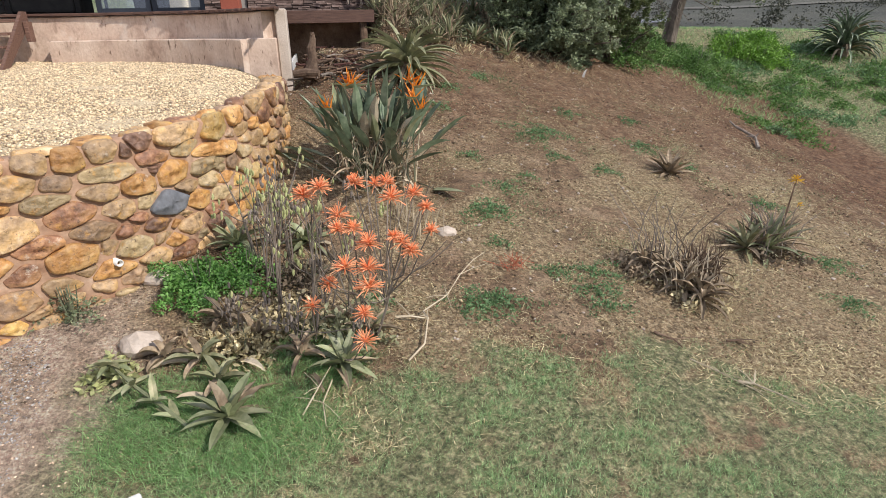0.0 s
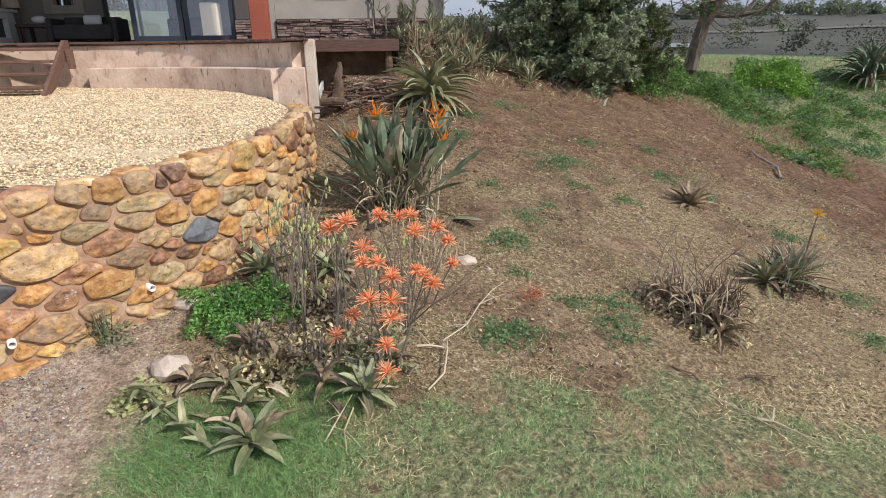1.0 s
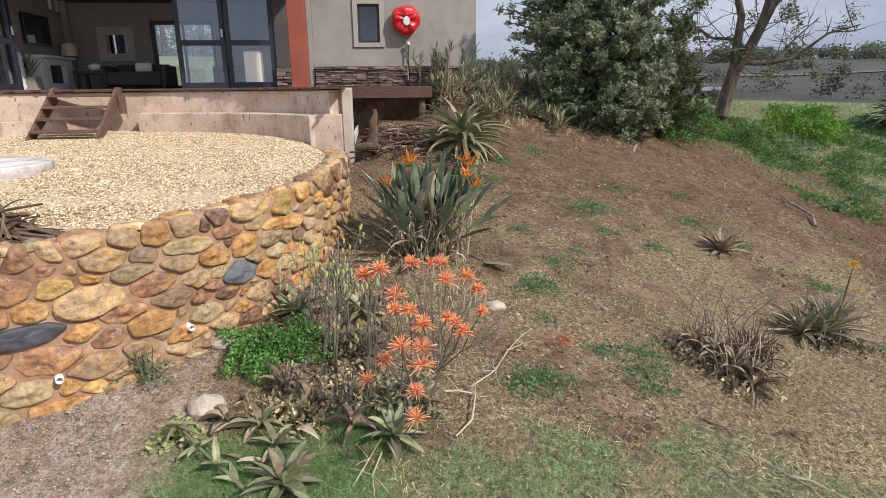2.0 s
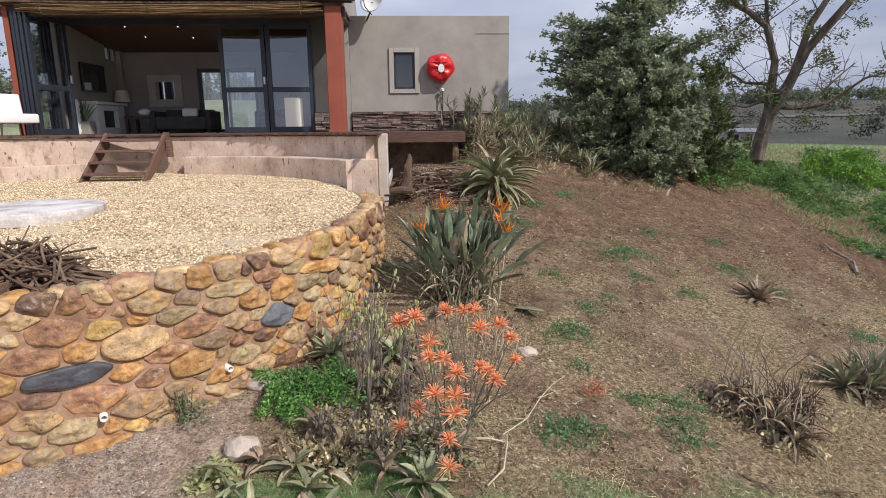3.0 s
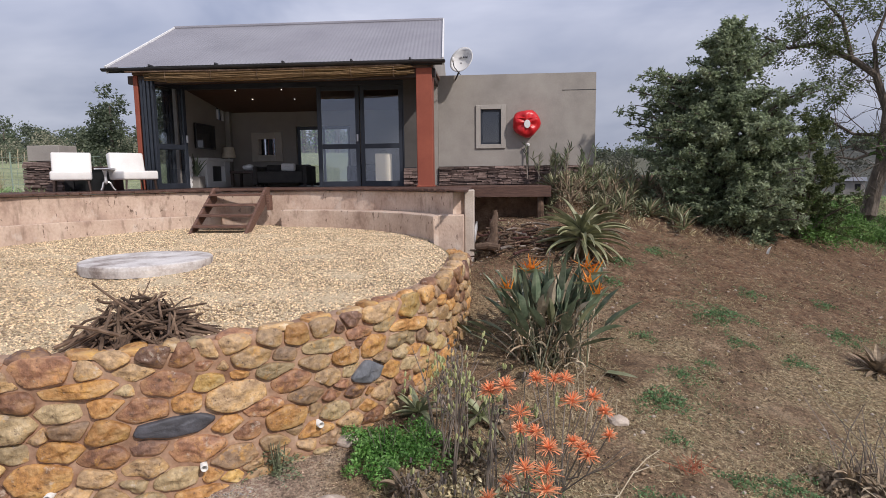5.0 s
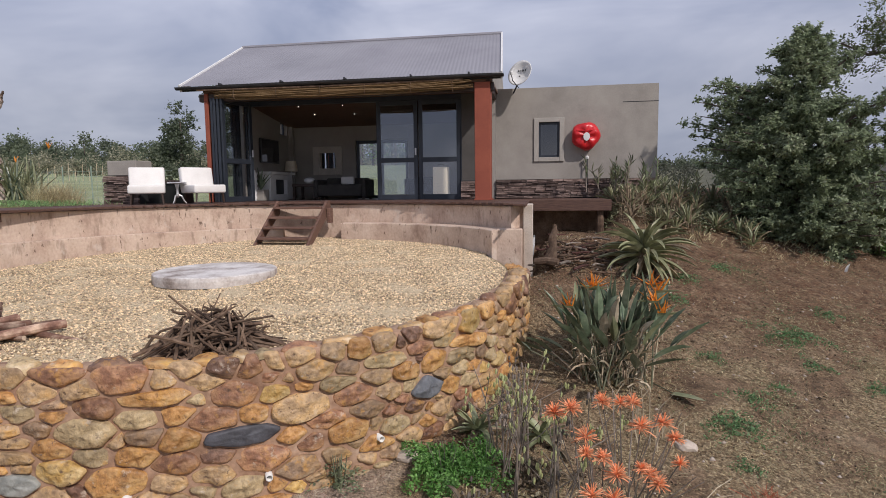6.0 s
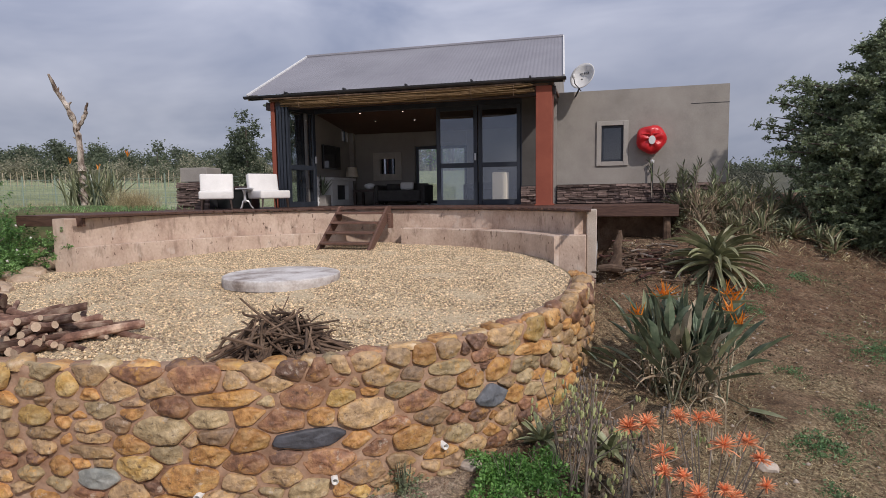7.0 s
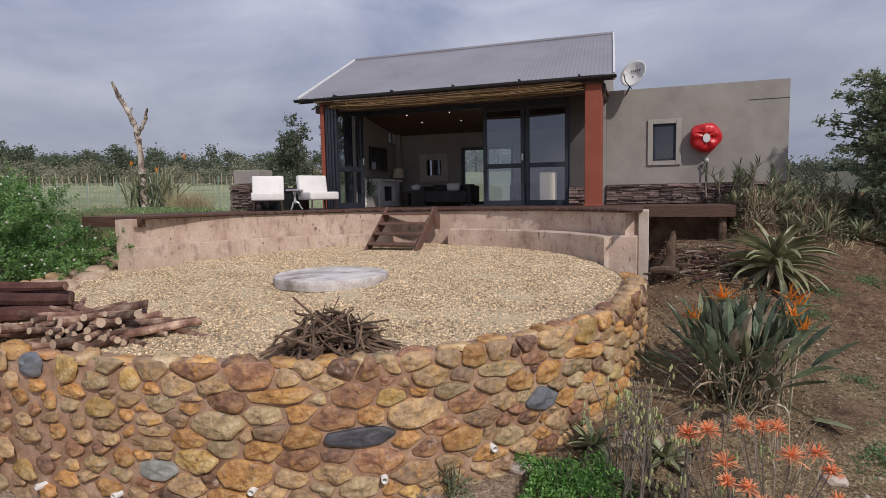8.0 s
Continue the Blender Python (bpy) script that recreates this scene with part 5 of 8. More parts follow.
frame_ob = thing("door_frame", (0, 0, 0), "charcoal aluminium frame of the folding doors", "door frame")
part("jamb", box(-1.545, -1.49, DOOR_Y - 0.05, DOOR_Y + 0.05, DECK_Z, 2.858, 0.004), ALU, frame_ob)
part("jamb", box(LEFT_X + 0.001, LEFT_X + 0.06, DOOR_Y - 0.05, DOOR_Y + 0.05, DECK_Z, 2.858, 0.004), ALU, frame_ob)
part("sill", box(LEFT_X + 0.061, -1.546, DOOR_Y - 0.045, DOOR_Y + 0.045, DECK_Z - 0.003, DECK_Z + 0.004, 0.0), ALU, frame_ob)

back = thing("back_door", (-4.64, BACK_Y + 0.1, DECK_Z), "aluminium glass back door looking out on the garden", "door")
for x0, x1 in ((0.0, 0.07), (0.66, 0.72), (1.31, 1.38)):
    part("stile", box(x0, x1, -0.025, 0.025, 0, 1.5, 0.003), ALU, back)
part("rail", box(0.071, 1.309, -0.02, 0.02, 0, 0.08, 0.003), ALU, back)
part("rail", box(0.071, 1.309, -0.02, 0.02, 1.42, 1.5, 0.003), ALU, back)
o = part("pane", box(0.07, 1.31, -0.003, 0.003, 0.08, 1.42, 0.0), WINDOWGLASS, back)
o.visible_shadow = False

SURROUND = surf("pale_plaster", [(0.35, 0.325, 0.295), (0.42, 0.395, 0.36)], 3.0, 0.9, 0.2, 80)
win = new("window_1")
tagged(win, "small charcoal window in a raised plaster surround", "window", kind="structure")
wx0, wx1, wz0, wz1 = 0.09, 0.52, 1.61, 2.34
for b in ((wx0 - 0.10, wx0 - 0.002, wz0 - 0.09, wz1 + 0.09), (wx1 + 0.002, wx1 + 0.10, wz0 - 0.09, wz1 + 0.09)):
    part("surround", box(b[0], b[1], ANNEX_Y - 0.035, ANNEX_Y - 0.001, b[2], b[3], 0.006), SURROUND, win)
for z0, z1 in ((wz0 - 0.09, wz0 - 0.001), (wz1 + 0.001, wz1 + 0.09)):
    part("surround", box(wx0 - 0.001, wx1 + 0.001, ANNEX_Y - 0.034, ANNEX_Y - 0.001, z0, z1, 0.004), SURROUND, win)
for b in ((wx0, wx0 + 0.045, wz0, wz1), (wx1 - 0.045, wx1, wz0, wz1), (wx0 + 0.046, wx1 - 0.046, wz0, wz0 + 0.045), (wx0 + 0.046, wx1 - 0.046, wz1 - 0.045, wz1)):
    part("window_frame", box(b[0], b[1], ANNEX_Y + 0.03, ANNEX_Y + 0.08, b[2], b[3], 0.004), ALU, win)
part("pane", box(wx0 + 0.04, wx1 - 0.04, ANNEX_Y + 0.05, ANNEX_Y + 0.056, wz0 + 0.04, wz1 - 0.04, 0.0), DARKGLASS, win)
part("curtain", box(wx0 + 0.02, wx1 - 0.02, ANNEX_Y + 0.12, ANNEX_Y + 0.13, wz0, wz1, 0.0), ROOMWALL, win)

# ---------------------------------------------------------------- on the outside walls
def hose_cover():
    ob = thing("hose_reel_cover", (1.05, ANNEX_Y - 0.02, 2.02), "bright red vinyl cover over a round hose reel on the wall", "hose cover")
    V, F = [], []
    n = 28
    rows = [(0.24, 0.0), (0.285, 0.05), (0.29, 0.14), (0.26, 0.20), (0.20, 0.235), (0.11, 0.225), (0.04, 0.215)]
    for i, (r, dd) in enumerate(rows):
        for k in range(n):
            th = 2 * math.pi * k / n
            sag = 1 + 0.05 * math.cos(5 * th + 0.6) + 0.03 * math.sin(3 * th)
            pin = 0.025 * math.cos(5 * th + 1.0) * (i > 1)
            V.append((r * sag * math.cos(th), -dd + pin, r * sag * 0.98 * math.sin(th)))
    for i in range(len(rows) - 1):
        for k in range(n):
            j = (k + 1) % n
            F.append((i * n + k, (i + 1) * n + k, (i + 1) * n + j, i * n + j))
    F.append(tuple(reversed(range((len(rows) - 1) * n, len(rows) * n))))
    part("cover", (V, F), CASERED, ob, soft=True)
    lab = [(0.065 * math.cos(2 * math.pi * k / 16) + 0.01, -0.266, 0.085 * math.sin(2 * math.pi * k / 16) - 0.02) for k in range(16)]
    lab2 = [(x, y + 0.045, z) for x, y, z in lab]
    part("label", (lab + lab2, [tuple(range(16))] + [(k, k + 16, (k + 1) % 16 + 16, (k + 1) % 16) for k in range(16)]), WHITEPAINT, ob, "pale round label patch")
    part("flap", box(-0.20, 0.22, -0.245, -0.20, 0.09, 0.12, 0.01), CASERED, ob)
    tap = thing("standpipe", (1.09, ANNEX_Y - 0.10, 0.85), "thin grey water standpipe with a white valve", "pipe")
    part("pipe", tube([(0, 0, 0), (0, 0, 0.72)], [0.014, 0.014], 8), DARKSTEEL, tap)
    part("valve", lathe([(0.012, 0.70), (0.034, 0.71), (0.036, 0.75), (0.012, 0.77)], 12), WHITEPAINT, tap, "white valve wheel")
    part("bracket", box(-0.015, 0.015, 0.0, 0.098, 0.55, 0.58, 0.002), DARKSTEEL, tap)


hose_cover()


def satellite_dish():
    ob = thing("satellite_dish", (-0.30, 3.28, 3.32), "white satellite dish on a bent steel arm by the roof", "satellite dish")
    V, F = [], []
    n, rows = 28, 6
    R = 0.265
    for i in range(rows + 1):
        r = R * i / rows
        for k in range(n):
            th = 2 * math.pi * k / n
            V.append((r * math.cos(th), 0.11 * (1 - (r / R) ** 2), r * 1.06 * math.sin(th)))
    for i in range(rows):
        for k in range(n):
            j = (k + 1) % n
            F.append((i * n + k, (i + 1) * n + k, (i + 1) * n + j, i * n + j))
    back = len(V)
    V += [(x, y + 0.012, z) for x, y, z in V]
    F += [tuple(reversed([q + back for q in f])) for f in F[:]]
    F += [(rows * n + k, back + rows * n + k, back + rows * n + (k + 1) % n, rows * n + (k + 1) % n) for k in range(n)]
    dish = part("reflector", (V, F), WHITEPAINT, ob, soft=True)
    dish.matrix_local = Matrix.Rotation(radians(-28), 4, "Z") @ Matrix.Rotation(radians(-22), 4, "X")
    for i, w in enumerate((0.016, 0.012, 0.022, 0.012, 0.018)):
        b = part("lettering_bar", box(-0.09 + i * 0.04, -0.09 + i * 0.04 + w, 0.07, 0.078, 0.07, 0.11, 0.0), DARKSTEEL, dish)
    part("arm", tube([(0.0, 0.10, -0.05), (-0.05, 0.22, -0.20), (-0.14, 0.33, -0.36)], [0.016, 0.016, 0.016], 8), DARKSTEEL, ob, "bent dark steel arm")
    part("feed_arm", tube([(-0.02, 0.02, -0.30), (-0.13, -0.26, -0.20), (-0.15, -0.30, -0.10)], [0.01, 0.01, 0.01], 6), DARKSTEEL, ob)
    part("receiver", lathe([(0.02, -0.03), (0.03, -0.01), (0.03, 0.03), (0.018, 0.05)], 10), WHITEPAINT, ob).location = (-0.15, -0.31, -0.07)


satellite_dish()


def reed_blind():
    ob = thing("reed_blind", (0, 0, 0), "rolled-up yellow reed blind slung under the eave", "blind")
    rnd = random.Random(8)
    pairs = []
    for i in range(70):
        th, r = rnd.uniform(0, 6.28), 0.09 * math.sqrt(rnd.random())
        dy, dz = r * math.cos(th) * 0.8, r * math.sin(th)
        a, b = -6.35 + rnd.uniform(-0.1, 0.5), -1.22 - rnd.uniform(-0.12, 0.5)
        w1, w2 = rnd.uniform(-0.03, 0.03), rnd.uniform(0, 6.28)
        sag = lambda x: -0.035 * math.sin(math.pi * (x + 6.35) / 5.1) + 0.02 * (x + 6.35) / 5.1 + w1 * math.sin(x * 2.1 + w2)
        pts = [(x, FRONT - 0.05 + dy, 2.91 + dz + sag(x)) for x in np.linspace(a, b, 6)]
        pairs.append(tube(pts, [0.011] * 6, 4, False))
    part("reeds", join(*pairs), REED, ob)
    for x in (-5.9, -5.0, -4.1, -3.2, -2.3, -1.5):
        part("tie", tube([(x, FRONT - 0.05 + 0.10 * math.cos(t), 2.90 + 0.11 * math.sin(t)) for t in np.linspace(0, 6.28, 13)], [0.006] * 13, 4), TWIG, ob)
    part("pole", tube([(-6.7, FRONT - 0.12, 3.0), (-4.0, FRONT - 0.10, 2.985), (-1.3, FRONT - 0.10, 3.0)], [0.018, 0.018, 0.018], 7), TWIG, ob, "crooked thin pole")


reed_blind()
for i, (x, y, z) in enumerate(((-5.35, 3.85, 2.89), (-5.24, 4.54, 2.792), (-4.3, 3.85, 2.89), (-4.26, 4.61, 2.783), (-3.26, 3.82, 2.895), (-2.24, 3.84, 2.892))):
    ob = thing("ceiling_light", (x, y, z), "small round recessed downlight, lit", "ceiling light", "downlights")
    ob.rotation_euler = (radians(-8), 0, 0)
    part("ring", lathe([(0.038, -0.008), (0.042, -0.004), (0.042, 0.002)], 14), DARKWOOD, ob)
    part("lamp", lathe([(0.001, -0.012), (0.014, -0.011), (0.014, -0.006)], 12), LAMPGLOW, ob)

# ---------------------------------------------------------------- in the room
def room_things():
    fp = thing("fireplace", (LEFT_X, 4.55, DECK_Z), "white fireplace surround with a black opening and a mantel", "fireplace")
    part("jamb", box(0.002, 0.30, -0.62, -0.32, 0, 0.62, 0.006), WHITEPAINT, fp)
    part("jamb", box(0.002, 0.30, 0.32, 0.62, 0, 0.62, 0.006), WHITEPAINT, fp)
    part("lintel", box(0.002, 0.295, -0.319, 0.319, 0.50, 0.62, 0.004), WHITEPAINT, fp)
    part("hearth", box(0.002, 0.295, -0.319, 0.319, 0.0, 0.14, 0.004), WHITEPAINT, fp)
    part("firebox", box(0.002, 0.20, -0.318, 0.318, 0.141, 0.499, 0.0), BLACK, fp, "black firebox")
    part("mantel", box(0.002, 0.36, -0.68, 0.68, 0.621, 0.68, 0.006), WHITEPAINT, fp)
    tv = thing("television", (LEFT_X + 0.03, 4.45, 1.93), "black wall television reflecting the window", "television")
    part("case", box(0.0, 0.05, -0.48, 0.48, -0.29, 0.29, 0.006), BLACK, tv)
    part("screen", box(0.051, 0.054, -0.45, 0.45, -0.26, 0.26, 0.0), MIRROR, tv, "glossy dark screen").data.materials[0] = DARKGLOSS
    mi = thing("mirror", (-5.41, BACK_Y - 0.02, 1.74), "square mirror in a broad pale frame on the back wall", "mirror")
    for b in ((-0.40, -0.22, -0.37, 0.37), (0.22, 0.40, -0.37, 0.37)):
        part("frame_side", box(b[0], b[1], -0.03, 0.018, b[2], b[3], 0.006), ROOMPALE, mi)
    for b in ((-0.219, 0.219, -0.37, -0.2), (-0.219, 0.219, 0.2, 0.37)):
        part("frame_side", box(b[0], b[1], -0.03, 0.018, b[2], b[3], 0.006), ROOMPALE, mi)
    part("mirror_glass", box(-0.22, 0.22, -0.006, 0.0, -0.2, 0.2, 0.0), MIRROR, mi)
    lamp = thing("table_lamp", (LEFT_X + 0.2, 5.35, DECK_Z), "standing lamp with a pale drum shade", "lamp")
    part("stem", tube([(0, 0, 0), (0, 0, 0.75)], [0.02, 0.014], 8), SILVER, lamp)
    part("base", lathe([(0.12, 0), (0.12, 0.02), (0.02, 0.04)], 14), SILVER, lamp)
    part("shade", lathe([(0.17, 0.72), (0.13, 0.98), (0.125, 0.98), (0.165, 0.72)], 18), CREAM, lamp)
    pot = thing("potted_plant", (LEFT_X + 0.20, 3.62, DECK_Z), "spiky dark green plant in a pale square pot", "plant")
    part("pot", box(-0.14, 0.14, -0.14, 0.14, 0.0, 0.26, 0.01), PLASTER, pot)
    rng = random.Random(2)
    for i in range(12):
        part("leaf", blade(rng, (0, 0, 0.25), rng.uniform(0, 6.28), rng.uniform(55, 85), rng.uniform(5, 40), rng.uniform(0.35, 0.55), 0.06, 5), STRELLEAF, pot)
    for j, (x, y, w, dp) in enumerate(((-4.6, 4.7, 1.3, 0.75), (-2.7, 5.15, 0.85, 0.7))):
        so = thing("sofa" if j == 0 else "armchair", (x, y, DECK_Z), "dark brown upholstered seat with pale cushion" if j == 0 else "dark wicker armchair inside the room", "sofa" if j == 0 else "armchair")
        part("seat", box(-w / 2 + 0.1, w / 2 - 0.1, -dp / 2, dp / 2 - 0.15, 0.08, 0.36, 0.04, 2), DARKFAB, so)
        part("backrest", box(-w / 2 + 0.1, w / 2 - 0.1, dp / 2 - 0.149, dp / 2, 0.08, 0.52, 0.04, 2), DARKFAB, so)
        for sx in (-1, 1):
            part("armrest", box(sx * w / 2 - (0.1 if sx > 0 else 0) + (0 if sx > 0 else 0.0), sx * w / 2 + (0 if sx > 0 else 0.1), -dp / 2, dp / 2, 0.05, 0.48, 0.03, 2), DARKFAB, so)
        for fx in (-1, 1):
            for fy in (-1, 1):
                part("foot", box(fx * (w / 2 - 0.08) - 0.03, fx * (w / 2 - 0.08) + 0.03, fy * (dp / 2 - 0.08) - 0.03, fy * (dp / 2 - 0.08) + 0.03, 0, 0.06, 0.003), DARKWOOD, so)
    cu = thing("cushion", (-4.55, 4.82, DECK_Z + 0.36), "white scatter cushion on the dark sofa", "cushion", turn=8)
    part("cover", box(-0.17, 0.17, -0.05, 0.05, 0.0, 0.19, 0.045, 3), WHITEFAB, cu, soft=True)
    ct = thing("coffee_table", (-5.55, 4.75, DECK_Z), "dark square low table", "table")
    part("tabletop", box(-0.3, 0.3, -0.3, 0.3, 0.32, 0.38, 0.006), DARKWOOD, ct)
    for sx in (-1, 1):
        for sy in (-1, 1):
            part("leg", box(sx * 0.26 - 0.03, sx * 0.26 + 0.03, sy * 0.26 - 0.03, sy * 0.26 + 0.03, 0, 0.319, 0.003), DARKWOOD, ct)
    bowl = thing("bowl", (-5.5, 4.72, DECK_Z + 0.38), "white ornament bowl on the dark table", "bowl")
    part("bowl_body", lathe([(0.05, 0.0), (0.12, 0.04), (0.14, 0.10), (0.10, 0.14), (0.03, 0.16)], 16), WHITEPAINT, bowl, soft=True)
    tw = thing("floor_vase", (LEFT_X + 0.12, 3.50, DECK_Z), "tall white rippled floor vase behind the folded doors", "vase")
    part("vase_body", lathe([(0.05, 0.0)] + [(0.05 + (0.018 if k % 2 else -0.004), 0.03 + 0.052 * k) for k in range(13)] + [(0.03, 0.70)], 14), WHITEPAINT, tw, soft=True)
    lan = thing("floor_lantern", (-2.02, 3.66, DECK_Z), "tall cream paper floor lantern, softly lit, behind the glass", "lantern")
    part("shade", box(-0.16, 0.16, -0.16, 0.16, 0.02, 0.70, 0.02, 2), LANTERNPAPER, lan)
    part("base", box(-0.15, 0.15, -0.15, 0.15, 0.0, 0.019, 0.0), DARKWOOD, lan)
    part("handle", tube([(-0.08, 0, 0.70), (-0.05, 0, 0.76), (0.05, 0, 0.76), (0.08, 0, 0.70)], [0.008] * 4, 6), DARKWOOD, lan)


ROOMPALE = surf("pale_frame", [(0.42, 0.38, 0.33), (0.52, 0.48, 0.43)], 4.0, 0.7, 0.1, 60)
DARKGLOSS = surf("screen_gloss", [(0.02, 0.02, 0.022), (0.03, 0.03, 0.033)], 1.0, 0.05, 0.0, 10)
room_things()

# ---------------------------------------------------------------- on the deck
def deck_chair(x, y, turn, label):
    ch = thing("lounge_chair", (x, y, DECK_Z), label, "chair", "white chairs on the deck", turn=turn)
    part("seat", box(-0.31, 0.31, -0.30, 0.32, 0.20, 0.36, 0.032, 3), WHITEFAB, ch, soft=True)
    b = part("backrest", box(-0.31, 0.31, -0.07, 0.07, 0.0, 0.44, 0.03, 3), WHITEFAB, ch, soft=True)
    b.matrix_local = Matrix.Translation((0, 0.26, 0.26)) @ Matrix.Rotation(radians(-10), 4, "X")
    for sx in (-1, 1):
        for sy in (-1, 1):
            part("leg", tube([(sx * 0.27, sy * 0.26, 0.0), (sx * 0.25, sy * 0.25, 0.21)], [0.018, 0.026], 4), DARKWOOD, ch, "dark wooden leg")


deck_chair(-7.10, 0.80, 34, "low white upholstered lounge chair with dark legs")
deck_chair(-6.27, 1.32, 56, "low white upholstered lounge chair turned towards the table")


def pedestal_table():
    t = thing("side_table", (-6.68, 1.10, DECK_Z), "small round silver pedestal table with three curved feet", "table")
    part("tabletop", lathe([(0.005, 0.385), (0.165, 0.385), (0.175, 0.395), (0.175, 0.405), (0.165, 0.415), (0.005, 0.415)], 22), SILVER, t)
    part("column", lathe([(0.02, 0.12), (0.04, 0.16), (0.028, 0.2), (0.022, 0.28), (0.034, 0.34), (0.05, 0.384)], 14), SILVER, t, soft=True)
    for k in range(3):
        a = k * 2 * math.pi / 3 + 0.5
        c, s = math.cos(a), math.sin(a)
        part("foot", tube([(0.02 * c, 0.02 * s, 0.17), (0.07 * c, 0.07 * s, 0.15), (0.11 * c, 0.11 * s, 0.06), (0.15 * c, 0.15 * s, 0.012)], [0.016, 0.017, 0.014, 0.012], 8), SILVER, t)


pedestal_table()


def braai():
    b = thing("braai_stand", (-8.12, 1.72, DECK_Z), "stacked slate barbecue stand with a grey plastered block on top", "barbecue")
    part("core", box(-0.36, 0.36, -0.26, 0.26, 0.0, 0.55, 0.0), DARKSTEEL, b)
    stack_slate(b, -0.38, 0.38, 0.0, 0.56, -0.26, 14)
    part("block", box(-0.32, 0.32, -0.26, 0.24, 0.565, 0.86, 0.01), PLASTER, b, "grey plastered block")
    w = part("counter", box(0.37, 1.25, -0.10, 0.30, 0.40, 0.46, 0.006), DARKWOOD, b)
    part("counter_base", box(0.42, 1.2, -0.05, 0.28, 0.0, 0.399, 0.004), BLACK, b)


braai()

# ---------------------------------------------------------------- on the gravel
def fire_slab():
    ob = thing("fire_pit_slab", (-3.88, -2.38, gravel_z(0, -2.38)), "round pale concrete fire slab lying on the gravel", "slab")
    V, F = [], []
    n = 48
    for r, z in ((0.73, -0.03), (0.74, 0.05), (0.737, 0.088), (0.72, 0.10), (0.36, 0.104), (0.0, 0.104)):
        for k in range(n):
            th = 2 * math.pi * k / n
            w = 1 + 0.012 * noise.noise((math.cos(th) * 3, math.sin(th) * 3, r))
            V.append((r * w * math.cos(th), r * w * math.sin(th), z))
    for i in range(5):
        for k in range(n):
            j = (k + 1) % n
            F.append((i * n + k, i * n + j, (i + 1) * n + j, (i + 1) * n + k))
    part("slab", (V, F), SLAB, ob)


fire_slab()


def log_mesh(rnd, length, radius, bend=0.06, sides=9):
    pts, rad = [], []
    ph = rnd.uniform(0, 6.28)
    for i in range(6):
        s = i / 5
        pts.append((length * (s - 0.5), bend * math.sin(s * 3 + ph) * length * 0.5, bend * math.cos(s * 2.4 + ph) * length * 0.3))
        rad.append(radius * (1 - 0.18 * s) * rnd.uniform(0.93, 1.07))
    V, F = tube(pts, rad, sides)
    slots = [0] * (len(F) - 2) + [1, 1]
    return V, F, slots


def log_pile(name, at, count, lengths, radii, size, label, turn, seed, mats, heap=0.32):
    """A heap of cut logs: each lies across those below it."""
    rnd = random.Random(seed)
    ob = thing(name, at, label, "wood pile", turn=turn)
    for i in range(count):
        L, r = rnd.uniform(*lengths), rnd.uniform(*radii)
        V, F, slots = log_mesh(rnd, L, r, rnd.uniform(0.02, 0.09))
        me = mesh_of("log", V, F, mats, False, slots)
        o = part("log", me, mats[0], ob)
        lvl = (i / count) ** 1.2
        u = rnd.gauss(0, 0.34) * size[0] * (1 - 0.5 * lvl)
        v = rnd.gauss(0, 0.34) * size[1] * (1 - 0.5 * lvl)
        z = r * 0.9 + lvl * heap * math.exp(-(u / size[0]) ** 2 * 2 - (v / size[1]) ** 2 * 2)
        o.matrix_local = Matrix.Translation((u, v, z)) @ Matrix.Rotation(radians(-24 + rnd.gauss(*rnd.choice(((82, 12), (72, 12), (45, 16), (125, 14), (8, 14))))), 4, "Z") @ Matrix.Rotation(rnd.gauss(0, 0.10), 4, "Y")
    return ob


log_pile("log_pile", (-4.72, -5.18, gravel_z(0, -5.18)), 96, (0.45, 0.95), (0.015, 0.046), (0.95, 0.36), "heap of cut brown firewood logs with pale sawn ends",
         24, 31, [LOGBARK, LOGEND], 0.22)
big = thing("log_stack", (-6.16, -4.72, gravel_z(0, -4.72)), "stack of thick dark red-brown logs by the wall", "log stack", turn=20)
rb = random.Random(5)
for y, z, r in ((-0.20, 0.075, 0.078), (0.0, 0.08, 0.085), (0.19, 0.075, 0.075), (-0.09, 0.215, 0.075), (0.11, 0.21, 0.07), (0.02, 0.33, 0.06)):
    V, F, sl = log_mesh(rb, rb.uniform(0.75, 0.98), r, 0.05, 8)
    V = [Vector((v[0], *[q * (1 + 0.28 * noise.noise((v[0] * 3, q * 20, y * 9 + z))) for q in v[1:]])) for v in map(Vector, V)]
    part("log", mesh_of("log", V, F, [REDLOG, LOGBARK], False, sl), REDLOG, big).location = (rb.uniform(-0.06, 0.06), y, z)


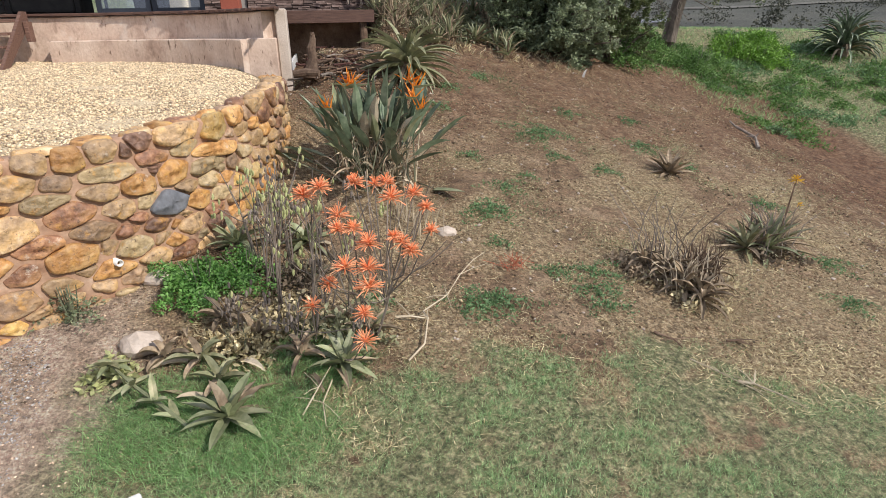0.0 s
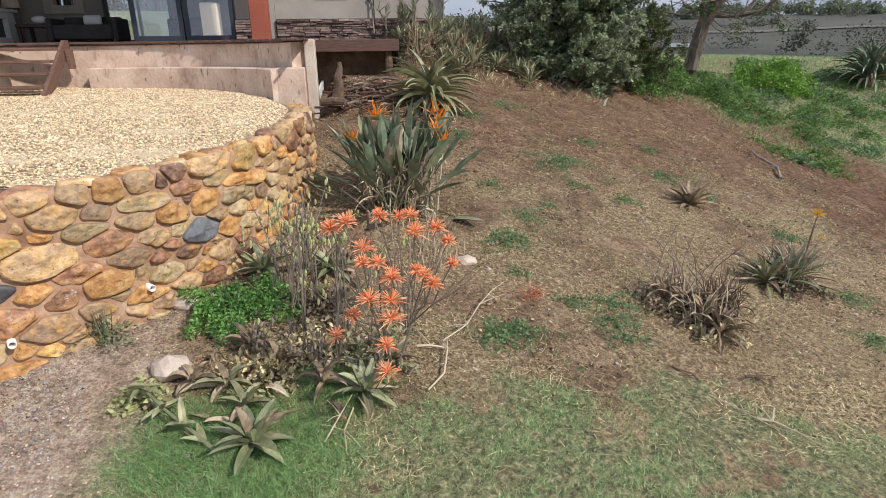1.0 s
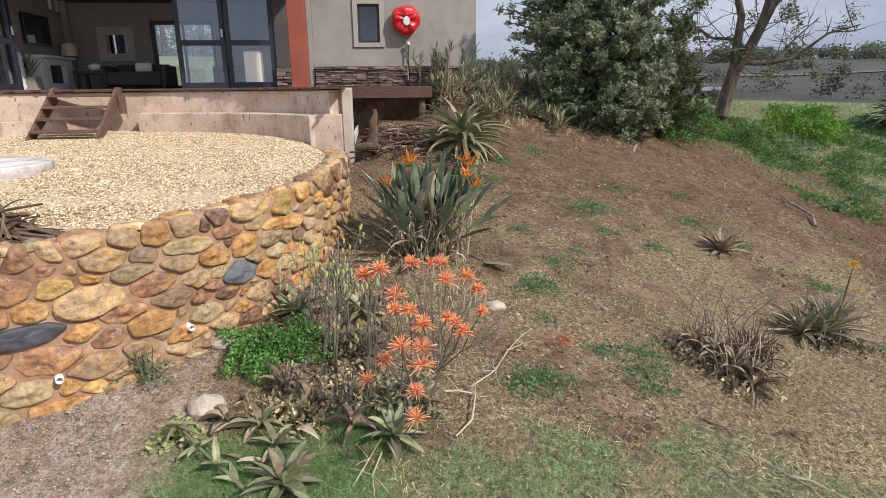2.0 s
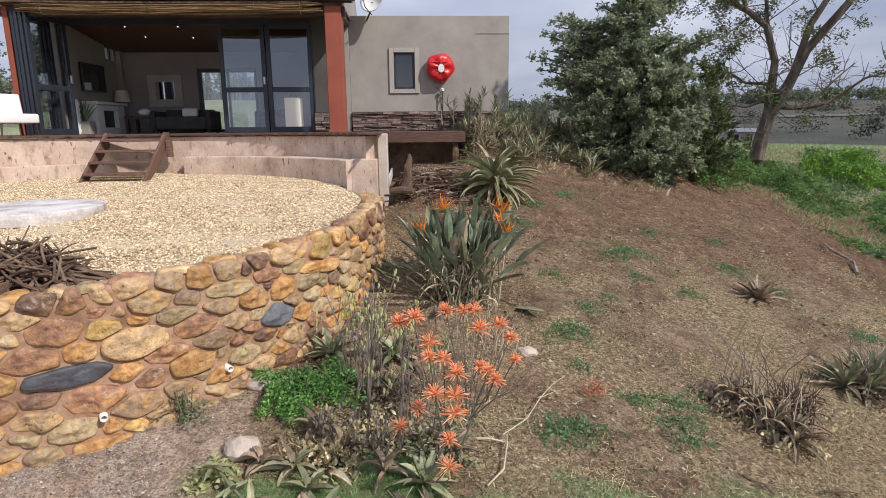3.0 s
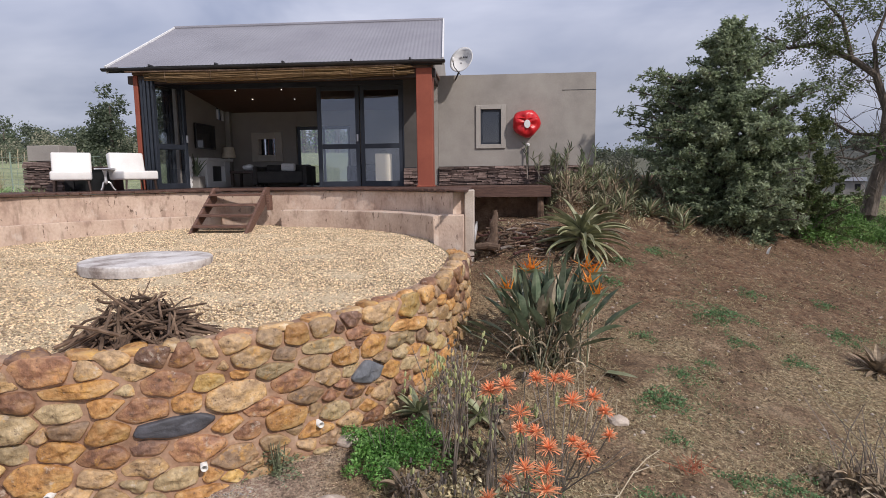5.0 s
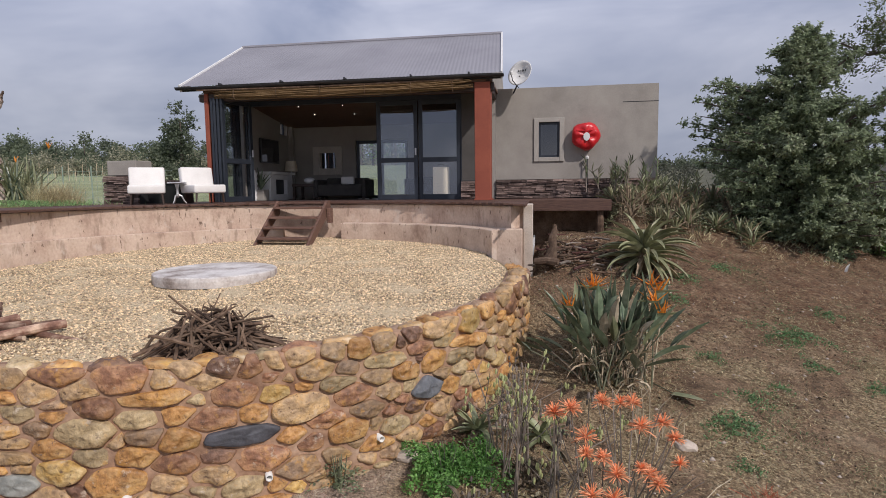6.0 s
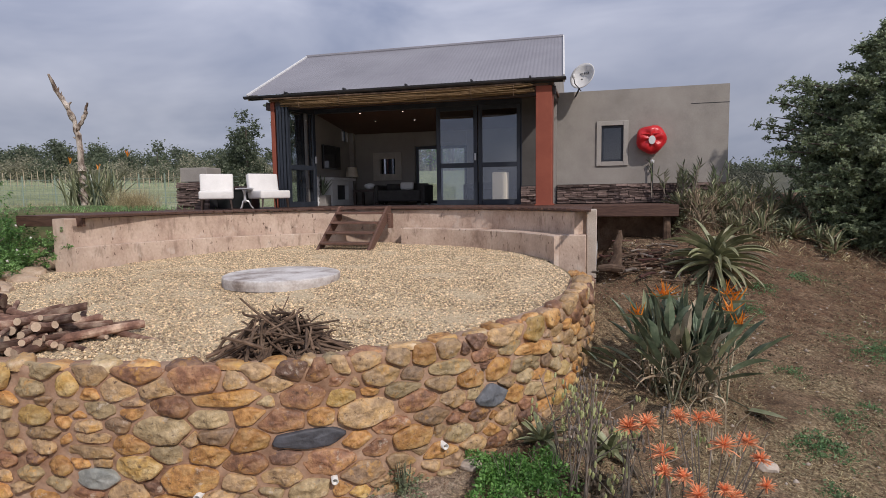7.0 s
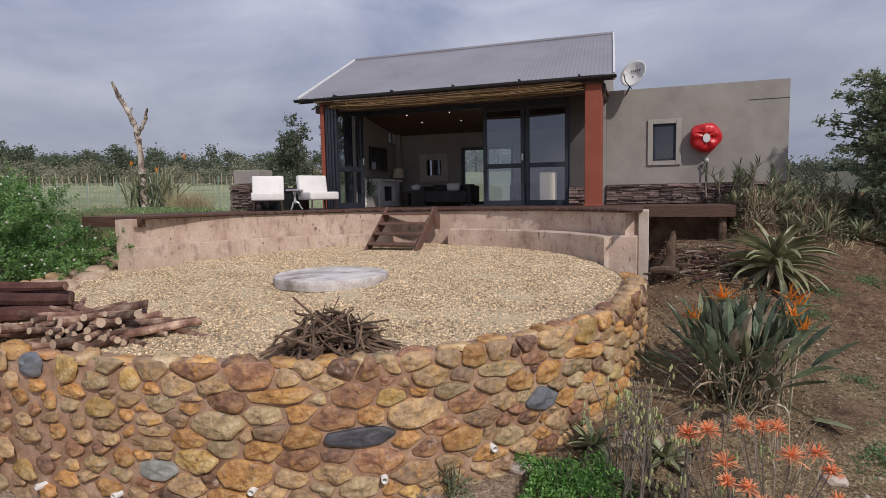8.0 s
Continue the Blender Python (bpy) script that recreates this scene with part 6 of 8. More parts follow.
def stick_heap():
    rnd = random.Random(12)
    ob = thing("stick_heap", (-2.36, -5.0, gravel_z(0, -5.0)), "conical heap of thin dry grey-brown sticks on the gravel", "stick heap", turn=35)
    for i in range(230):
        a = rnd.uniform(0, 6.28)
        L = rnd.uniform(0.35, 0.75)
        r0 = rnd.uniform(0.30, 0.52)
        foot = Vector((r0 * math.cos(a) * 1.15, r0 * math.sin(a) * 0.75, 0.01))
        a2 = a + rnd.gauss(math.pi, 0.9) if i % 2 else rnd.uniform(0, 6.28)
        tip = Vector((0.20 * math.cos(a2), 0.14 * math.sin(a2), rnd.uniform(0.12, 0.36)))
        d = (tip - foot).normalized()
        L = min(L, (tip - foot).length * rnd.uniform(0.8, 1.06))
        if rnd.random() < 0.45:
            foot = foot * rnd.uniform(0.3, 0.9) + Vector((0, 0, rnd.uniform(0.0, 0.2)))
            d = (d * 0.7 + Vector((rnd.gauss(0, 0.5), rnd.gauss(0, 0.5), rnd.uniform(-0.6, -0.1)))).normalized()
        pts, rad = [], []
        rr = rnd.uniform(0.006, 0.016)
        side = Vector((rnd.gauss(0, 1), rnd.gauss(0, 1), rnd.gauss(0, 1))) * 0.035
        for k in range(5):
            s = k / 4
            p = foot + d * L * s + side * math.sin(math.pi * s)
            p.z = max(p.z, 0.012)
            reach = math.hypot(p.x, p.y * 1.25)
            if reach > 0.60:
                p.x, p.y = p.x * 0.60 / reach, p.y * 0.60 / reach
            pts.append(p)
            rad.append(rr * (1.1 - 0.5 * s))
        part("stick", tube(pts, rad, 6), TWIG, ob)


stick_heap()


def under_deck_wood():
    rnd = random.Random(3)
    ob = thing("branch_heap", (0.62, 0.45, ground_z(0.62, 0.45)), "loose heap of dead branches lying under the deck edge", "branch heap")
    for i in range(110):
        x, y = rnd.gauss(0.02, 0.36), rnd.gauss(-0.45, 0.33)
        a, L = rnd.uniform(0, 3.14), rnd.uniform(0.12, 0.5)
        z = ground_z(0.62 + x, 0.45 + y) - ground_z(0.62, 0.45) + rnd.uniform(0.01, 0.12)
        r = rnd.uniform(0.006, 0.024)
        c, s = math.cos(a) * L / 2, math.sin(a) * L / 2
        part("branch", tube([(x - c, y - s, z + rnd.uniform(-0.02, 0.06)), (x + rnd.uniform(-0.04, 0.04), y + rnd.uniform(-0.04, 0.04), z + 0.03), (x + c, y + s, z + rnd.uniform(-0.02, 0.05))],
                            [r, r * 0.9, r * 0.6], 6), STALK if rnd.random() < 0.16 else (REDLOG if i % 4 == 0 else TWIG), ob)
    st = thing("leaning_stump", (0.30, -0.42, -0.12), "dark leaning tree stump among the branches", "stump")
    part("trunk", tube([(-0.02, 0, -0.05), (0.0, 0.03, 0.08), (0.03, 0.07, 0.20), (0.02, 0.10, 0.34), (0.055, 0.13, 0.46), (0.05, 0.14, 0.55)], [0.125, 0.09, 0.066, 0.060, 0.044, 0.03], 9), TWIG, st)
    lg = thing("fallen_log", (0.18, -0.72, -0.12), "short weathered log lying at the end of the wall", "log", turn=-8)
    part("log", tube([(-0.12, 0, 0.04), (0.05, 0.02, 0.06), (0.22, -0.02, 0.05)], [0.05, 0.055, 0.045], 9), TWIG, lg)


under_deck_wood()


# ---------------------------------------------------------------- rocks
def rock(name, at, size, mat, seed, label, group=""):
    bm = bmesh.new()
    bmesh.ops.create_icosphere(bm, subdivisions=2, radius=1)
    for v in bm.verts:
        n = 1 + 0.28 * noise.noise(v.co * 1.3 + Vector((seed, 0, 0))) + 0.08 * noise.noise(v.co * 4 + Vector((0, seed, 0)))
        v.co = Vector((v.co.x * size[0], v.co.y * size[1], v.co.z * size[2])) * n
    ob = tagged(new(name, bpy.data.meshes.new(name)), label, "rock", group)
    bm.to_mesh(ob.data)
    bm.free()
    ob.data.materials.append(mat)
    ob.location = (at[0], at[1], at[2])
    return ob


def put(x, y, dz=0.0):
    return (x, y, ground_z(x, y) + dz)


rock("rock", put(-0.88, -5.36, 0.05), (0.13, 0.10, 0.085), LIGHTROCK, 1, "pale angular rock among the aloes")
rock("rock", put(-0.93, -4.62, 0.03), (0.10, 0.08, 0.06), LIGHTROCK, 2, "pale rock at the foot of the stone wall")
rock("rock", put(1.40, -3.98, 0.02), (0.10, 0.07, 0.05), LIGHTROCK, 3, "bleached flat rock among dead stalks")
rr = random.Random(77)
rock("rubble_mound", (-9.2, -0.75, -0.12), (0.95, 0.6, 0.36), MOUNDSOIL, 5, "mound of tan rubble and soil by the concrete wall")
for i in range(26):
    s = rr.random()
    x, y = -7.35 - 1.55 * s + rr.gauss(0, 0.13), -3.75 + 2.6 * s + rr.gauss(0, 0.16)
    k = rr.uniform(0.07, 0.19)
    rock("rock", (x, y, -0.22 + 0.18 * s * s + k * 0.3), (k * 1.35, k, k * 0.7), ROCK, i + 10, "tan rock tumbled along the edge of the gravel", "tumbled rocks")


def on_slope(x0, x1, y0, y1, keep=None):
    def place(rng, n):
        x, y = rng.uniform(x0, x1, n), rng.uniform(y0, y1, n)
        if keep is not None:
            k = np.array([keep(a, b) for a, b in zip(x, y)])
            x, y = x[k], y[k]
        z = np.array([ground_z(a, b) for a, b in zip(x, y)])
        return np.column_stack([x, y, z + 0.006])
    return place


def off_terrace(x, y):
    return math.hypot(x - CX, y - CY) > R_OUT + 0.05 + bulge(math.atan2(y - CY, x - CX))


CRUMB = surf("soil_crumb", [(0.12, 0.074, 0.043), (0.235, 0.157, 0.093), (0.37, 0.275, 0.175)], 20, 0.95, 0.2, 60, vary=0.8, island=True, coords="World")
build_pebbles("soil_crumbs", 52000, on_slope(-2.2, 8.5, -5.9, 3.0, off_terrace), CRUMB, 0.003, 0.012, 8, "crumbs of brown soil and small stones on the bank")
build_pebbles("soil_clods", 3600, on_slope(-0.8, 8.5, -5.7, 2.6, lambda x, y: off_terrace(x, y) and noise.noise((x * 1.3, y * 1.3, 3.0)) > -0.15), CRUMB, 0.010, 0.025, 48, "larger clods of dry soil on the bank", 0.6)
build_pebbles("pale_stones", 520, on_slope(-0.5, 8.0, -5.6, 2.2, off_terrace), LIGHTROCK, 0.01, 0.03, 9, "scattered small pale stones on the bank")
build_pebbles("straw_chips", 19000, on_slope(2.6, 6.6, -6.3, -4.3, lambda x, y: math.hypot((x - 4.6) / 1.7, (y + 5.3) / 0.75) + 0.5 * noise.noise((x * 2, y * 2, 9.0)) < 0.95),
              surf("straw_chip", [(0.28, 0.19, 0.115), (0.42, 0.305, 0.195), (0.56, 0.435, 0.30)], 20, 0.95, 0.2, 60, vary=0.5, island=True, coords="World"), 0.003, 0.009, 18, "tan straw and soil lumps on the lower bank", 0.35)
build_pebbles("path_grit", 8000, on_slope(-5.0, -0.7, -8.4, -4.4, lambda x, y: off_terrace(x, y) and x + 0.5 * noise.noise((x * 0.9, y * 0.9, 7.0)) < -0.9 + 0.3 * noise.noise((x * 4, y * 4, 1.0))),
              surf("path_grit", [(0.36, 0.25, 0.165), (0.52, 0.385, 0.275), (0.66, 0.525, 0.40)], 20, 0.95, 0.2, 60, vary=0.45, island=True, coords="World"), 0.003, 0.013, 28, "grit and small stones on the sandy path")
build_pebbles("grey_stones", 5000, on_slope(-3.2, -1.3, -6.3, -4.9, lambda x, y: off_terrace(x, y) and noise.noise((x * 2, y * 2, 0)) - 0.5 * max(0, math.hypot((x + 2.2) / 0.9, (y + 5.6) / 0.6) - 0.8) > -0.25), GREYPEB, 0.005, 0.010, 10, "grey crushed stone at the foot of the wall")


# ---------------------------------------------------------------- aloes and other rosettes
def rosette(name, at, label, category, n, length, width, seed, mat, rises=(75, -10), bend=40, stem=0.06, dry=0.0, fold=0.35, thick=0.02, group="", rows=6):
    rnd = random.Random(seed)
    ob = thing(name, at, label, category, group)
    for i in range(n):
        s = i / max(1, n - 1)
        a = i * 2.39996 + rnd.uniform(-0.25, 0.25)
        rise = rises[0] + (rises[1] - rises[0]) * s + rnd.uniform(-8, 8)
        L = length * (0.62 + 0.38 * math.sin(min(1, s + 0.25) * math.pi * 0.6)) * rnd.uniform(0.85, 1.12)
        m = DRYLEAF if rnd.random() < dry * (0.4 + s) else mat
        base = (0.02 * math.cos(a), 0.02 * math.sin(a), stem * (1 - 0.6 * s))
        part("leaf", blade(rnd, base, a, rise, bend * rnd.uniform(0.5, 1.5), L, width * rnd.uniform(0.85, 1.15), rows, fold, thick, "lance", rnd.uniform(-0.4, 0.4)), m, ob)
    return ob


big_aloe = rosette("aloe", put(1.66, -0.1), "large grey-green spiky aloe rosette on a short stem", "aloe", 84, 0.76, 0.092, 5, BIGALOE, (60, -26), 66, 0.36, 0.08, 0.55, 0.022, rows=8)
part("stem", tube([(0, 0, -0.05), (0, 0, 0.2), (0, 0, 0.42)], [0.12, 0.11, 0.06], 9), DRYLEAF, big_aloe, "stem wrapped in dry leaf bases")
rs = random.Random(9)
for i in range(26):
    a = rs.uniform(0, 6.28)
    part("dry_leaf", blade(rs, (0.05 * math.cos(a), 0.05 * math.sin(a), 0.20), a, rs.uniform(-50, -15), rs.uniform(0, 30), rs.uniform(0.3, 0.5), 0.06, 4, 0.3, 0.008), DRYLEAF, big_aloe)

# (x, y, leaf length, leaf width, kind): 0 green, 1 brown-tipped, 2 mostly dead
SOAP = [(-0.28, -6.02, 0.25, 0.078, 0), (0.38, -5.64, 0.23, 0.06, 0), (-0.49, -5.53, 0.19, 0.06, 1), (-0.70, -5.50, 0.15, 0.05, 2), (-0.38, -4.22, 0.28, 0.07, 0), (-0.18, -5.35, 0.20, 0.055, 2),
        (0.17, -4.20, 0.26, 0.07, 0), (0.42, -5.25, 0.20, 0.045, 2), (0.60, -5.33, 0.20, 0.045, 1), (-0.40, -5.15, 0.20, 0.05, 2), (0.12, -5.55, 0.19, 0.045, 2), (-0.36, -5.72, 0.17, 0.055, 1)]
for i, (x, y, L_, w_, kind_) in enumerate(SOAP):
    rosette("spotted_aloe", put(x, y, 0.03), ("green spotted aloe rosette in the long grass", "spotted aloe with toothed leaves, brown-tipped", "half-dead aloe with curled brown leaves")[kind_], "aloe",
            (19, 9, 10)[kind_], L_, w_, 40 + i, (SOAPGREEN, SOAPLEAF, DRYLEAF)[kind_], ((66, -12), (60, -10), (80, -15))[kind_], (38, 55, 95)[kind_], 0.06, (0.12, 0.45, 0.7)[kind_], (0.32, 0.5, 0.7)[kind_], 0.014, "spotted aloes", 7)
    rw_ = random.Random(800 + i)
    for _ in range(2):
        litter = thing("dead_aloe_leaf", put(x + rw_.uniform(-0.26, 0.26), y + rw_.uniform(-0.22, 0.22), 0.03), "curled brown dead aloe leaf lying in the grass", "leaf", "dead aloe leaves")
        part("leaf", blade(rw_, (0, 0, 0), rw_.uniform(0, 6.28), rw_.uniform(0, 30), rw_.uniform(20, 80), rw_.uniform(0.14, 0.28), 0.05, 5, 0.6, 0.006, "lance", rw_.uniform(-1, 1)), DRYLEAF if rw_.random() < 0.7 else STRAW, litter)
# a fallen stem that still carries small grey leaf clusters
stem_at = Vector(put(-0.59, -5.99))
fs = thing("fallen_aloe_stem", stem_at, "fallen grey aloe stem with small leaf clusters along it", "aloe")
stem_pts = [Vector(put(x, y, dz)) - stem_at for x, y, dz in ((-0.47, -6.06, 0.02), (-0.62, -5.94, 0.07), (-0.80, -5.80, 0.11), (-0.98, -5.62, 0.14))]
part("stem", tube(stem_pts, [0.014, 0.013, 0.011, 0.008], 7), ALOELEAF, fs)
rf = random.Random(61)
for p, q in ((0.2, 3), (0.45, 4), (0.7, 5), (0.98, 8)):
    k = min(2, int(p * 3))
    c = stem_pts[k].lerp(stem_pts[k + 1], p * 3 - k)
    for m in range(q):
        part("leaf", blade(rf, c, rf.uniform(0, 6.28), rf.uniform(-5, 45), rf.uniform(10, 40), rf.uniform(0.11, 0.18), 0.05, 5, 0.4, 0.01), SOAPLEAF if m % 3 else SOAPGREEN, fs)
rosette("dry_aloe", put(4.66, -2.33), "small brown aloe rosette alone on the bank", "aloe", 22, 0.33, 0.085, 61, DRYLEAF, (70, 0), 25, 0.05, 0.3, 0.3, 0.012)
for i, (x, y, s) in enumerate(((3.28, -4.90, 1.0), (3.50, -4.78, 0.95), (3.10, -4.55, 0.8), (3.62, -4.62, 0.9), (3.35, -5.05, 0.8), (3.2, -4.72, 0.9))):
    rosette("withered_aloe", put(x, y), "withered grey-brown aloe clump on the bank", "aloe", 24, 0.34 * s, 0.042, 70 + i, DRYLEAF, (88, -5), 130, 0.1, 0.3, 0.6, 0.010, "withered aloes", 5)
for i, (x, y, s) in enumerate(((4.68, -4.14, 1.0), (4.92, -4.0, 0.85), (4.45, -4.15, 0.8))):
    rosette("spotted_aloe", put(x, y), "grey-green aloe clump with a yellow flower stalk" if i == 0 else "grey-green aloe with dry lower leaves", "aloe", 22, 0.42 * s, 0.062, 80 + i, SOAPLEAF if i else SOAPGREEN, (78, -5), 40, 0.1, 0.35, 0.3, 0.012, "aloes on the bank", 5)


def dry_tuft(at, n, height, seed, label, mat=STRAW, group="dry tufts"):
    rnd = random.Random(seed)
    ob = thing("dry_stalk_tuft", at, label, "dry stalks", group)
    for i in range(n):
        a, t = rnd.uniform(0, 6.28), rnd.uniform(0.05, 0.5)
        L = height * rnd.uniform(0.5, 1.1)
        p0 = Vector((rnd.gauss(0, 0.10), rnd.gauss(0, 0.10), 0))
        p1 = p0 + Vector((math.cos(a) * t * L * 0.5, math.sin(a) * t * L * 0.5, L * 0.6))
        p2 = p0 + Vector((math.cos(a) * t * L * 1.2, math.sin(a) * t * L * 1.2, L * rnd.uniform(0.8, 1.0)))
        part("stalk", tube([p0, p1, p2], [0.0045, 0.004, 0.0025], 4), mat, ob)
    return ob


dry_tuft(put(3.38, -4.8), 70, 0.38, 1, "tangle of dry straw-coloured stalks on the withered aloes")
dry_tuft(put(3.5, -4.72), 90, 0.45, 7, "tangle of dead brown stalks over the withered aloes", TWIG)
dry_tuft(put(3.2, -4.55), 22, 0.72, 2, "a few tall dry seed stalks", STALK)
dry_tuft(put(4.7, -4.1), 46, 0.50, 3, "dry stalks standing among the aloe leaves", STALK)
dry_tuft(put(1.2, -3.95), 14, 0.35, 4, "bleached dead stalks below the strelitzia")
dry_tuft(put(1.05, -3.75), 16, 0.40, 6, "bleached dead stalks below the strelitzia")


def aloe_head(parent, at, size, rnd, mat, name="flower_head", petals=34):
    """Flat-topped loose head of tubular flowers, the outer ones drooping."""
    pairs = []
    for i in range(petals):
        a = i * 2.39996 + rnd.uniform(-0.3, 0.3)
        k = i / petals
        el = radians(72 - 88 * k + rnd.uniform(-14, 14))
        d = Vector((math.cos(a) * math.cos(el), math.sin(a) * math.cos(el), math.sin(el) * 0.75))
        p = Vector(at) + Vector((0, 0, -0.02 * k))
        L = size * rnd.uniform(0.7, 1.15)
        q = p + d * L * 0.55
        r = q + (d * 0.75 + Vector((0, 0, -0.28 * k))) * L * 0.5
        pairs.append(tube([p, q, r], [0.0014, 0.0034, 0.0026], 4))
    return part(name, join(*pairs), mat, parent)


FLOWERS = [(0.54, -5.45, -0.34), (0.67, -5.3, -0.4), (0.75, -5.3, -0.39), (0.72, -5.8, -0.35), (0.87, -5.65, -0.38), (0.94, -5.65, -0.47), (0.42, -5.75, -0.45), (0.41, -5.95, -0.46),
           (0.49, -6.05, -0.43), (0.56, -6.05, -0.52), (0.71, -5.9, -0.55), (0.82, -5.8, -0.68), (0.96, -5.7, -0.6), (0.43, -6.1, -0.62), (0.55, -6.05, -0.66), (0.34, -6.0, -0.75),
           (0.55, -6.05, -0.77), (0.23, -5.8, -0.97), (0.51, -6.1, -0.9), (0.5, -6.2, -1.01), (0.24, -5.7, -0.33), (0.33, -5.75, -0.28), (0.76, -5.86, -0.6)]


def flower_stalks():
    """Tall branched stalks; every branch ends in one head."""
    rnd = random.Random(6)
    roots = [(0.20, -5.36), (0.46, -5.20), (0.60, -5.38), (0.38, -5.62), (0.29, -5.05)]
    plants = {}
    for i, (x, y, z) in enumerate(FLOWERS):
        k = min(range(len(roots)), key=lambda j: abs(roots[j][0] - x) + 0.3 * abs(roots[j][1] - y) + rnd.uniform(0, 0.12))
        o = Vector(put(*roots[k]))
        if k not in plants:
            ob = thing("flowering_aloe", o, "tall thin aloe flower stalks with salmon-orange flower heads", "flower", "orange flower stalks")
            fork = Vector((0.10 + rnd.uniform(-0.05, 0.08), -0.12 + rnd.uniform(-0.06, 0.04), 0.42 + rnd.uniform(0, 0.12)))
            part("stalk", tube([(0, 0, -0.03), fork * 0.5 + Vector((0.02, 0, 0.02)), fork], [0.009, 0.008, 0.0065], 6), STALK, ob, "thin grey-brown stalk")
            plants[k] = (ob, fork)
        ob, fork = plants[k]
        tip = Vector((x, y, z - 0.02)) - o
        start = fork * rnd.uniform(0.55, 1.0) if tip.z > fork.z + 0.08 else Vector((0, 0, 0.05))
        mid = start.lerp(tip, 0.5) + Vector((rnd.uniform(-0.02, 0.02), rnd.uniform(-0.02, 0.02), -0.06))
        stalk = part("stalk", tube([start, mid, start.lerp(tip, 0.8) + Vector((0, 0, -0.03)), tip], [0.0055, 0.0048, 0.004, 0.0035], 5), STALK, ob)
        aloe_head(stalk, tip, rnd.choice((0.06, 0.075, 0.085, 0.10)), rnd, ORANGE, petals=rnd.randint(38, 64))
        for b in range(rnd.randint(0, 2)):
            q = tip + Vector((rnd.uniform(-0.14, 0.14), rnd.uniform(-0.1, 0.1), rnd.uniform(-0.12, 0.10)))
            part("stalk", tube([mid, (mid + q) * 0.5 + Vector((0, 0, -0.02)), q], [0.004, 0.0032, 0.0022], 4), STALK, ob)


flower_stalks()


def pod_stalks():
    """Spent stalks with pale green seed pods, in the bed and beside the stone wall."""
    rnd = random.Random(15)
    pv, pf = tube([(0, 0, 0), (0, 0, 0.014), (0.003, 0, 0.034), (0, 0, 0.046)], [0.003, 0.010, 0.009, 0.002], 5)
    pod_mesh, dry_pod_mesh = mesh_of("seed_pod", pv, pf, PODS, True), mesh_of("seed_pod", pv, pf, STALK, True)
    # root, number of stalks, height, sway
    roots = [(-0.22, -4.50, 4, 0.78, 0.17), (-0.12, -4.75, 5, 0.88, 0.16), (-0.01, -5.09, 5, 1.1, 0.14), (0.20, -5.3, 4, 1.15, 0.12), (0.1, -5.45, 3, 0.35, 0.12), (0.3, -4.98, 4, 0.95, 0.16), (-0.30, -5.25, 3, 0.38, 0.10), (0.05, -4.55, 4, 0.85, 0.16)]
    for j, (rx, ry, many, tall, sway) in enumerate(roots):
        ob = thing("seeding_aloe", put(rx, ry), "tall spent aloe stalks carrying pale green seed pods", "dry stalks", "seeding stalks")
        for i in range(many):
            h = tall * rnd.uniform(0.62, 1.05)
            dx, dy = rnd.gauss(0.02, sway), rnd.gauss(-0.08, sway)
            tip = Vector((dx, dy, h))
            fork = Vector((dx * 0.4, dy * 0.4, h * rnd.uniform(0.5, 0.65)))
            part("stalk", tube([(rnd.uniform(-0.04, 0.04), rnd.uniform(-0.04, 0.04), -0.02), fork, tip], [0.0065, 0.005, 0.0028], 5), STALK, ob)
            for b in range(rnd.randint(1, 3)):
                q = fork + Vector((rnd.gauss(0, 0.13), rnd.gauss(0, 0.12), h * rnd.uniform(0.15, 0.45)))
                twig = part("stalk", tube([fork, fork.lerp(q, 0.45) + Vector((0, 0, -0.02)), q], [0.0045, 0.0038, 0.0026], 4), STALK, ob)
                pm = pod_mesh if rnd.random() < (0.75 if tall > 0.5 else 0.15) else dry_pod_mesh
                for c in range(rnd.randint(3, 9)):
                    at_ = q + Vector((rnd.gauss(0, 0.028), rnd.gauss(0, 0.028), rnd.gauss(-0.025, 0.035)))
                    part("seed_pod", pm, PODS, twig).matrix_local = Matrix.Translation(at_) @ Matrix.Rotation(rnd.gauss(0, 0.4), 4, "X")


pod_stalks()
ys_ = thing("yellow_flower", put(4.90, -4.02), "single yellow flower head on a dark stalk above the aloe", "flower")
part("stalk", tube([(0, 0, 0), (0.05, 0.0, 0.3), (0.12, 0.02, 0.72)], [0.012, 0.010, 0.007], 6), TWIG, ys_)
aloe_head(ys_, (0.12, 0.02, 0.72), 0.075, random.Random(3), YELLOW, petals=36)
part("stalk", tube([(0.05, 0.05, 0), (0.16, 0.08, 0.25), (0.30, 0.1, 0.42)], [0.007, 0.006, 0.004], 6), STALK, ys_)
aloe_head(ys_, (0.30, 0.1, 0.42), 0.04, random.Random(4), YELLOW, petals=18)
rd = thing("withered_flower", put(1.80, -4.55), "fallen withered red flower spike on the soil", "flower")
rw = random.Random(2)
for i in range(3):
    part("spike", join(*[tube([(rw.gauss(0, 0.05) + i * 0.06, rw.gauss(0, 0.05), 0.02), (rw.gauss(0, 0.06) + i * 0.06, rw.gauss(0, 0.05), rw.uniform(0.04, 0.16))], [0.003, 0.002], 4) for _ in range(11)]), REDDRY, rd)


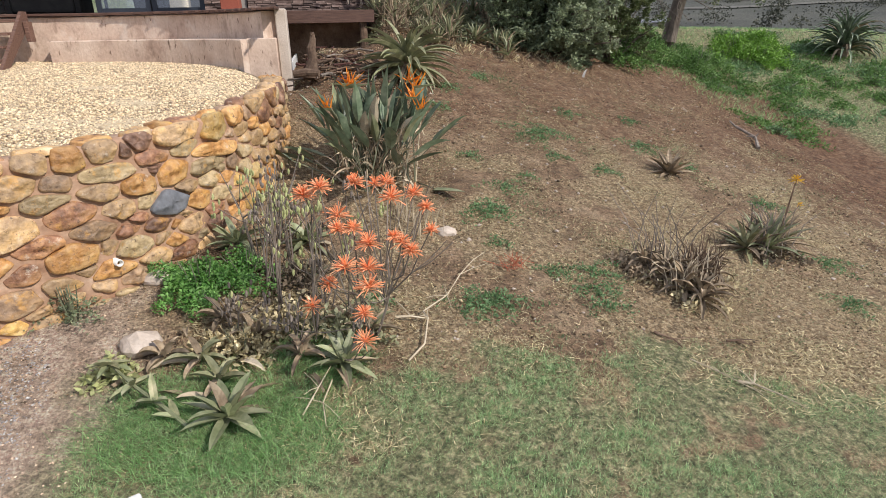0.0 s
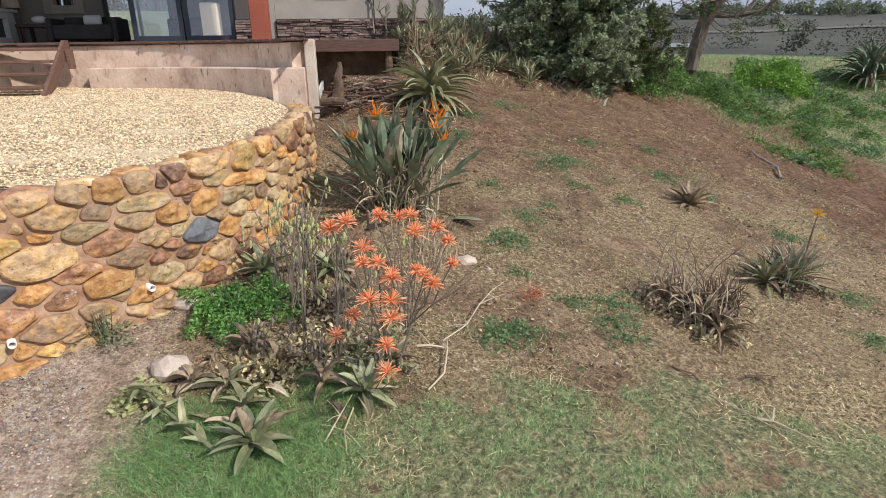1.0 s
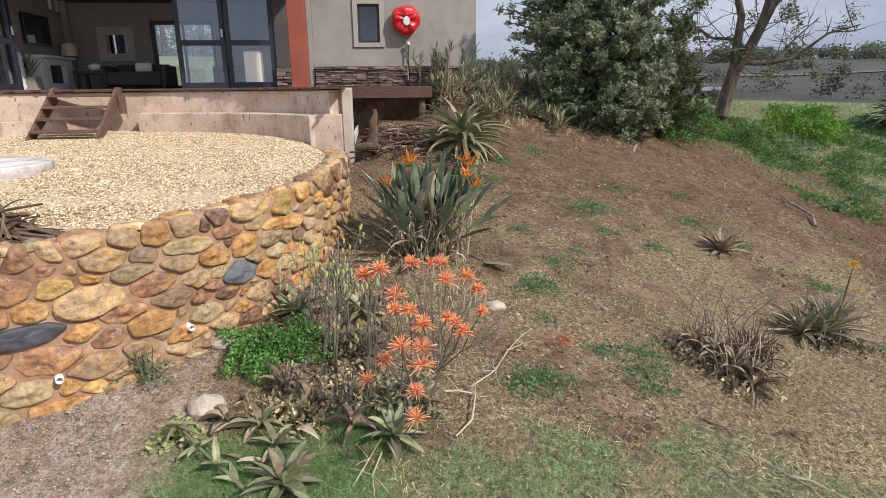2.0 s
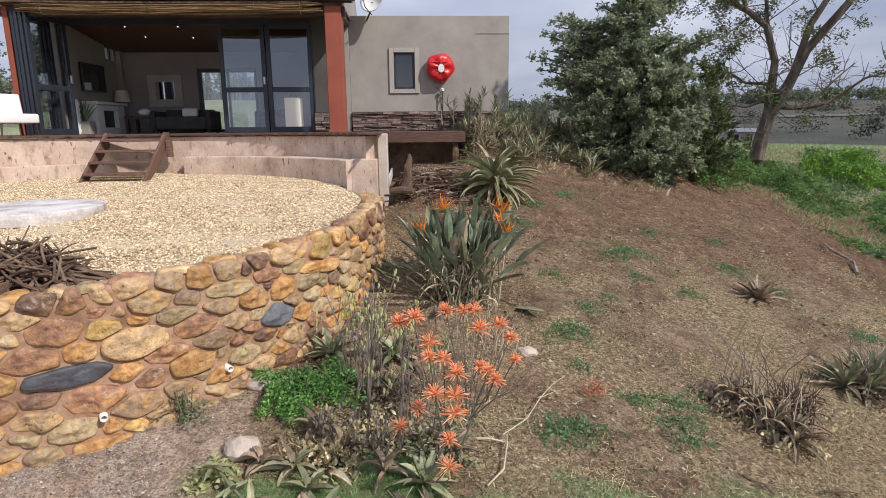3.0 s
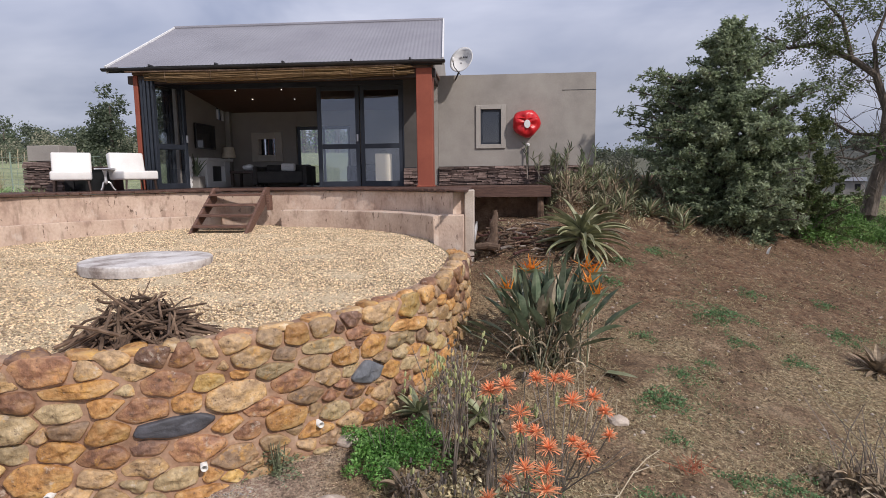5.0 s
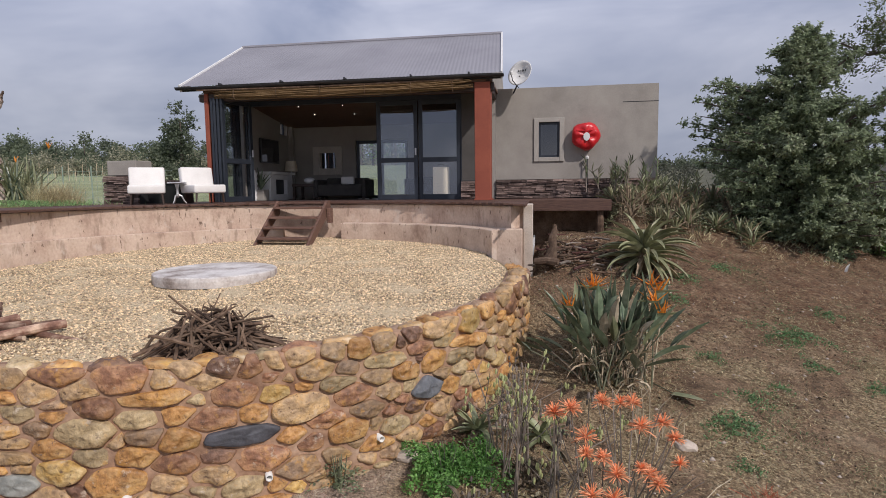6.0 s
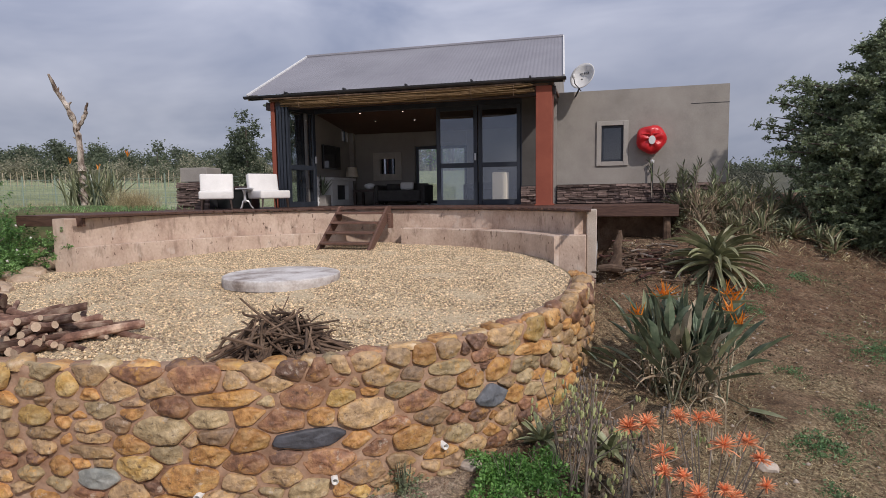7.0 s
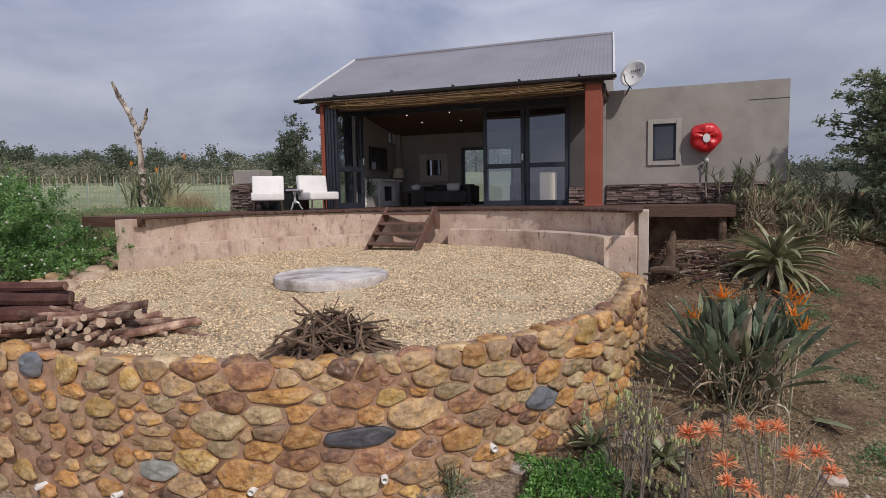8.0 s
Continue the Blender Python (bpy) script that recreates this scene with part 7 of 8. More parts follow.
# ---------------------------------------------------------------- strelitzia
def strelitzia(at, seed, n, height, flowers, label):
    rnd = random.Random(seed)
    ob = thing("strelitzia", at, label, "strelitzia")
    for i in range(n):
        a = rnd.uniform(0, 6.28)
        t = rnd.random()
        rise = 90 - 48 * t ** 1.35 + rnd.uniform(-4, 4) if i % 5 else rnd.uniform(18, 46)
        L = height * (rnd.uniform(0.72, 1.06) if i % 6 else rnd.uniform(0.6, 0.85))
        base = Vector((rnd.gauss(0, 0.17), rnd.gauss(0, 0.12), 0))
        d = Vector((math.cos(a) * math.cos(radians(rise)), math.sin(a) * math.cos(radians(rise)), math.sin(radians(rise))))
        k = base + d * L * 0.60
        petiole = part("leaf_stem", tube([base, base + d * L * 0.3 + Vector((0, 0, 0.015)), k], [0.009, 0.0075, 0.0055], 5), STRELSTEM if i % 3 else STRAW, ob)
        part("leaf", blade(rnd, k, a + rnd.uniform(-0.6, 0.6), rise - 1, rnd.uniform(-5, 30) if i % 6 else rnd.uniform(20, 60), L * rnd.uniform(0.36, 0.45), 0.094 * rnd.uniform(0.7, 1.2), 8, rnd.uniform(0.15, 0.8), 0.004, "oval", rnd.uniform(-1.6, 1.6)),
             STRELLEAF if rnd.random() > 0.14 else (STRAW if rnd.random() < 0.4 else ALOELEAF), petiole)
    for i in range(170):
        a = rnd.uniform(0, 6.28)
        part("dead_leaf", blade(rnd, (rnd.gauss(0, 0.15), rnd.gauss(-0.03, 0.13), rnd.uniform(0.03, 0.45)), a, rnd.uniform(20, 85), rnd.uniform(60, 190), rnd.uniform(0.22, 0.5), 0.022, 6, 0.6, 0.003, "lance", rnd.uniform(-2.5, 2.5)),
             STRAW if rnd.random() < 0.4 else DRYLEAF, ob)
    for fx, fy, fz in flowers:
        tip = Vector((fx, fy, fz)) - Vector(at)
        scape = part("flower_stem", tube([(rnd.gauss(0, 0.05), rnd.gauss(0, 0.05), 0), tip * 0.55 + Vector((0, 0, 0.06)), tip], [0.011, 0.010, 0.008], 6), STRELSTEM, ob)
        a = rnd.uniform(-0.3, 0.3) + (0 if rnd.random() < 0.75 else math.pi)
        part("beak", blade(rnd, tip, a, 4, -6, 0.22, 0.03, 5, 0.8, 0.016), ALOELEAF, scape, "pinkish green beak-like bract")
        for s in range(6):
            part("petal", blade(rnd, tip + Vector((0.012 * s * math.cos(a), 0.012 * s * math.sin(a), 0.008)), a + rnd.uniform(-0.9, 0.9) + (0 if s % 3 else math.pi), rnd.uniform(22, 84), rnd.uniform(-15, 10), rnd.uniform(0.11, 0.17), 0.021, 4, 0.45, 0.004),
                 AMBER, scape, "bright orange petal")
    return ob


strelitzia(put(0.86, -3.05), 8, 118, 1.12, ((0.71, -3.3, 0.0), (0.60, -3.3, -0.02), (1.26, -3.2, -0.05), (1.28, -3.22, -0.15), (1.29, -3.22, -0.27), (0.47, -3.2, -0.22), (1.21, -3.15, 0.0)),
           "strelitzia clump with dark leaves and orange bird-shaped flowers")
fl = thing("fallen_leaf", put(1.45, -3.18, 0.02), "single grey-green leaf lying on the soil", "leaf", turn=-38)
part("leaf", blade(random.Random(1), (0, 0, 0), 0.0, 4, 6, 0.34, 0.13, 8, 0.18, 0.004), ALOELEAF, fl)
part("leaf_stem", tube([(-0.5, 0.12, 0.02), (-0.2, 0.04, 0.04), (0, 0, 0.01)], [0.006, 0.006, 0.006], 5), STRELSTEM, fl)


# ---------------------------------------------------------------- sticks on the ground
def ground_stick(points, r, label, mat=STRAW, twigs=0, seed=0):
    rnd = random.Random(seed)
    o = Vector(put(*points[0][:2]))
    ob = thing("dry_stick", o, label, "stick")
    pts = [Vector((x, y, ground_z(x, y) + dz)) - o for x, y, dz in points]
    part("main_stem", tube(pts, [r * (1 - 0.6 * i / (len(pts) - 1)) for i in range(len(pts))], 6), mat, ob)
    for i in range(twigs):
        k = rnd.randrange(1, len(pts) - 1)
        q = pts[k] + Vector((rnd.gauss(0, 0.14), rnd.gauss(0, 0.14), rnd.uniform(0.0, 0.05)))
        part("twig", tube([pts[k], (pts[k] + q) / 2 + Vector((0, 0, 0.01)), q], [r * 0.5, r * 0.4, r * 0.25], 5), mat, ob)


ground_stick([(0.80, -5.62, 0.02), (0.93, -5.5, 0.05), (1.0, -5.24, 0.06), (0.98, -5.15, 0.05), (1.2, -4.95, 0.04), (1.36, -4.72, 0.07), (1.5, -4.56, 0.09), (1.64, -4.44, 0.10)], 0.0075, "long pale bleached branch lying on the soil", STRAW, 7, 3)
ground_stick([(0.78, -5.18, 0.03), (0.88, -5.2, 0.05), (1.0, -5.22, 0.04)], 0.011, "pale curl of dead bark", STRAW, 1, 4)
ground_stick([(2.81, -5.73, 0.02), (2.95, -5.9, 0.03), (3.05, -6.03, 0.03), (3.18, -6.11, 0.02)], 0.0045, "thin dry stalk lying in the grass", STRAW, 5, 5)
ground_stick([(2.70, -5.42, 0.02), (2.80, -5.54, 0.04), (2.82, -5.62, 0.03)], 0.010, "small dark twig in the grass", TWIG, 2, 6)
ground_stick([(3.23, -5.56, 0.03), (3.32, -5.58, 0.05), (3.41, -5.62, 0.03)], 0.011, "dark curled dead leaf stalk", TWIG, 1, 7)
ground_stick([(3.02, -5.99, 0.03), (3.10, -6.04, 0.05), (3.20, -6.10, 0.03)], 0.011, "curl of pale dry bark in the grass", STRAW, 4, 17)
ground_stick([(7.1, -0.9, 0.03), (7.3, -0.55, 0.08), (7.15, -0.2, 0.1), (7.35, 0.2, 0.05)], 0.03, "bare twisted root on the bank", STALK, 3, 8)
ground_stick([(0.12, -6.02, 0.02), (0.22, -5.9, 0.10), (0.30, -5.8, 0.16)], 0.006, "bent dry twig beside the aloe", STRAW, 2, 9)
ground_stick([(0.30, -5.75, 0.02), (0.24, -5.98, 0.06), (0.25, -6.12, 0.02)], 0.006, "forked dry twig in the grass", STRAW, 2, 10)


# ---------------------------------------------------------------- herbs, weeds and grass
def leafy_patch(name, at, rx, ry, h, n, size, mat, seed, label, category, group="", droop=-0.2):
    rng = np.random.default_rng(seed)
    ob = thing(name, at, label, category, group)
    a, r = rng.uniform(0, 6.28, n), np.sqrt(rng.uniform(0, 1, n))
    lob = 0.85 + 0.35 * np.sin(a * 3 + seed) + 0.25 * np.sin(a * 5 + seed * 2) + 0.2 * np.sin(a * 9 + seed * 3)
    x, y = rx * r * lob * np.cos(a), ry * r * lob * np.sin(a)
    top = h * (1 - 0.65 * r ** 2) * (0.75 + 0.25 * np.sin(x * 17 + seed) * np.sin(y * 15))
    z0 = np.array([ground_z(at[0] + u, at[1] + v) - at[2] for u, v in zip(x, y)])
    z = z0 + top * rng.uniform(0.15, 1.0, n) ** 0.6
    V, q = leaf_cloud(name, np.column_stack([x, y, z]), size, rng, 0.4, 0.5, droop)
    part("foliage", fast_mesh("foliage", V, q, mat), mat, ob)
    if h > 0.15:
        for k in range(9):
            b, rr_ = rng.uniform(0, 6.28), rng.uniform(0.1, 0.8)
            px, py = rx * rr_ * math.cos(b), ry * rr_ * math.sin(b)
            part("stem", tube([(px * 0.3, py * 0.3, 0.0), (px * 0.7, py * 0.7, h * 0.5), (px, py, h * (1 - 0.5 * rr_ ** 2))], [0.007, 0.005, 0.003], 5), STRELSTEM, ob)
    return ob


leafy_patch("herb_bush", put(-0.58, -4.80), 0.36, 0.27, 0.30, 5200, 0.030, HERBLEAF, 1, "low dense bright green herb bush below the wall", "bush")
leafy_patch("herb_bush", put(-0.30, -4.62), 0.24, 0.20, 0.26, 1500, 0.030, HERBLEAF, 2, "low dense bright green herb bush below the wall", "bush")
leafy_patch("yellow_sprout", put(-0.98, -5.58), 0.16, 0.14, 0.12, 350, 0.05, PODS, 3, "yellow-green seeding sprouts by the path", "weeds")
leafy_patch("grey_herb", put(-1.35, -5.05), 0.20, 0.14, 0.28, 420, 0.028, BUSHLEAF, 4, "thin grey weed growing at the foot of the wall", "weeds")
WEEDS = [(3.12, -1.53, 0.34), (3.35, -1.40, 0.22), (1.91, -3.60, 0.24), (1.98, -3.48, 0.18), (2.26, -3.04, 0.20), (1.40, -5.06, 0.20), (1.62, -5.02, 0.22), (1.52, -4.95, 0.16), (2.48, -4.85, 0.18),
         (2.52, -5.08, 0.16), (2.62, -4.62, 0.22), (2.22, -4.58, 0.13), (4.70, -1.54, 0.26), (3.96, -0.65, 0.18), (3.20, -2.15, 0.14), (3.72, -2.45, 0.16), (2.62, -2.75, 0.10), (5.10, -2.05, 0.15),
         (5.3, -4.35, 0.22), (4.9, -5.05, 0.18), (0.62, -4.95, 0.14), (1.85, -4.15, 0.12), (2.05, -2.3, 0.12), (1.95, -0.9, 0.18), (2.25, -0.2, 0.22), (2.9, 0.4, 0.2), (5.0, -0.6, 0.15), (5.6, -3.0, 0.2)]
for i, (x, y, r) in enumerate(WEEDS):
    leafy_patch("weed", put(x, y), r * 1.35, r * 1.0, 0.05, int(420 * (r / 0.2) ** 1.5), 0.027, WEEDLEAF, 20 + i, "low creeping green weed on the bare soil", "weeds", "weeds on the bank")
for i in range(110):
    x, y = rr.uniform(6.4, 13.5), rr.uniform(-0.3, 5.5)
    if bank_of(x, y) + 0.35 * noise.noise((x, y, 2.0)) < 0.05:
        continue
    s = rr.uniform(0.2, 0.6)
    leafy_patch("bank_plant", put(x, y), s, s * 0.8, rr.uniform(0.06, 0.20), int(520 * s / 0.5), 0.055, BANKLEAF if i % 3 else WEEDLEAF, 60 + i, "spreading green ground plants on the grassy bank", "weeds", "plants on the bank")
for i, (x, y, s, h) in enumerate(((6.35, 2.5, 0.55, 0.8), (7.1, 3.2, 0.6, 0.75), (7.7, 3.6, 0.6, 0.6), (9.0, 3.6, 0.7, 0.5), (8.6, 3.3, 0.6, 0.45))):
    leafy_patch("green_shrub", put(x, y), s, s, h, 3600, 0.055, BANKLEAF, 120 + i, "soft green shrub beside the thorn tree", "bush", "shrubs by the tree")
for i, (x, y, s, h) in enumerate(((10.3, 4.3, 0.7, 0.65), (11.1, 4.5, 0.7, 0.7), (10.8, 3.9, 0.55, 0.5))):
    leafy_patch("lime_shrub", put(x, y), s, s, h * 0.8, 3400, 0.06, SHRUBLEAF, 130 + i, "bright lime-green shrub on the crest of the bank", "bush", "lime shrubs")


for i, (x, y, s, h) in enumerate(((2.6, 3.1, 0.45, 0.32), (3.2, 2.7, 0.5, 0.28), (2.0, 2.85, 0.4, 0.24), (2.4, 2.2, 0.45, 0.26), (3.3, 2.1, 0.45, 0.3), (1.75, 2.3, 0.35, 0.24))):
    leafy_patch("garden_shrub", put(x, y), s, s, h, 1300, 0.06, SOAPLEAF if i % 2 else SOAPGREEN, 150 + i, "olive-green shrub in the planting by the annex", "bush", "shrubs by the annex")
for i, (x, y, s) in enumerate(((3.38, -4.85, 0.40), (3.12, -4.55, 0.3), (4.7, -4.15, 0.34), (0.05, -5.22, 0.34), (0.42, -5.30, 0.34), (-0.25, -5.42, 0.28), (0.1, -4.7, 0.3))):
    leafy_patch("dry_litter", put(x, y), s, s * 0.75, 0.13 if i < 3 else 0.20, 900 if i < 3 else 620, 0.05, DRYBLADE if i in (0, 3, 5) else (SOAPLEAF if i == 4 else DRYLEAF), 170 + i, "dry leaf litter heaped round the aloes", "litter", "dry litter")


def scatter(rng, n, x0, x1, y0, y1, dens):
    x, y = rng.uniform(x0, x1, n), rng.uniform(y0, y1, n)
    k = np.array([rng.random() < dens(a, b) for a, b in zip(x, y)])
    return np.column_stack([x[k], y[k]])


def lawn_edge(x, y):
    n1, n2 = noise.noise((x * 0.9, y * 0.9, 7.0)), noise.noise((x * 2.6, y * 2.6, 11.0))
    return -5.55 + 0.25 * n1 + 0.25 * n2 - 0.22 * max(0, x - 2.2)


def lawn_green(x, y):
    d = lawn_edge(x, y) - y
    g = smooth(-0.15, 0.2, d) * smooth(-1.3, -0.9, x + 0.15 * noise.noise((x * 3, y * 3, 5.0))) * smooth(-9.4, -7.6, y) * (0.30 + 0.70 * smooth(-0.2, 0.12, noise.noise((x * 1.7, y * 1.7, 30.0)) + 0.4 * noise.noise((x * 5, y * 5, 31.0))))
    return g * (0.25 + 0.75 * smooth(-0.25, 0.2, noise.noise((x * 13, y * 13, 2.0))))


def lawn_dry(x, y):
    d = lawn_edge(x, y) - y
    g = smooth(-0.4, 0.1, d) * (0.15 + 0.6 * smooth(0.1, -0.25, noise.noise((x * 1.7, y * 1.7, 30.0)))) 
    g *= smooth(-1.3, -0.9, x)
    return smooth(-9.4, -7.6, y) * smooth(8.5, 6.5, x) * (0.3 + 0.7 * smooth(0.3, -2.5, y)) * max(g, 0.5 * smooth(-0.3, 0.3, noise.noise((x * 1.1, y * 1.1, 17.0))) + 0.08, 0.75 * smooth(1.15, 0.6, math.hypot((x - 4.3) / 1.3, (y + 5.3) / 0.75)))


rng_g = np.random.default_rng(4)
tagged(new("lawn_grass", grass_mesh("lawn_grass", scatter(rng_g, 760000, -1.3, 6.5, -9.2, -5.2, lawn_green), ground_z, 0.034, 0.0019, rng_g, LAWNBLADE, 1.2, True)), "short patchy green lawn grass", "grass", kind="stuff")
tagged(new("dry_grass", grass_mesh("dry_grass", scatter(rng_g, 620000, -1.3, 8.5, -9.2, 1.6, lawn_dry), ground_z, 0.030, 0.0019, rng_g, DRYBLADE, 2.2, True)), "dry straw-coloured grass among the green", "grass", kind="stuff")


def straw_litter(n, seed):
    """Flat bits of dry stalk and leaf, strewn over the bank."""
    rng = np.random.default_rng(seed)
    xy = scatter(rng, n, -0.6, 8.2, -6.3, 1.8, lambda x, y: (0.15 + 0.85 * smooth(-0.1, 0.35, noise.noise((x * 1.1, y * 1.1, 17.0)) + 0.3 * noise.noise((x * 3, y * 3, 5.0)))) * smooth(2.5, -1.5, y) if off_terrace(x, y) else 0)
    z = np.array([ground_z(a, b) for a, b in xy]) + 0.010
    m = len(xy)
    th, L, w = rng.uniform(0, 6.28, m), rng.uniform(0.02, 0.085, m), rng.uniform(0.0015, 0.004, m)
    c = np.column_stack([xy, z])
    d = np.column_stack([np.cos(th), np.sin(th), rng.normal(0, 0.18, m)]) * (L / 2)[:, None]
    e = np.column_stack([-np.sin(th), np.cos(th), np.zeros(m)]) * w[:, None]
    V = np.stack([c - d - e, c - d + e, c + d + e * 0.6, c + d - e * 0.6], axis=1)
    return tagged(new("straw_litter", fast_mesh("straw_litter", V.reshape(-1, 3), m, DRYBLADE)), "bits of dry straw strewn over the soil", "straw", kind="stuff")


straw_litter(80000, 6)
fuzz = lambda x, y: (0.06 + 0.8 * smooth(0.05, 0.4, noise.noise((x * 1.4, y * 1.4, 44.0)) + 0.3 * noise.noise((x * 4, y * 4, 45.0)))) * smooth(8.5, 7.0, x) * smooth(-6.2, -5.4, y) * smooth(1.8, 0.2, y) if off_terrace(x, y) else 0.0
tagged(new("tiny_weeds", grass_mesh("tiny_weeds", scatter(rng_g, 110000, -0.8, 8.5, -6.2, 1.8, fuzz), ground_z, 0.022, 0.0032, rng_g, WEEDLEAF, 1.4)), "thin scatter of tiny green weeds on the soil", "weeds", kind="stuff")
tall_spots = lambda x, y: smooth(0.75, 0.25, math.hypot((x + 0.35) / 1.15, (y + 6.0) / 0.75)) + 0.9 * smooth(0.8, 0.4, math.hypot((x - 0.25) / 0.5, (y + 5.5) / 0.45))
tagged(new("long_grass", grass_mesh("long_grass", scatter(rng_g, 150000, -1.6, 2.4, -7.0, -4.9, tall_spots), ground_z, 0.078, 0.0022, rng_g, TALLBLADE, 1.6, True)), "long green grass tufts round the aloes", "grass", kind="stuff")
bank_spots = lambda x, y: 0.5 * smooth(-0.3, 0.8, bank_of(x, y) + 0.7 * noise.noise((x * 0.9, y * 0.9, 7.0)))
tagged(new("bank_grass", grass_mesh("bank_grass", scatter(rng_g, 60000, 5.0, 16.0, -2.5, 9.0, bank_spots), ground_z, 0.085, 0.005, rng_g, TALLBLADE, 1.0)), "green grass over the crest of the bank", "grass", kind="stuff")
tagged(new("bank_dry_grass", grass_mesh("bank_dry_grass", scatter(rng_g, 50000, 5.0, 16.0, -2.5, 9.0, bank_spots), ground_z, 0.055, 0.004, rng_g, DRYBLADE, 1.2)), "dry grass mixed into the green bank", "grass", kind="stuff")
tagged(new("deck_side_grass", grass_mesh("deck_side_grass", scatter(rng_g, 6000, 1.4, 5.0, 1.2, 3.6, lambda x, y: 0.5 if noise.noise((x * 2, y * 2, 3)) > 0 else 0.1), ground_z, 0.10, 0.004, rng_g, DRYBLADE, 1.0)), "dry grass beside the deck", "grass", kind="stuff")


# ---------------------------------------------------------------- plants beside the annex
def stem_plant(at, n, h, seed, label, mat, group):
    """Upright succulent stems with leaves along their upper half."""
    rnd = random.Random(seed)
    ob = thing("stem_succulent", at, label, "plant", group)
    for i in range(n):
        b = Vector((rnd.gauss(0, 0.22), rnd.gauss(0, 0.15), 0))
        t = b + Vector((rnd.gauss(0, 0.12), rnd.gauss(0, 0.1), h * rnd.uniform(0.6, 1.05)))
        part("stem", tube([b, (b + t) / 2, t], [0.014, 0.012, 0.008], 5), STALK, ob)
        leaves = []
        for k in range(9):
            s = 0.45 + 0.55 * k / 8
            leaves.append(blade(rnd, b + (t - b) * s, rnd.uniform(0, 6.28), rnd.uniform(35, 75), 10, rnd.uniform(0.10, 0.20), 0.028, 3, 0.4, 0.008))
        tagged(part("foliage", join(*leaves), mat, ob), kind="stuff")
    return ob


stem_plant(put(1.55, 3.2), 13, 0.70, 1, "tall grey-stemmed succulent bush against the annex", ALOELEAF, "succulents by the annex")
stem_plant(put(1.85, 3.1), 12, 0.66, 2, "tall grey-stemmed succulent bush against the annex", BUSHLEAF, "succulents by the annex")
stem_plant(put(2.35, 3.05), 7, 0.40, 3, "grey-stemmed succulent against the annex", SOAPGREEN, "succulents by the annex")
stem_plant(put(2.75, 2.9), 9, 0.55, 4, "upright green succulent by the annex corner", SOAPGREEN, "succulents by the annex")
for i, (x, y, s, m) in enumerate(((1.5, 3.25, 0.4, SOAPGREEN), (1.55, 2.75, 0.5, SOAPLEAF), (2.0, 2.5, 0.55, SOAPLEAF), (2.5, 2.5, 0.6, SOAPGREEN), (3.05, 2.7, 0.7, SOAPGREEN), (3.45, 3.1, 0.7, ALOELEAF),
                                  (2.7, 1.9, 0.55, SOAPGREEN), (2.2, 1.7, 0.45, SOAPLEAF), (1.75, 1.75, 0.4, DRYLEAF), (3.2, 1.9, 0.5, ALOELEAF))):
    rosette("garden_aloe", put(x, y), "aloe of the dense planting between deck and annex", "aloe", 22, s * 0.72, 0.055, 140 + i, m, (82, 0), 35, 0.1, 0.25, 0.35, 0.015, "aloes by the annex", 5)
rp = random.Random(52)
for i in range(30):
    x, y = rp.uniform(1.55, 3.7), rp.uniform(1.25, 3.25)
    if x < 2.0 and y < 1.9:
        continue
    rosette("garden_aloe", put(x, y, 0.02), "small olive-brown aloe in the crowded planting by the annex", "aloe", 16, rp.uniform(0.22, 0.42), 0.045, 240 + i,
            rp.choice((SOAPLEAF, SOAPLEAF, DRYLEAF, SOAPGREEN, ALOELEAF)), (86, 5), rp.uniform(20, 60), 0.08 + rp.uniform(0, 0.18), 0.35, 0.4, 0.01, "aloes by the annex", 4)
for i, (x, y) in enumerate(((2.05, 1.9), (2.35, 1.6), (1.9, 2.2), (2.7, 1.5), (2.45, 2.2), (1.7, 1.5))):
    dry_tuft(put(x, y), 16, 0.55, 30 + i, "rust-brown dead flower spikes behind the deck", DRYLEAF, "dead flower spikes")


# ---------------------------------------------------------------- trees and bushes
def crown(parent, origin, clumps, n, size, mat, seed, name="crown", slim=0.42, droop=0.3, right=Vector((1, 0, 0)), deep=Vector((0, 1, 0)), tight=0.17):
    """Leaves on the shells of many uneven clumps: (u, v, depth, radius)."""
    rng = np.random.default_rng(seed)
    tot = sum(c[3] ** 2 for c in clumps)
    out = []
    for u, v, w, r in clumps:
        m = int(n * r * r / tot)
        c = np.array(right * u + deep * w + Vector((0, 0, v)))
        # twigs: leaves gather in tufts inside the clump
        t = max(9, int(34 * r * r * 4))
        d = rng.normal(size=(t, 3))
        d /= np.linalg.norm(d, axis=1)[:, None]
        tuft = d * (r * rng.uniform(0.45, 1.12, t) ** 0.7)[:, None]
        k = rng.integers(0, t, m)
        along = rng.uniform(0.45, 1.3, m)[:, None]
        lift = np.zeros((m, 3))
        lift[:, 2] = 0.22 * r * (along[:, 0] - 0.45) ** 2
        spread = rng.normal(size=(m, 3)) * r * tight * 0.55 * (1.35 - along)
        out.append(c + tuft[k] * along + lift + spread)
    V, q = leaf_cloud(name, np.vstack(out), size, rng, 0.4, slim, droop)
    return part(name, fast_mesh(name, V, q, mat), mat, parent)


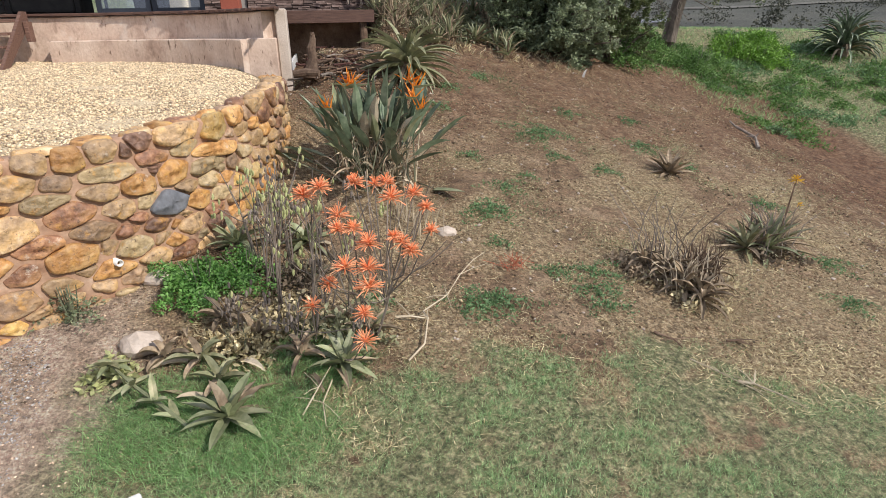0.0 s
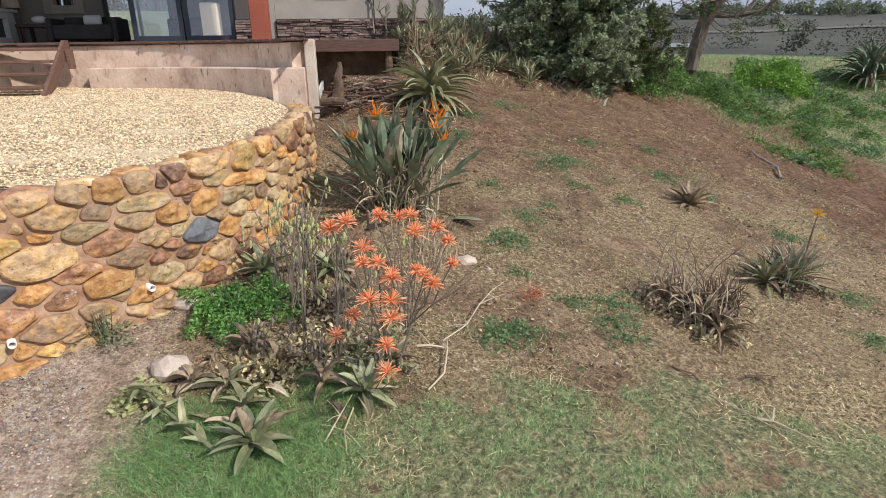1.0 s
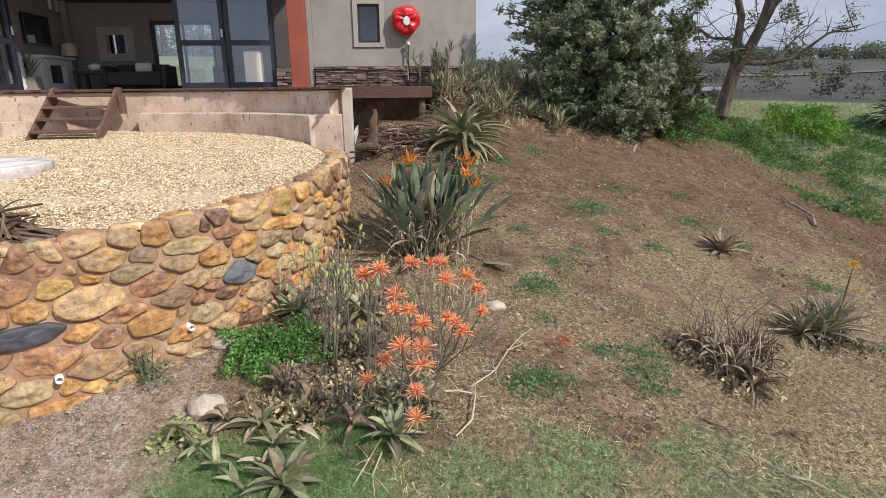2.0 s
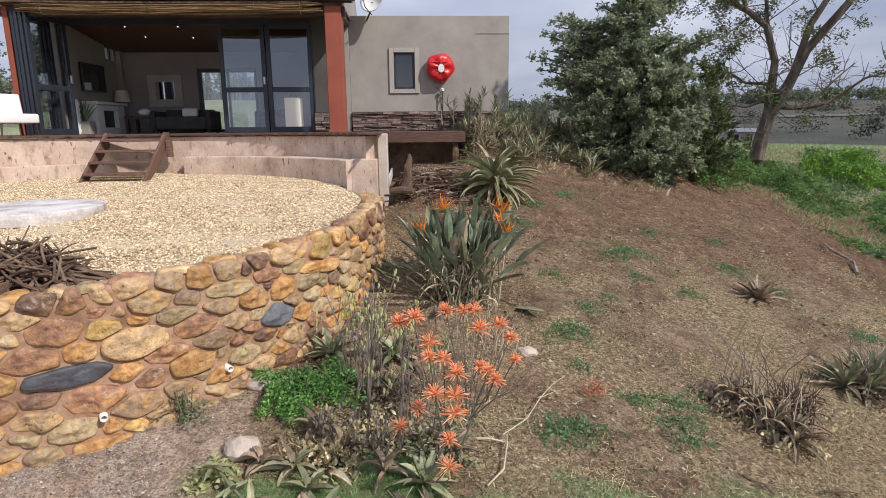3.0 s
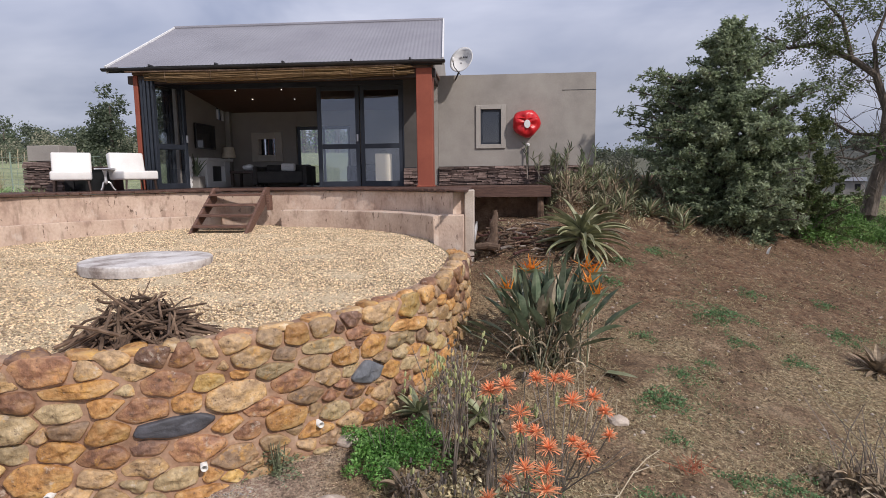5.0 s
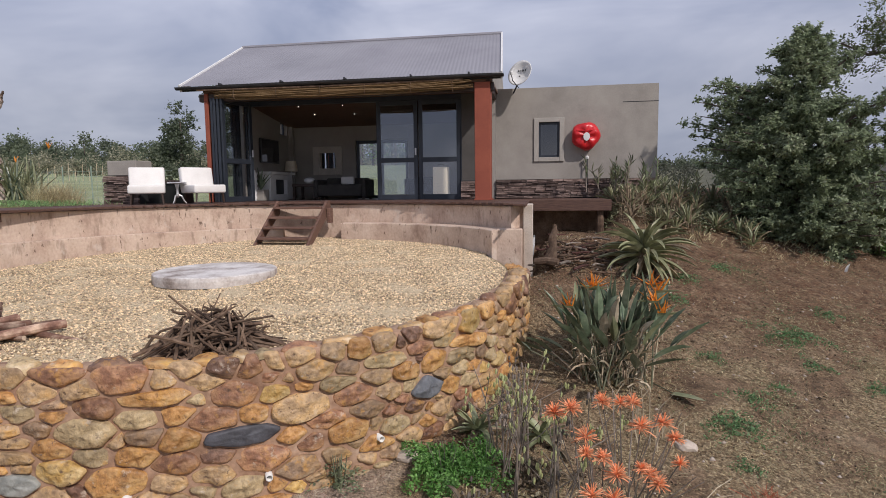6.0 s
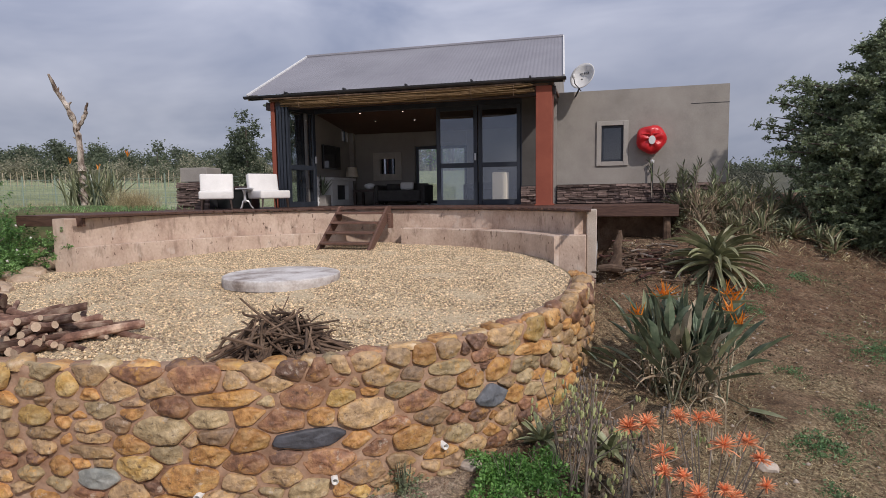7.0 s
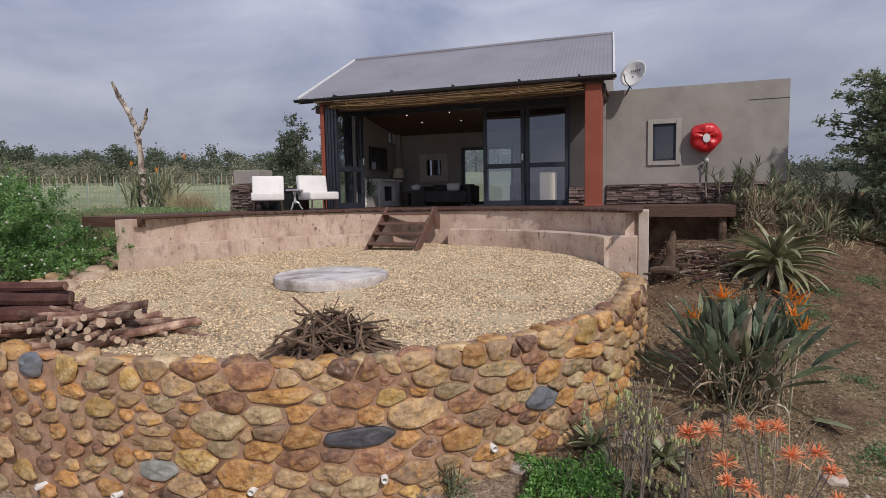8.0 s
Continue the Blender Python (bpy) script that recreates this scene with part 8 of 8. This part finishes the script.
def big_bush():
    at = put(4.75, 2.35)
    ob = thing("evergreen_bush", at, "tall dense grey-green evergreen bush on the bank", "bush")
    right, deep = Vector((0.915, -0.40, 0)), Vector((0.40, 0.915, 0))
    rnd = random.Random(4)
    # height, left and right reach of the boughs
    tiers = [(-0.5, -0.1, 0.95), (-0.2, -0.8, 1.35), (0.1, -1.3, 1.5), (0.35, -1.5, 1.58), (0.7, -1.62, 1.62), (1.0, -1.66, 1.62), (1.3, -1.7, 1.55), (1.65, -1.75, 1.35), (1.95, -1.4, 1.15), (2.2, -1.2, 1.05),
             (2.45, -0.9, 0.95), (2.7, -0.8, 0.9), (2.95, -0.68, 0.85), (3.2, -0.6, 0.75), (3.4, -0.45, 0.5), (3.55, -0.25, 0.25)]
    clumps, boughs = [], []

    def bough(u, v, w, rise, thick):
        """A limb out of the stem that carries ever smaller clumps towards its tip."""
        root = Vector((0.15 * u, v - rise, 0.15 * w))
        tip = Vector((u, v, w))
        sag = Vector((0, 0.18 * rise, 0))
        pts = []
        for k in range(5):
            f = 0.36 + 0.64 * k / 4
            p = root.lerp(tip, f) + sag * math.sin(math.pi * f)
            r = thick * (1.12 - 0.72 * k / 4) * rnd.uniform(0.85, 1.15)
            pts.append(p)
            clumps.append((p.x + rnd.uniform(-0.05, 0.05), p.y + rnd.uniform(-0.05, 0.05), p.z + rnd.uniform(-0.08, 0.08), r))
        boughs.append([root] + pts)

    for v, u0, u1 in tiers:
        half, mid = (u1 - u0) / 2, (u1 + u0) / 2
        n = max(3, int(half * 6.5))
        for k in range(n):
            th = math.pi * (k + rnd.random()) / n if k % 5 else rnd.uniform(3.3, 6.1)
            reach = half * rnd.uniform(0.72, 1.06)
            bough(mid + math.cos(th) * reach, v + rnd.uniform(-0.12, 0.16), -math.sin(th) * reach * 0.8, rnd.uniform(0.15, 0.5) * (1 if v > 0.3 else 0.3), 0.235 if v < 2.1 else 0.175)
        if v < 2.4:
            clumps.append((mid, v, 0.1, half * 0.42))
    for u, v in ((-2.02, 2.2), (-1.8, 2.55), (-1.7, 2.9), (-1.35, 2.85), (-1.1, 2.6), (-1.9, 1.95), (-1.5, 2.3), (-1.6, 2.65), (-1.25, 2.35), (-1.45, 2.05), (-1.0, 2.3), (-1.7, 1.75), (-1.75, 2.3), (-1.55, 2.5), (-1.5, 2.75), (-1.2, 2.15), (-1.75, 2.05), (-1.4, 2.6), (-1.2, 2.7), (1.35, 2.4), (1.45, 2.36), (1.0, 2.2), (0.75, 3.2), (-0.05, 3.74), (0.3, 3.55), (-0.5, 3.35)):
        bough(u, v, rnd.uniform(-0.25, 0.25), 0.75, 0.19)
    part("trunk", join(tube([(0, 0, -0.1), (0.05, 0, 1.2), (0.0, 0, 2.6), (-0.1, 0, 3.5)], [0.16, 0.13, 0.09, 0.03], 8),
                       *[tube([right * p.x + deep * p.z + Vector((0, 0, p.y)) for p in b[::2] + b[-1:]], [0.035, 0.022, 0.013, 0.006], 5) for b in boughs]), BARK, ob)
    crown(ob, at, clumps, 215000, 0.059, BUSHLEAF, 11, slim=0.46, tight=0.20, droop=0.3, right=right, deep=deep)
    bag = thing("white_scrap", put(4.93, 1.02, 0.05), "small white scrap at the edge of the bush", "scrap")
    part("scrap", blade(random.Random(2), (0, 0, 0), 0.5, 70, 60, 0.16, 0.06, 4, 0.3, 0.004), WHITEPETAL, bag)


big_bush()


def olive_shrub():
    """A finer, browner shrub that grows against the far side of the large bush."""
    at = put(6.08, 2.35)
    ob = thing("olive_shrub", at, "fine-leaved olive-brown shrub growing beside the large bush", "bush")
    rnd = random.Random(14)
    clumps = []
    for i in range(62):
        v = rnd.uniform(0.0, 2.1)
        half = 0.82 * math.sqrt(max(0.05, 1 - ((v - 0.8) / 1.45) ** 2))
        clumps.append((rnd.uniform(-half, half), v, rnd.uniform(-half, half) * 0.7, rnd.uniform(0.13, 0.28)))
    crown(ob, at, clumps, 64000, 0.040, THORNLEAF, 21, slim=0.4, tight=0.22, droop=0.0)
    tagged(part("stem_tangle", join(*[tube([(0, 0, -0.1), (c[0] * 0.5, c[2] * 0.5, c[1] * 0.6), (c[0], c[2], c[1])], [0.02, 0.013, 0.005], 5) for c in clumps[::2]]), BARK, ob), kind="stuff")


olive_shrub()


def thorn_tree():
    at = Vector(put(8.48, 4.32))
    ob = thing("thorn_tree", at, "gnarled thorn tree with forked grey trunk and sparse leaves", "tree")
    B = lambda *p: [Vector(q) - at for q in p]
    limbs = [
        (B((8.48, 4.32, -0.4), (8.5, 4.3, 0.0), (8.58, 4.3, 0.5), (8.68, 4.25, 1.05)), [0.20, 0.165, 0.15, 0.145]),
        (B((8.66, 4.25, 1.0), (8.66, 4.23, 1.72), (8.66, 4.2, 2.2), (8.42, 4.25, 2.95), (8.05, 4.4, 3.3), (7.35, 4.6, 3.7), (6.8, 4.62, 3.62), (6.3, 4.7, 3.9)), [0.14, 0.115, 0.10, 0.09, 0.08, 0.06, 0.04, 0.02]),
        (B((8.7, 4.22, 1.05), (8.92, 4.08, 1.6), (9.14, 3.85, 2.4), (9.5, 3.5, 3.05), (9.95, 3.2, 3.8), (10.3, 3.0, 4.6)), [0.16, 0.14, 0.12, 0.10, 0.07, 0.04]),
        (B((9.0, 4.0, 1.95), (9.12, 3.8, 2.9), (9.43, 3.5, 3.7), (9.5, 3.4, 4.6)), [0.10, 0.09, 0.07, 0.04]),
        (B((8.45, 4.25, 2.9), (8.3, 4.2, 3.6), (8.5, 4.1, 4.4)), [0.07, 0.05, 0.03]),
        (B((8.0, 4.4, 3.3), (7.7, 4.3, 4.1), (7.2, 4.4, 4.7)), [0.06, 0.045, 0.02]),
        (B((8.72, 4.2, 1.2), (9.2, 3.9, 1.15), (9.6, 3.6, 1.25), (10.1, 3.25, 1.75), (10.6, 3.0, 1.9)), [0.07, 0.055, 0.045, 0.03, 0.015]),
        (B((8.66, 4.22, 1.7), (8.2, 4.5, 1.75), (7.8, 4.7, 2.05), (7.5, 4.8, 2.05)), [0.05, 0.04, 0.03, 0.012]),
        (B((8.66, 4.22, 1.4), (8.2, 4.4, 1.2), (7.7, 4.5, 1.3)), [0.05, 0.035, 0.012]),
        (B((9.3, 3.8, 1.2), (9.7, 3.7, 1.7), (10.1, 3.6, 2.1)), [0.04, 0.025, 0.01]),
    ]
    part("trunk", tube(limbs[0][0], limbs[0][1], 10), BARK, ob)
    rnd = random.Random(7)
    tips, twigs = [], []
    for pts, rad in limbs[1:]:
        part("limb", tube(pts, [0.82 * r for r in rad], 8), BARK, ob)
        for k in range(1, len(pts)):
            for _ in range(5):
                p = pts[k - 1].lerp(pts[k], rnd.random())
                q = p + Vector((rnd.gauss(0, 0.45), rnd.gauss(0, 0.4), rnd.gauss(0.12, 0.35)))
                m = (p + q) / 2 + Vector((rnd.gauss(0, 0.07), 0, rnd.gauss(0, 0.07)))
                twigs.append(tube([p, m, q], [0.014, 0.010, 0.005], 4, False))
                for _ in range(2):
                    e = q + Vector((rnd.gauss(0, 0.22), rnd.gauss(0, 0.2), rnd.gauss(0, 0.2)))
                    twigs.append(tube([m, e], [0.007, 0.003], 3, False))
                    if e.z > 2.9 or rnd.random() < 0.35:
                        tips.append(e)
                tips.append(q) if q.z > 2.6 else None
    tagged(part("twig_tangle", join(*twigs), BARK, ob), kind="stuff")
    rng = np.random.default_rng(3)
    tips = [p for p in tips if rnd.random() < (1.0 if p.x < -0.6 else 0.34)]
    cs = np.array([list(tips[i]) for i in rng.integers(0, len(tips), 13500)]) + rng.normal(size=(13500, 3)) * 0.085
    V, q = leaf_cloud("leaves", cs, 0.068, rng, 0.4, 0.4, 0.1)
    part("foliage", fast_mesh("foliage", V, q, THORNLEAF), THORNLEAF, ob)
    crown(ob, at, [(0.35, 1.55, -0.1, 0.26), (0.1, 1.6, -0.1, 0.2), (0.55, 1.75, 0.0, 0.18)], 1500, 0.055, BANKLEAF, 5, "mistletoe")


thorn_tree()


def rose_bush():
    at = put(-9.45, -2.85)
    ob = thing("rose_bush", at, "wide leafy green bush dotted with small white flowers", "bush")
    rnd = random.Random(6)
    clumps = [(rnd.uniform(-1.6, 0.75), rnd.uniform(0.25, 1.5), rnd.uniform(-0.7, 0.9), rnd.uniform(0.3, 0.5)) for _ in range(34)]
    clumps = [c for c in clumps if c[1] < 1.65 - 0.35 * max(0, c[0] - 0.1)]
    clumps += [(rnd.uniform(-0.6, 1.25), rnd.uniform(0.05, 0.55), rnd.uniform(-0.9, 0.6), rnd.uniform(0.25, 0.4)) for _ in range(14)]
    clumps += [(rnd.uniform(0.9, 1.7), rnd.uniform(0.1, 0.7), rnd.uniform(-0.3, 0.8), rnd.uniform(0.22, 0.34)) for _ in range(12)]
    crown(ob, at, clumps, 90000, 0.042, ROSELEAF, 12, tight=0.24)
    tagged(part("stem_tangle", join(*[tube([(rnd.uniform(-0.3, 0.3), rnd.uniform(-0.3, 0.3), -0.1), (c[0] * 0.6, c[2] * 0.6, c[1] * 0.6), (c[0], c[2], c[1])], [0.02, 0.015, 0.008], 5) for c in clumps[::2]]), STALK, ob), kind="stuff")
    for i in range(60):
        c = rnd.choice(clumps)
        d = Vector((rnd.gauss(0.8, 0.4), rnd.gauss(-0.55, 0.4), rnd.gauss(0.4, 0.4))).normalized()
        p = Vector((c[0], c[2], c[1])) + d * c[3] * 1.2
        e1 = d.orthogonal().normalized()
        e2 = d.cross(e1)
        V, F = [p + d * 0.012], []
        for k in range(10):
            th, rr_ = 2 * math.pi * k / 10, (0.021 if k % 2 else 0.011) * rnd.uniform(0.9, 1.2)
            V.append(p + (e1 * math.cos(th) + e2 * math.sin(th)) * rr_)
            F.append((0, k + 1, (k + 1) % 10 + 1))
        V.append(p - d * 0.012)
        F += [(11, (k + 1) % 10 + 1, k + 1) for k in range(10)]
        part("flower", (V, F), WHITEPETAL, ob, "small white flower")


rose_bush()


# ---------------------------------------------------------------- planter with dead tree
def planter():
    at = Vector((-10.08, 0.61, 0.78))
    bed = tagged(new("planting_bed", mesh_of("planting_bed", *lathe([(1.7, -0.9), (1.6, -0.05), (0.9, 0.06), (0.0, 0.08)], 30), GROUNDSOD, True)), "low planted mound behind the deck with grass and herbs", "planting bed", kind="structure")
    bed.location = at
    tr = thing("dead_tree", at, "bare pale dead tree trunk forked near its top", "tree")
    rnd = random.Random(5)
    spine = [Vector(p) for p in ((0.02, 0, -0.1), (-0.03, 0, 0.4), (0.02, 0, 0.9), (-0.03, 0, 1.4), (-0.10, 0, 1.75), (-0.16, -0.1, 2.06), (-0.28, -0.2, 2.38), (-0.34, -0.3, 2.66))]
    fork = [Vector(p) for p in ((-0.06, 0, 1.58), (0.03, 0.03, 1.74), (0.13, 0.05, 1.90), (0.15, 0.05, 2.02), (0.20, 0.05, 2.13))]

    def gnarled(pts, r0, r1, steps, wobble):
        """Crooked stem with swollen knots along it."""
        line, radii = [], []
        for k in range(len(pts) - 1):
            for j in range(steps):
                f = (k + j / steps) / (len(pts) - 1)
                line.append(pts[k].lerp(pts[k + 1], j / steps) + Vector((rnd.uniform(-wobble, wobble), rnd.uniform(-wobble, wobble), 0)))
                radii.append((r0 + (r1 - r0) * f) * rnd.choice((0.85, 0.95, 1.05, 1.3)))
        return tube(line + [pts[-1]], radii + [r1 * 0.7], 9)

    part("trunk", gnarled(spine, 0.078, 0.03, 4, 0.014), DEADBARK, tr)
    part("limb", gnarled(fork, 0.044, 0.024, 3, 0.012), DEADBARK, tr)
    for k, out in ((1, (0.12, 0.02, 0.07)), (3, (-0.13, 0.0, 0.06)), (5, (0.10, 0.02, 0.08)), (6, (-0.09, 0.0, 0.07)), (2, (-0.10, -0.05, 0.04))):
        part("stub", tube([spine[k], spine[k] + Vector(out) * 0.7, spine[k] + Vector(out)], [0.03, 0.02, 0.012], 6), DEADBARK, tr)
    for i in range(20):
        k = rnd.randint(0, 5)
        a = rnd.uniform(0, 6.28)
        p = spine[k].lerp(spine[k + 1], rnd.uniform(0.3, 0.9)) + Vector((math.cos(a), math.sin(a), 0)) * (0.060 - 0.006 * k)
        part("bark_flake", blade(rnd, p, a, rnd.uniform(78, 90), 6, rnd.uniform(0.06, 0.12), 0.045, 2, 0.3, 0.01), DEADBARK if i % 2 else TWIG, tr)
    st = thing("strap_leaf_clump", at + Vector((0.08, 0.22, 0)), "clump of long grey-green strap leaves with orange flowers", "plant")
    for i in range(110):
        a = rnd.uniform(0, 6.28)
        part("leaf", blade(rnd, (rnd.gauss(0, 0.30), rnd.gauss(0, 0.16), 0), a, rnd.uniform(50, 86), rnd.uniform(5, 50), rnd.uniform(0.6, 1.1), 0.05, 5, 0.4, 0.004), STRELLEAF if i % 4 == 0 else (SOAPGREEN if i % 4 == 1 else ALOELEAF), st)
    for x, h in ((-0.6, 0.95), (0.85, 1.05), (0.1, 0.8)):
        part("flower_stem", tube([(x * 0.4, 0, 0), (x * 0.7, 0, h * 0.6), (x, 0, h)], [0.01, 0.009, 0.007], 5), STRELSTEM, st)
        for s in range(4):
            part("petal", blade(rnd, (x, 0, h), rnd.uniform(0, 6.28), 60, -10, 0.14, 0.03, 4, 0.4, 0.003), AMBER, st)
    rng = np.random.default_rng(9)
    pos = np.column_stack([rng.normal(1.2, 0.20, 2400) + at.x, rng.normal(0, 0.16, 2400) + at.y])
    tagged(new("fountain_grass", grass_mesh("fountain_grass", pos, lambda x, y: at.z, 0.42, 0.0022, rng, DRYBLADE, 0.8, True)), "straw-coloured fountain grass beside the dead tree", "grass", kind="stuff")
    pos = np.column_stack([rng.normal(0.3, 0.7, 5000) + at.x, rng.normal(-0.3, 0.4, 5000) + at.y])
    tagged(new("bed_grass", grass_mesh("bed_grass", pos, lambda x, y: at.z - 0.02, 0.10, 0.005, rng, TALLBLADE, 0.9)), "short green grass on the planting bed", "grass", kind="stuff")
    pos = np.column_stack([rng.normal(-1.2, 0.35, 900) + at.x, rng.normal(0, 0.3, 900) + at.y])
    tagged(new("bed_dry_grass", grass_mesh("bed_dry_grass", pos, lambda x, y: at.z - 0.1, 0.30, 0.003, rng, DRYBLADE, 0.8, True)), "dry grass at the end of the bed", "grass", kind="stuff")


GROUNDSOD = surf("sod", [(0.06, 0.075, 0.03), (0.11, 0.12, 0.05), (0.17, 0.15, 0.08)], 6.0, 0.95, 0.6, 40)
planter()


# ---------------------------------------------------------------- fences and distance
def mesh_fence():
    ob = thing("garden_fence", (0, 0, 0), "green mesh garden fence on thin dark posts", "fence")
    P = [(-30.0, 4.0), (-24.0, 5.0), (-19.0, 5.6), (-15.5, 6.0), (-12.9, 6.3), (-10.5, 6.6)]
    for (x0, y0), (x1, y1) in zip(P, P[1:]):
        n = 3
        for k in range(n):
            x, y = x0 + (x1 - x0) * k / n, y0 + (y1 - y0) * k / n
            part("post", tube([(x, y, ground_z(x, y) - 0.2), (x, y, 1.75)], [0.02, 0.02], 6), WIREGREEN, ob)
        wires = []
        for z in np.linspace(0.25, 1.6, 10):
            wires.append(tube([(x0, y0, z), (x1, y1, z)], [0.005, 0.005], 3, False))
        ln = math.hypot(x1 - x0, y1 - y0)
        for k in range(int(ln / 0.16)):
            f = k * 0.16 / ln
            x, y = x0 + (x1 - x0) * f, y0 + (y1 - y0) * f
            wires.append(tube([(x, y, 0.2), (x, y, 1.62)], [0.005, 0.005], 3, False))
        tagged(part("wire_mesh", join(*wires), WIREGREEN, ob), kind="stuff")


WIREGREEN = surf("green_wire", [(0.24, 0.32, 0.25), (0.32, 0.40, 0.33)], 4.0, 0.6, 0.05, 60)
mesh_fence()


def pole_fence():
    rnd = random.Random(8)
    ob = thing("pole_fence", (0, 0, 0), "grey fence of thin upright poles across the field", "fence")
    for i in range(60):
        s = i / 59
        x, y = -64 + 26 * s, 22 + 17 * s
        z = ground_z(x, y)
        part("pole", tube([(x, y, z - 0.2), (x + rnd.gauss(0, 0.06), y, z + rnd.uniform(1.1, 1.6))], [0.035, 0.028], 5), STRAW, ob)


pole_fence()


def far_tree(at, h, w, seed, mat, n, label, name="far_tree", size=0.5, group="far trees"):
    rnd = random.Random(seed)
    ob = thing(name, at, label, "tree", group)
    part("trunk", tube([(0, 0, -0.3), (0, 0, h * 0.4), (0, 0, h * 0.8)], [0.025 * h, 0.018 * h, 0.008 * h], 6), BARK, ob)
    cl = []
    for i in range(9):
        v = rnd.uniform(0.15, 1.0)
        cl.append((rnd.gauss(0, w * 0.30) * (1.25 - v * 0.7), h * v, rnd.gauss(0, w * 0.3) * (1.25 - v * 0.7), w * rnd.uniform(0.20, 0.34)))
    crown(ob, at, cl, n, size, mat, seed, slim=0.6, droop=0.1)
    return ob


def on_ray(az, d):
    return d * math.sin(radians(az)), d * math.cos(radians(az)) - 9.0


rt = random.Random(40)
for i in range(190):
    az = -68 + 62 * i / 189 + rt.uniform(-0.6, 0.6)
    d = rt.uniform(125, 175)
    x, y = on_ray(az, d)
    far_tree((x, y, ground_z(x, y)), rt.uniform(3.8, 8.0), rt.uniform(3.4, 6.0), 2000 + i, FARLEAF, 1100, "dark distant tree in the wood beyond the field", size=0.5)
for i in range(64):
    az = -64 + 52 * i / 63 + rt.uniform(-1, 1)
    d = rt.uniform(84, 102)
    x, y = on_ray(az, d)
    far_tree((x, y, ground_z(x, y)), rt.uniform(1.5, 3.2), rt.uniform(2.8, 5.0), 400 + i, FARPALE if i % 4 else FARLEAF, 700, "pale bare bushy tree at the edge of the field", "field_tree", 0.26, "field trees")
for x, y, h, w, s in ((-21.8, 24.4, 5.2, 2.4, 1), (-19.5, 24.5, 5.9, 2.6, 2), (-23.0, 25, 4.0, 2.2, 3)):
    far_tree((x, y, ground_z(x, y)), h, w, 500 + s, GARDENLEAF, 3000, "dark feathery tree behind the cottage", "garden_tree", 0.17, "garden trees")
for i in range(18):
    x, y = -11.0 + i * 0.42 + rt.uniform(-0.3, 0.3), rt.uniform(20, 27)
    far_tree((x, y, ground_z(x, y)), rt.uniform(2.6, 4.0), rt.uniform(1.8, 3.0), 520 + i, FARPALE if i % 3 else SHRUBLEAF, 500, "pale garden shrub behind the cottage", "garden_shrub", 0.14, "garden shrubs")
for i in range(72):
    az = 4 + 56 * i / 71 + rt.uniform(-0.8, 0.8)
    d = rt.uniform(270, 320)
    x, y = on_ray(az, d)
    far_tree((x, y, ground_z(x, y)), rt.uniform(2.0, 4.2), rt.uniform(6.0, 12.0), 600 + i, FARLEAF, 500, "distant tree on the ridge", "ridge_tree", 1.1, "ridge trees")
for i in range(46):
    az = 6 + 54 * rt.random()
    d = rt.uniform(110, 260)
    x, y = on_ray(az, d)
    far_tree((x, y, ground_z(x, y)), rt.uniform(1.4, 3.0), rt.uniform(4.0, 9.0), 660 + i, HILLSCRUB, 420, "scrubby tree on the far hillside", "hillside_tree", 0.5, "hillside trees")
# pale track across the hillside
Vt, Ft = [], []
for k in range(41):
    az = 22 + 34 * k / 40
    for d in (196 + 5 * math.sin(k * 0.3), 203 + 5 * math.sin(k * 0.3)):
        x, y = on_ray(az, d)
        Vt.append((x, y, ground_z(x, y) + 0.25))
for k in range(40):
    Ft.append((2 * k, 2 * k + 2, 2 * k + 3, 2 * k + 1))
tagged(new("track", mesh_of("track", Vt, Ft, surf("pale_track", [(0.10, 0.096, 0.08), (0.135, 0.128, 0.105)], 0.3, 0.95, 0.1, 5), True)), "pale grassy track along the far hillside", "track", kind="structure")


def far_shed():
    x, y = on_ray(30.5, 62)
    ob = thing("shed", (x, y, ground_z(x, y)), "small grey shed with a blue-grey roof beyond the bank", "shed", turn=-28)
    part("wall", box(-1.05, 1.05, -1.2, 1.2, 0, 1.15, 0.02), PLASTER, ob)
    V = [(-1.2, -1.4, 1.13), (1.2, -1.4, 1.13), (1.2, 1.4, 1.13), (-1.2, 1.4, 1.13), (-1.2, 0, 1.45), (1.2, 0, 1.45)]
    part("roof", (V, [(0, 1, 5, 4), (2, 3, 4, 5), (0, 4, 3), (1, 2, 5), (0, 3, 2, 1)]), BLUESTONE, ob)
    for dx in (-0.75, 0.35):
        part("window", box(dx, dx + 0.4, -1.22, -1.202, 0.4, 0.9, 0.0), DARKGLOSS, ob)


far_shed()


def far_agave():
    ob = rosette("agave", put(12.9, 3.8), "dark drooping agave clump on the crest", "agave", 120, 1.0, 0.08, 300, STRELLEAF, (88, 8), 115, 0.35, 0.1, 0.35, 0.02, rows=6)
    part("stem", tube([(0, 0, -0.1), (0, 0, 0.36)], [0.14, 0.1], 8), DRYLEAF, ob)


far_agave()
cs = thing("white_case", put(-0.735, -6.50, 0.02), "corner of a white plastic case lying in the grass", "case", turn=25)
part("shell", box(-0.16, 0.10, -0.28, -0.02, -0.02, 0.06, 0.012, 2), WHITEPAINT, cs)
part("seam", box(-0.162, 0.102, -0.282, -0.018, 0.022, 0.03, 0.0), BLACK, cs)
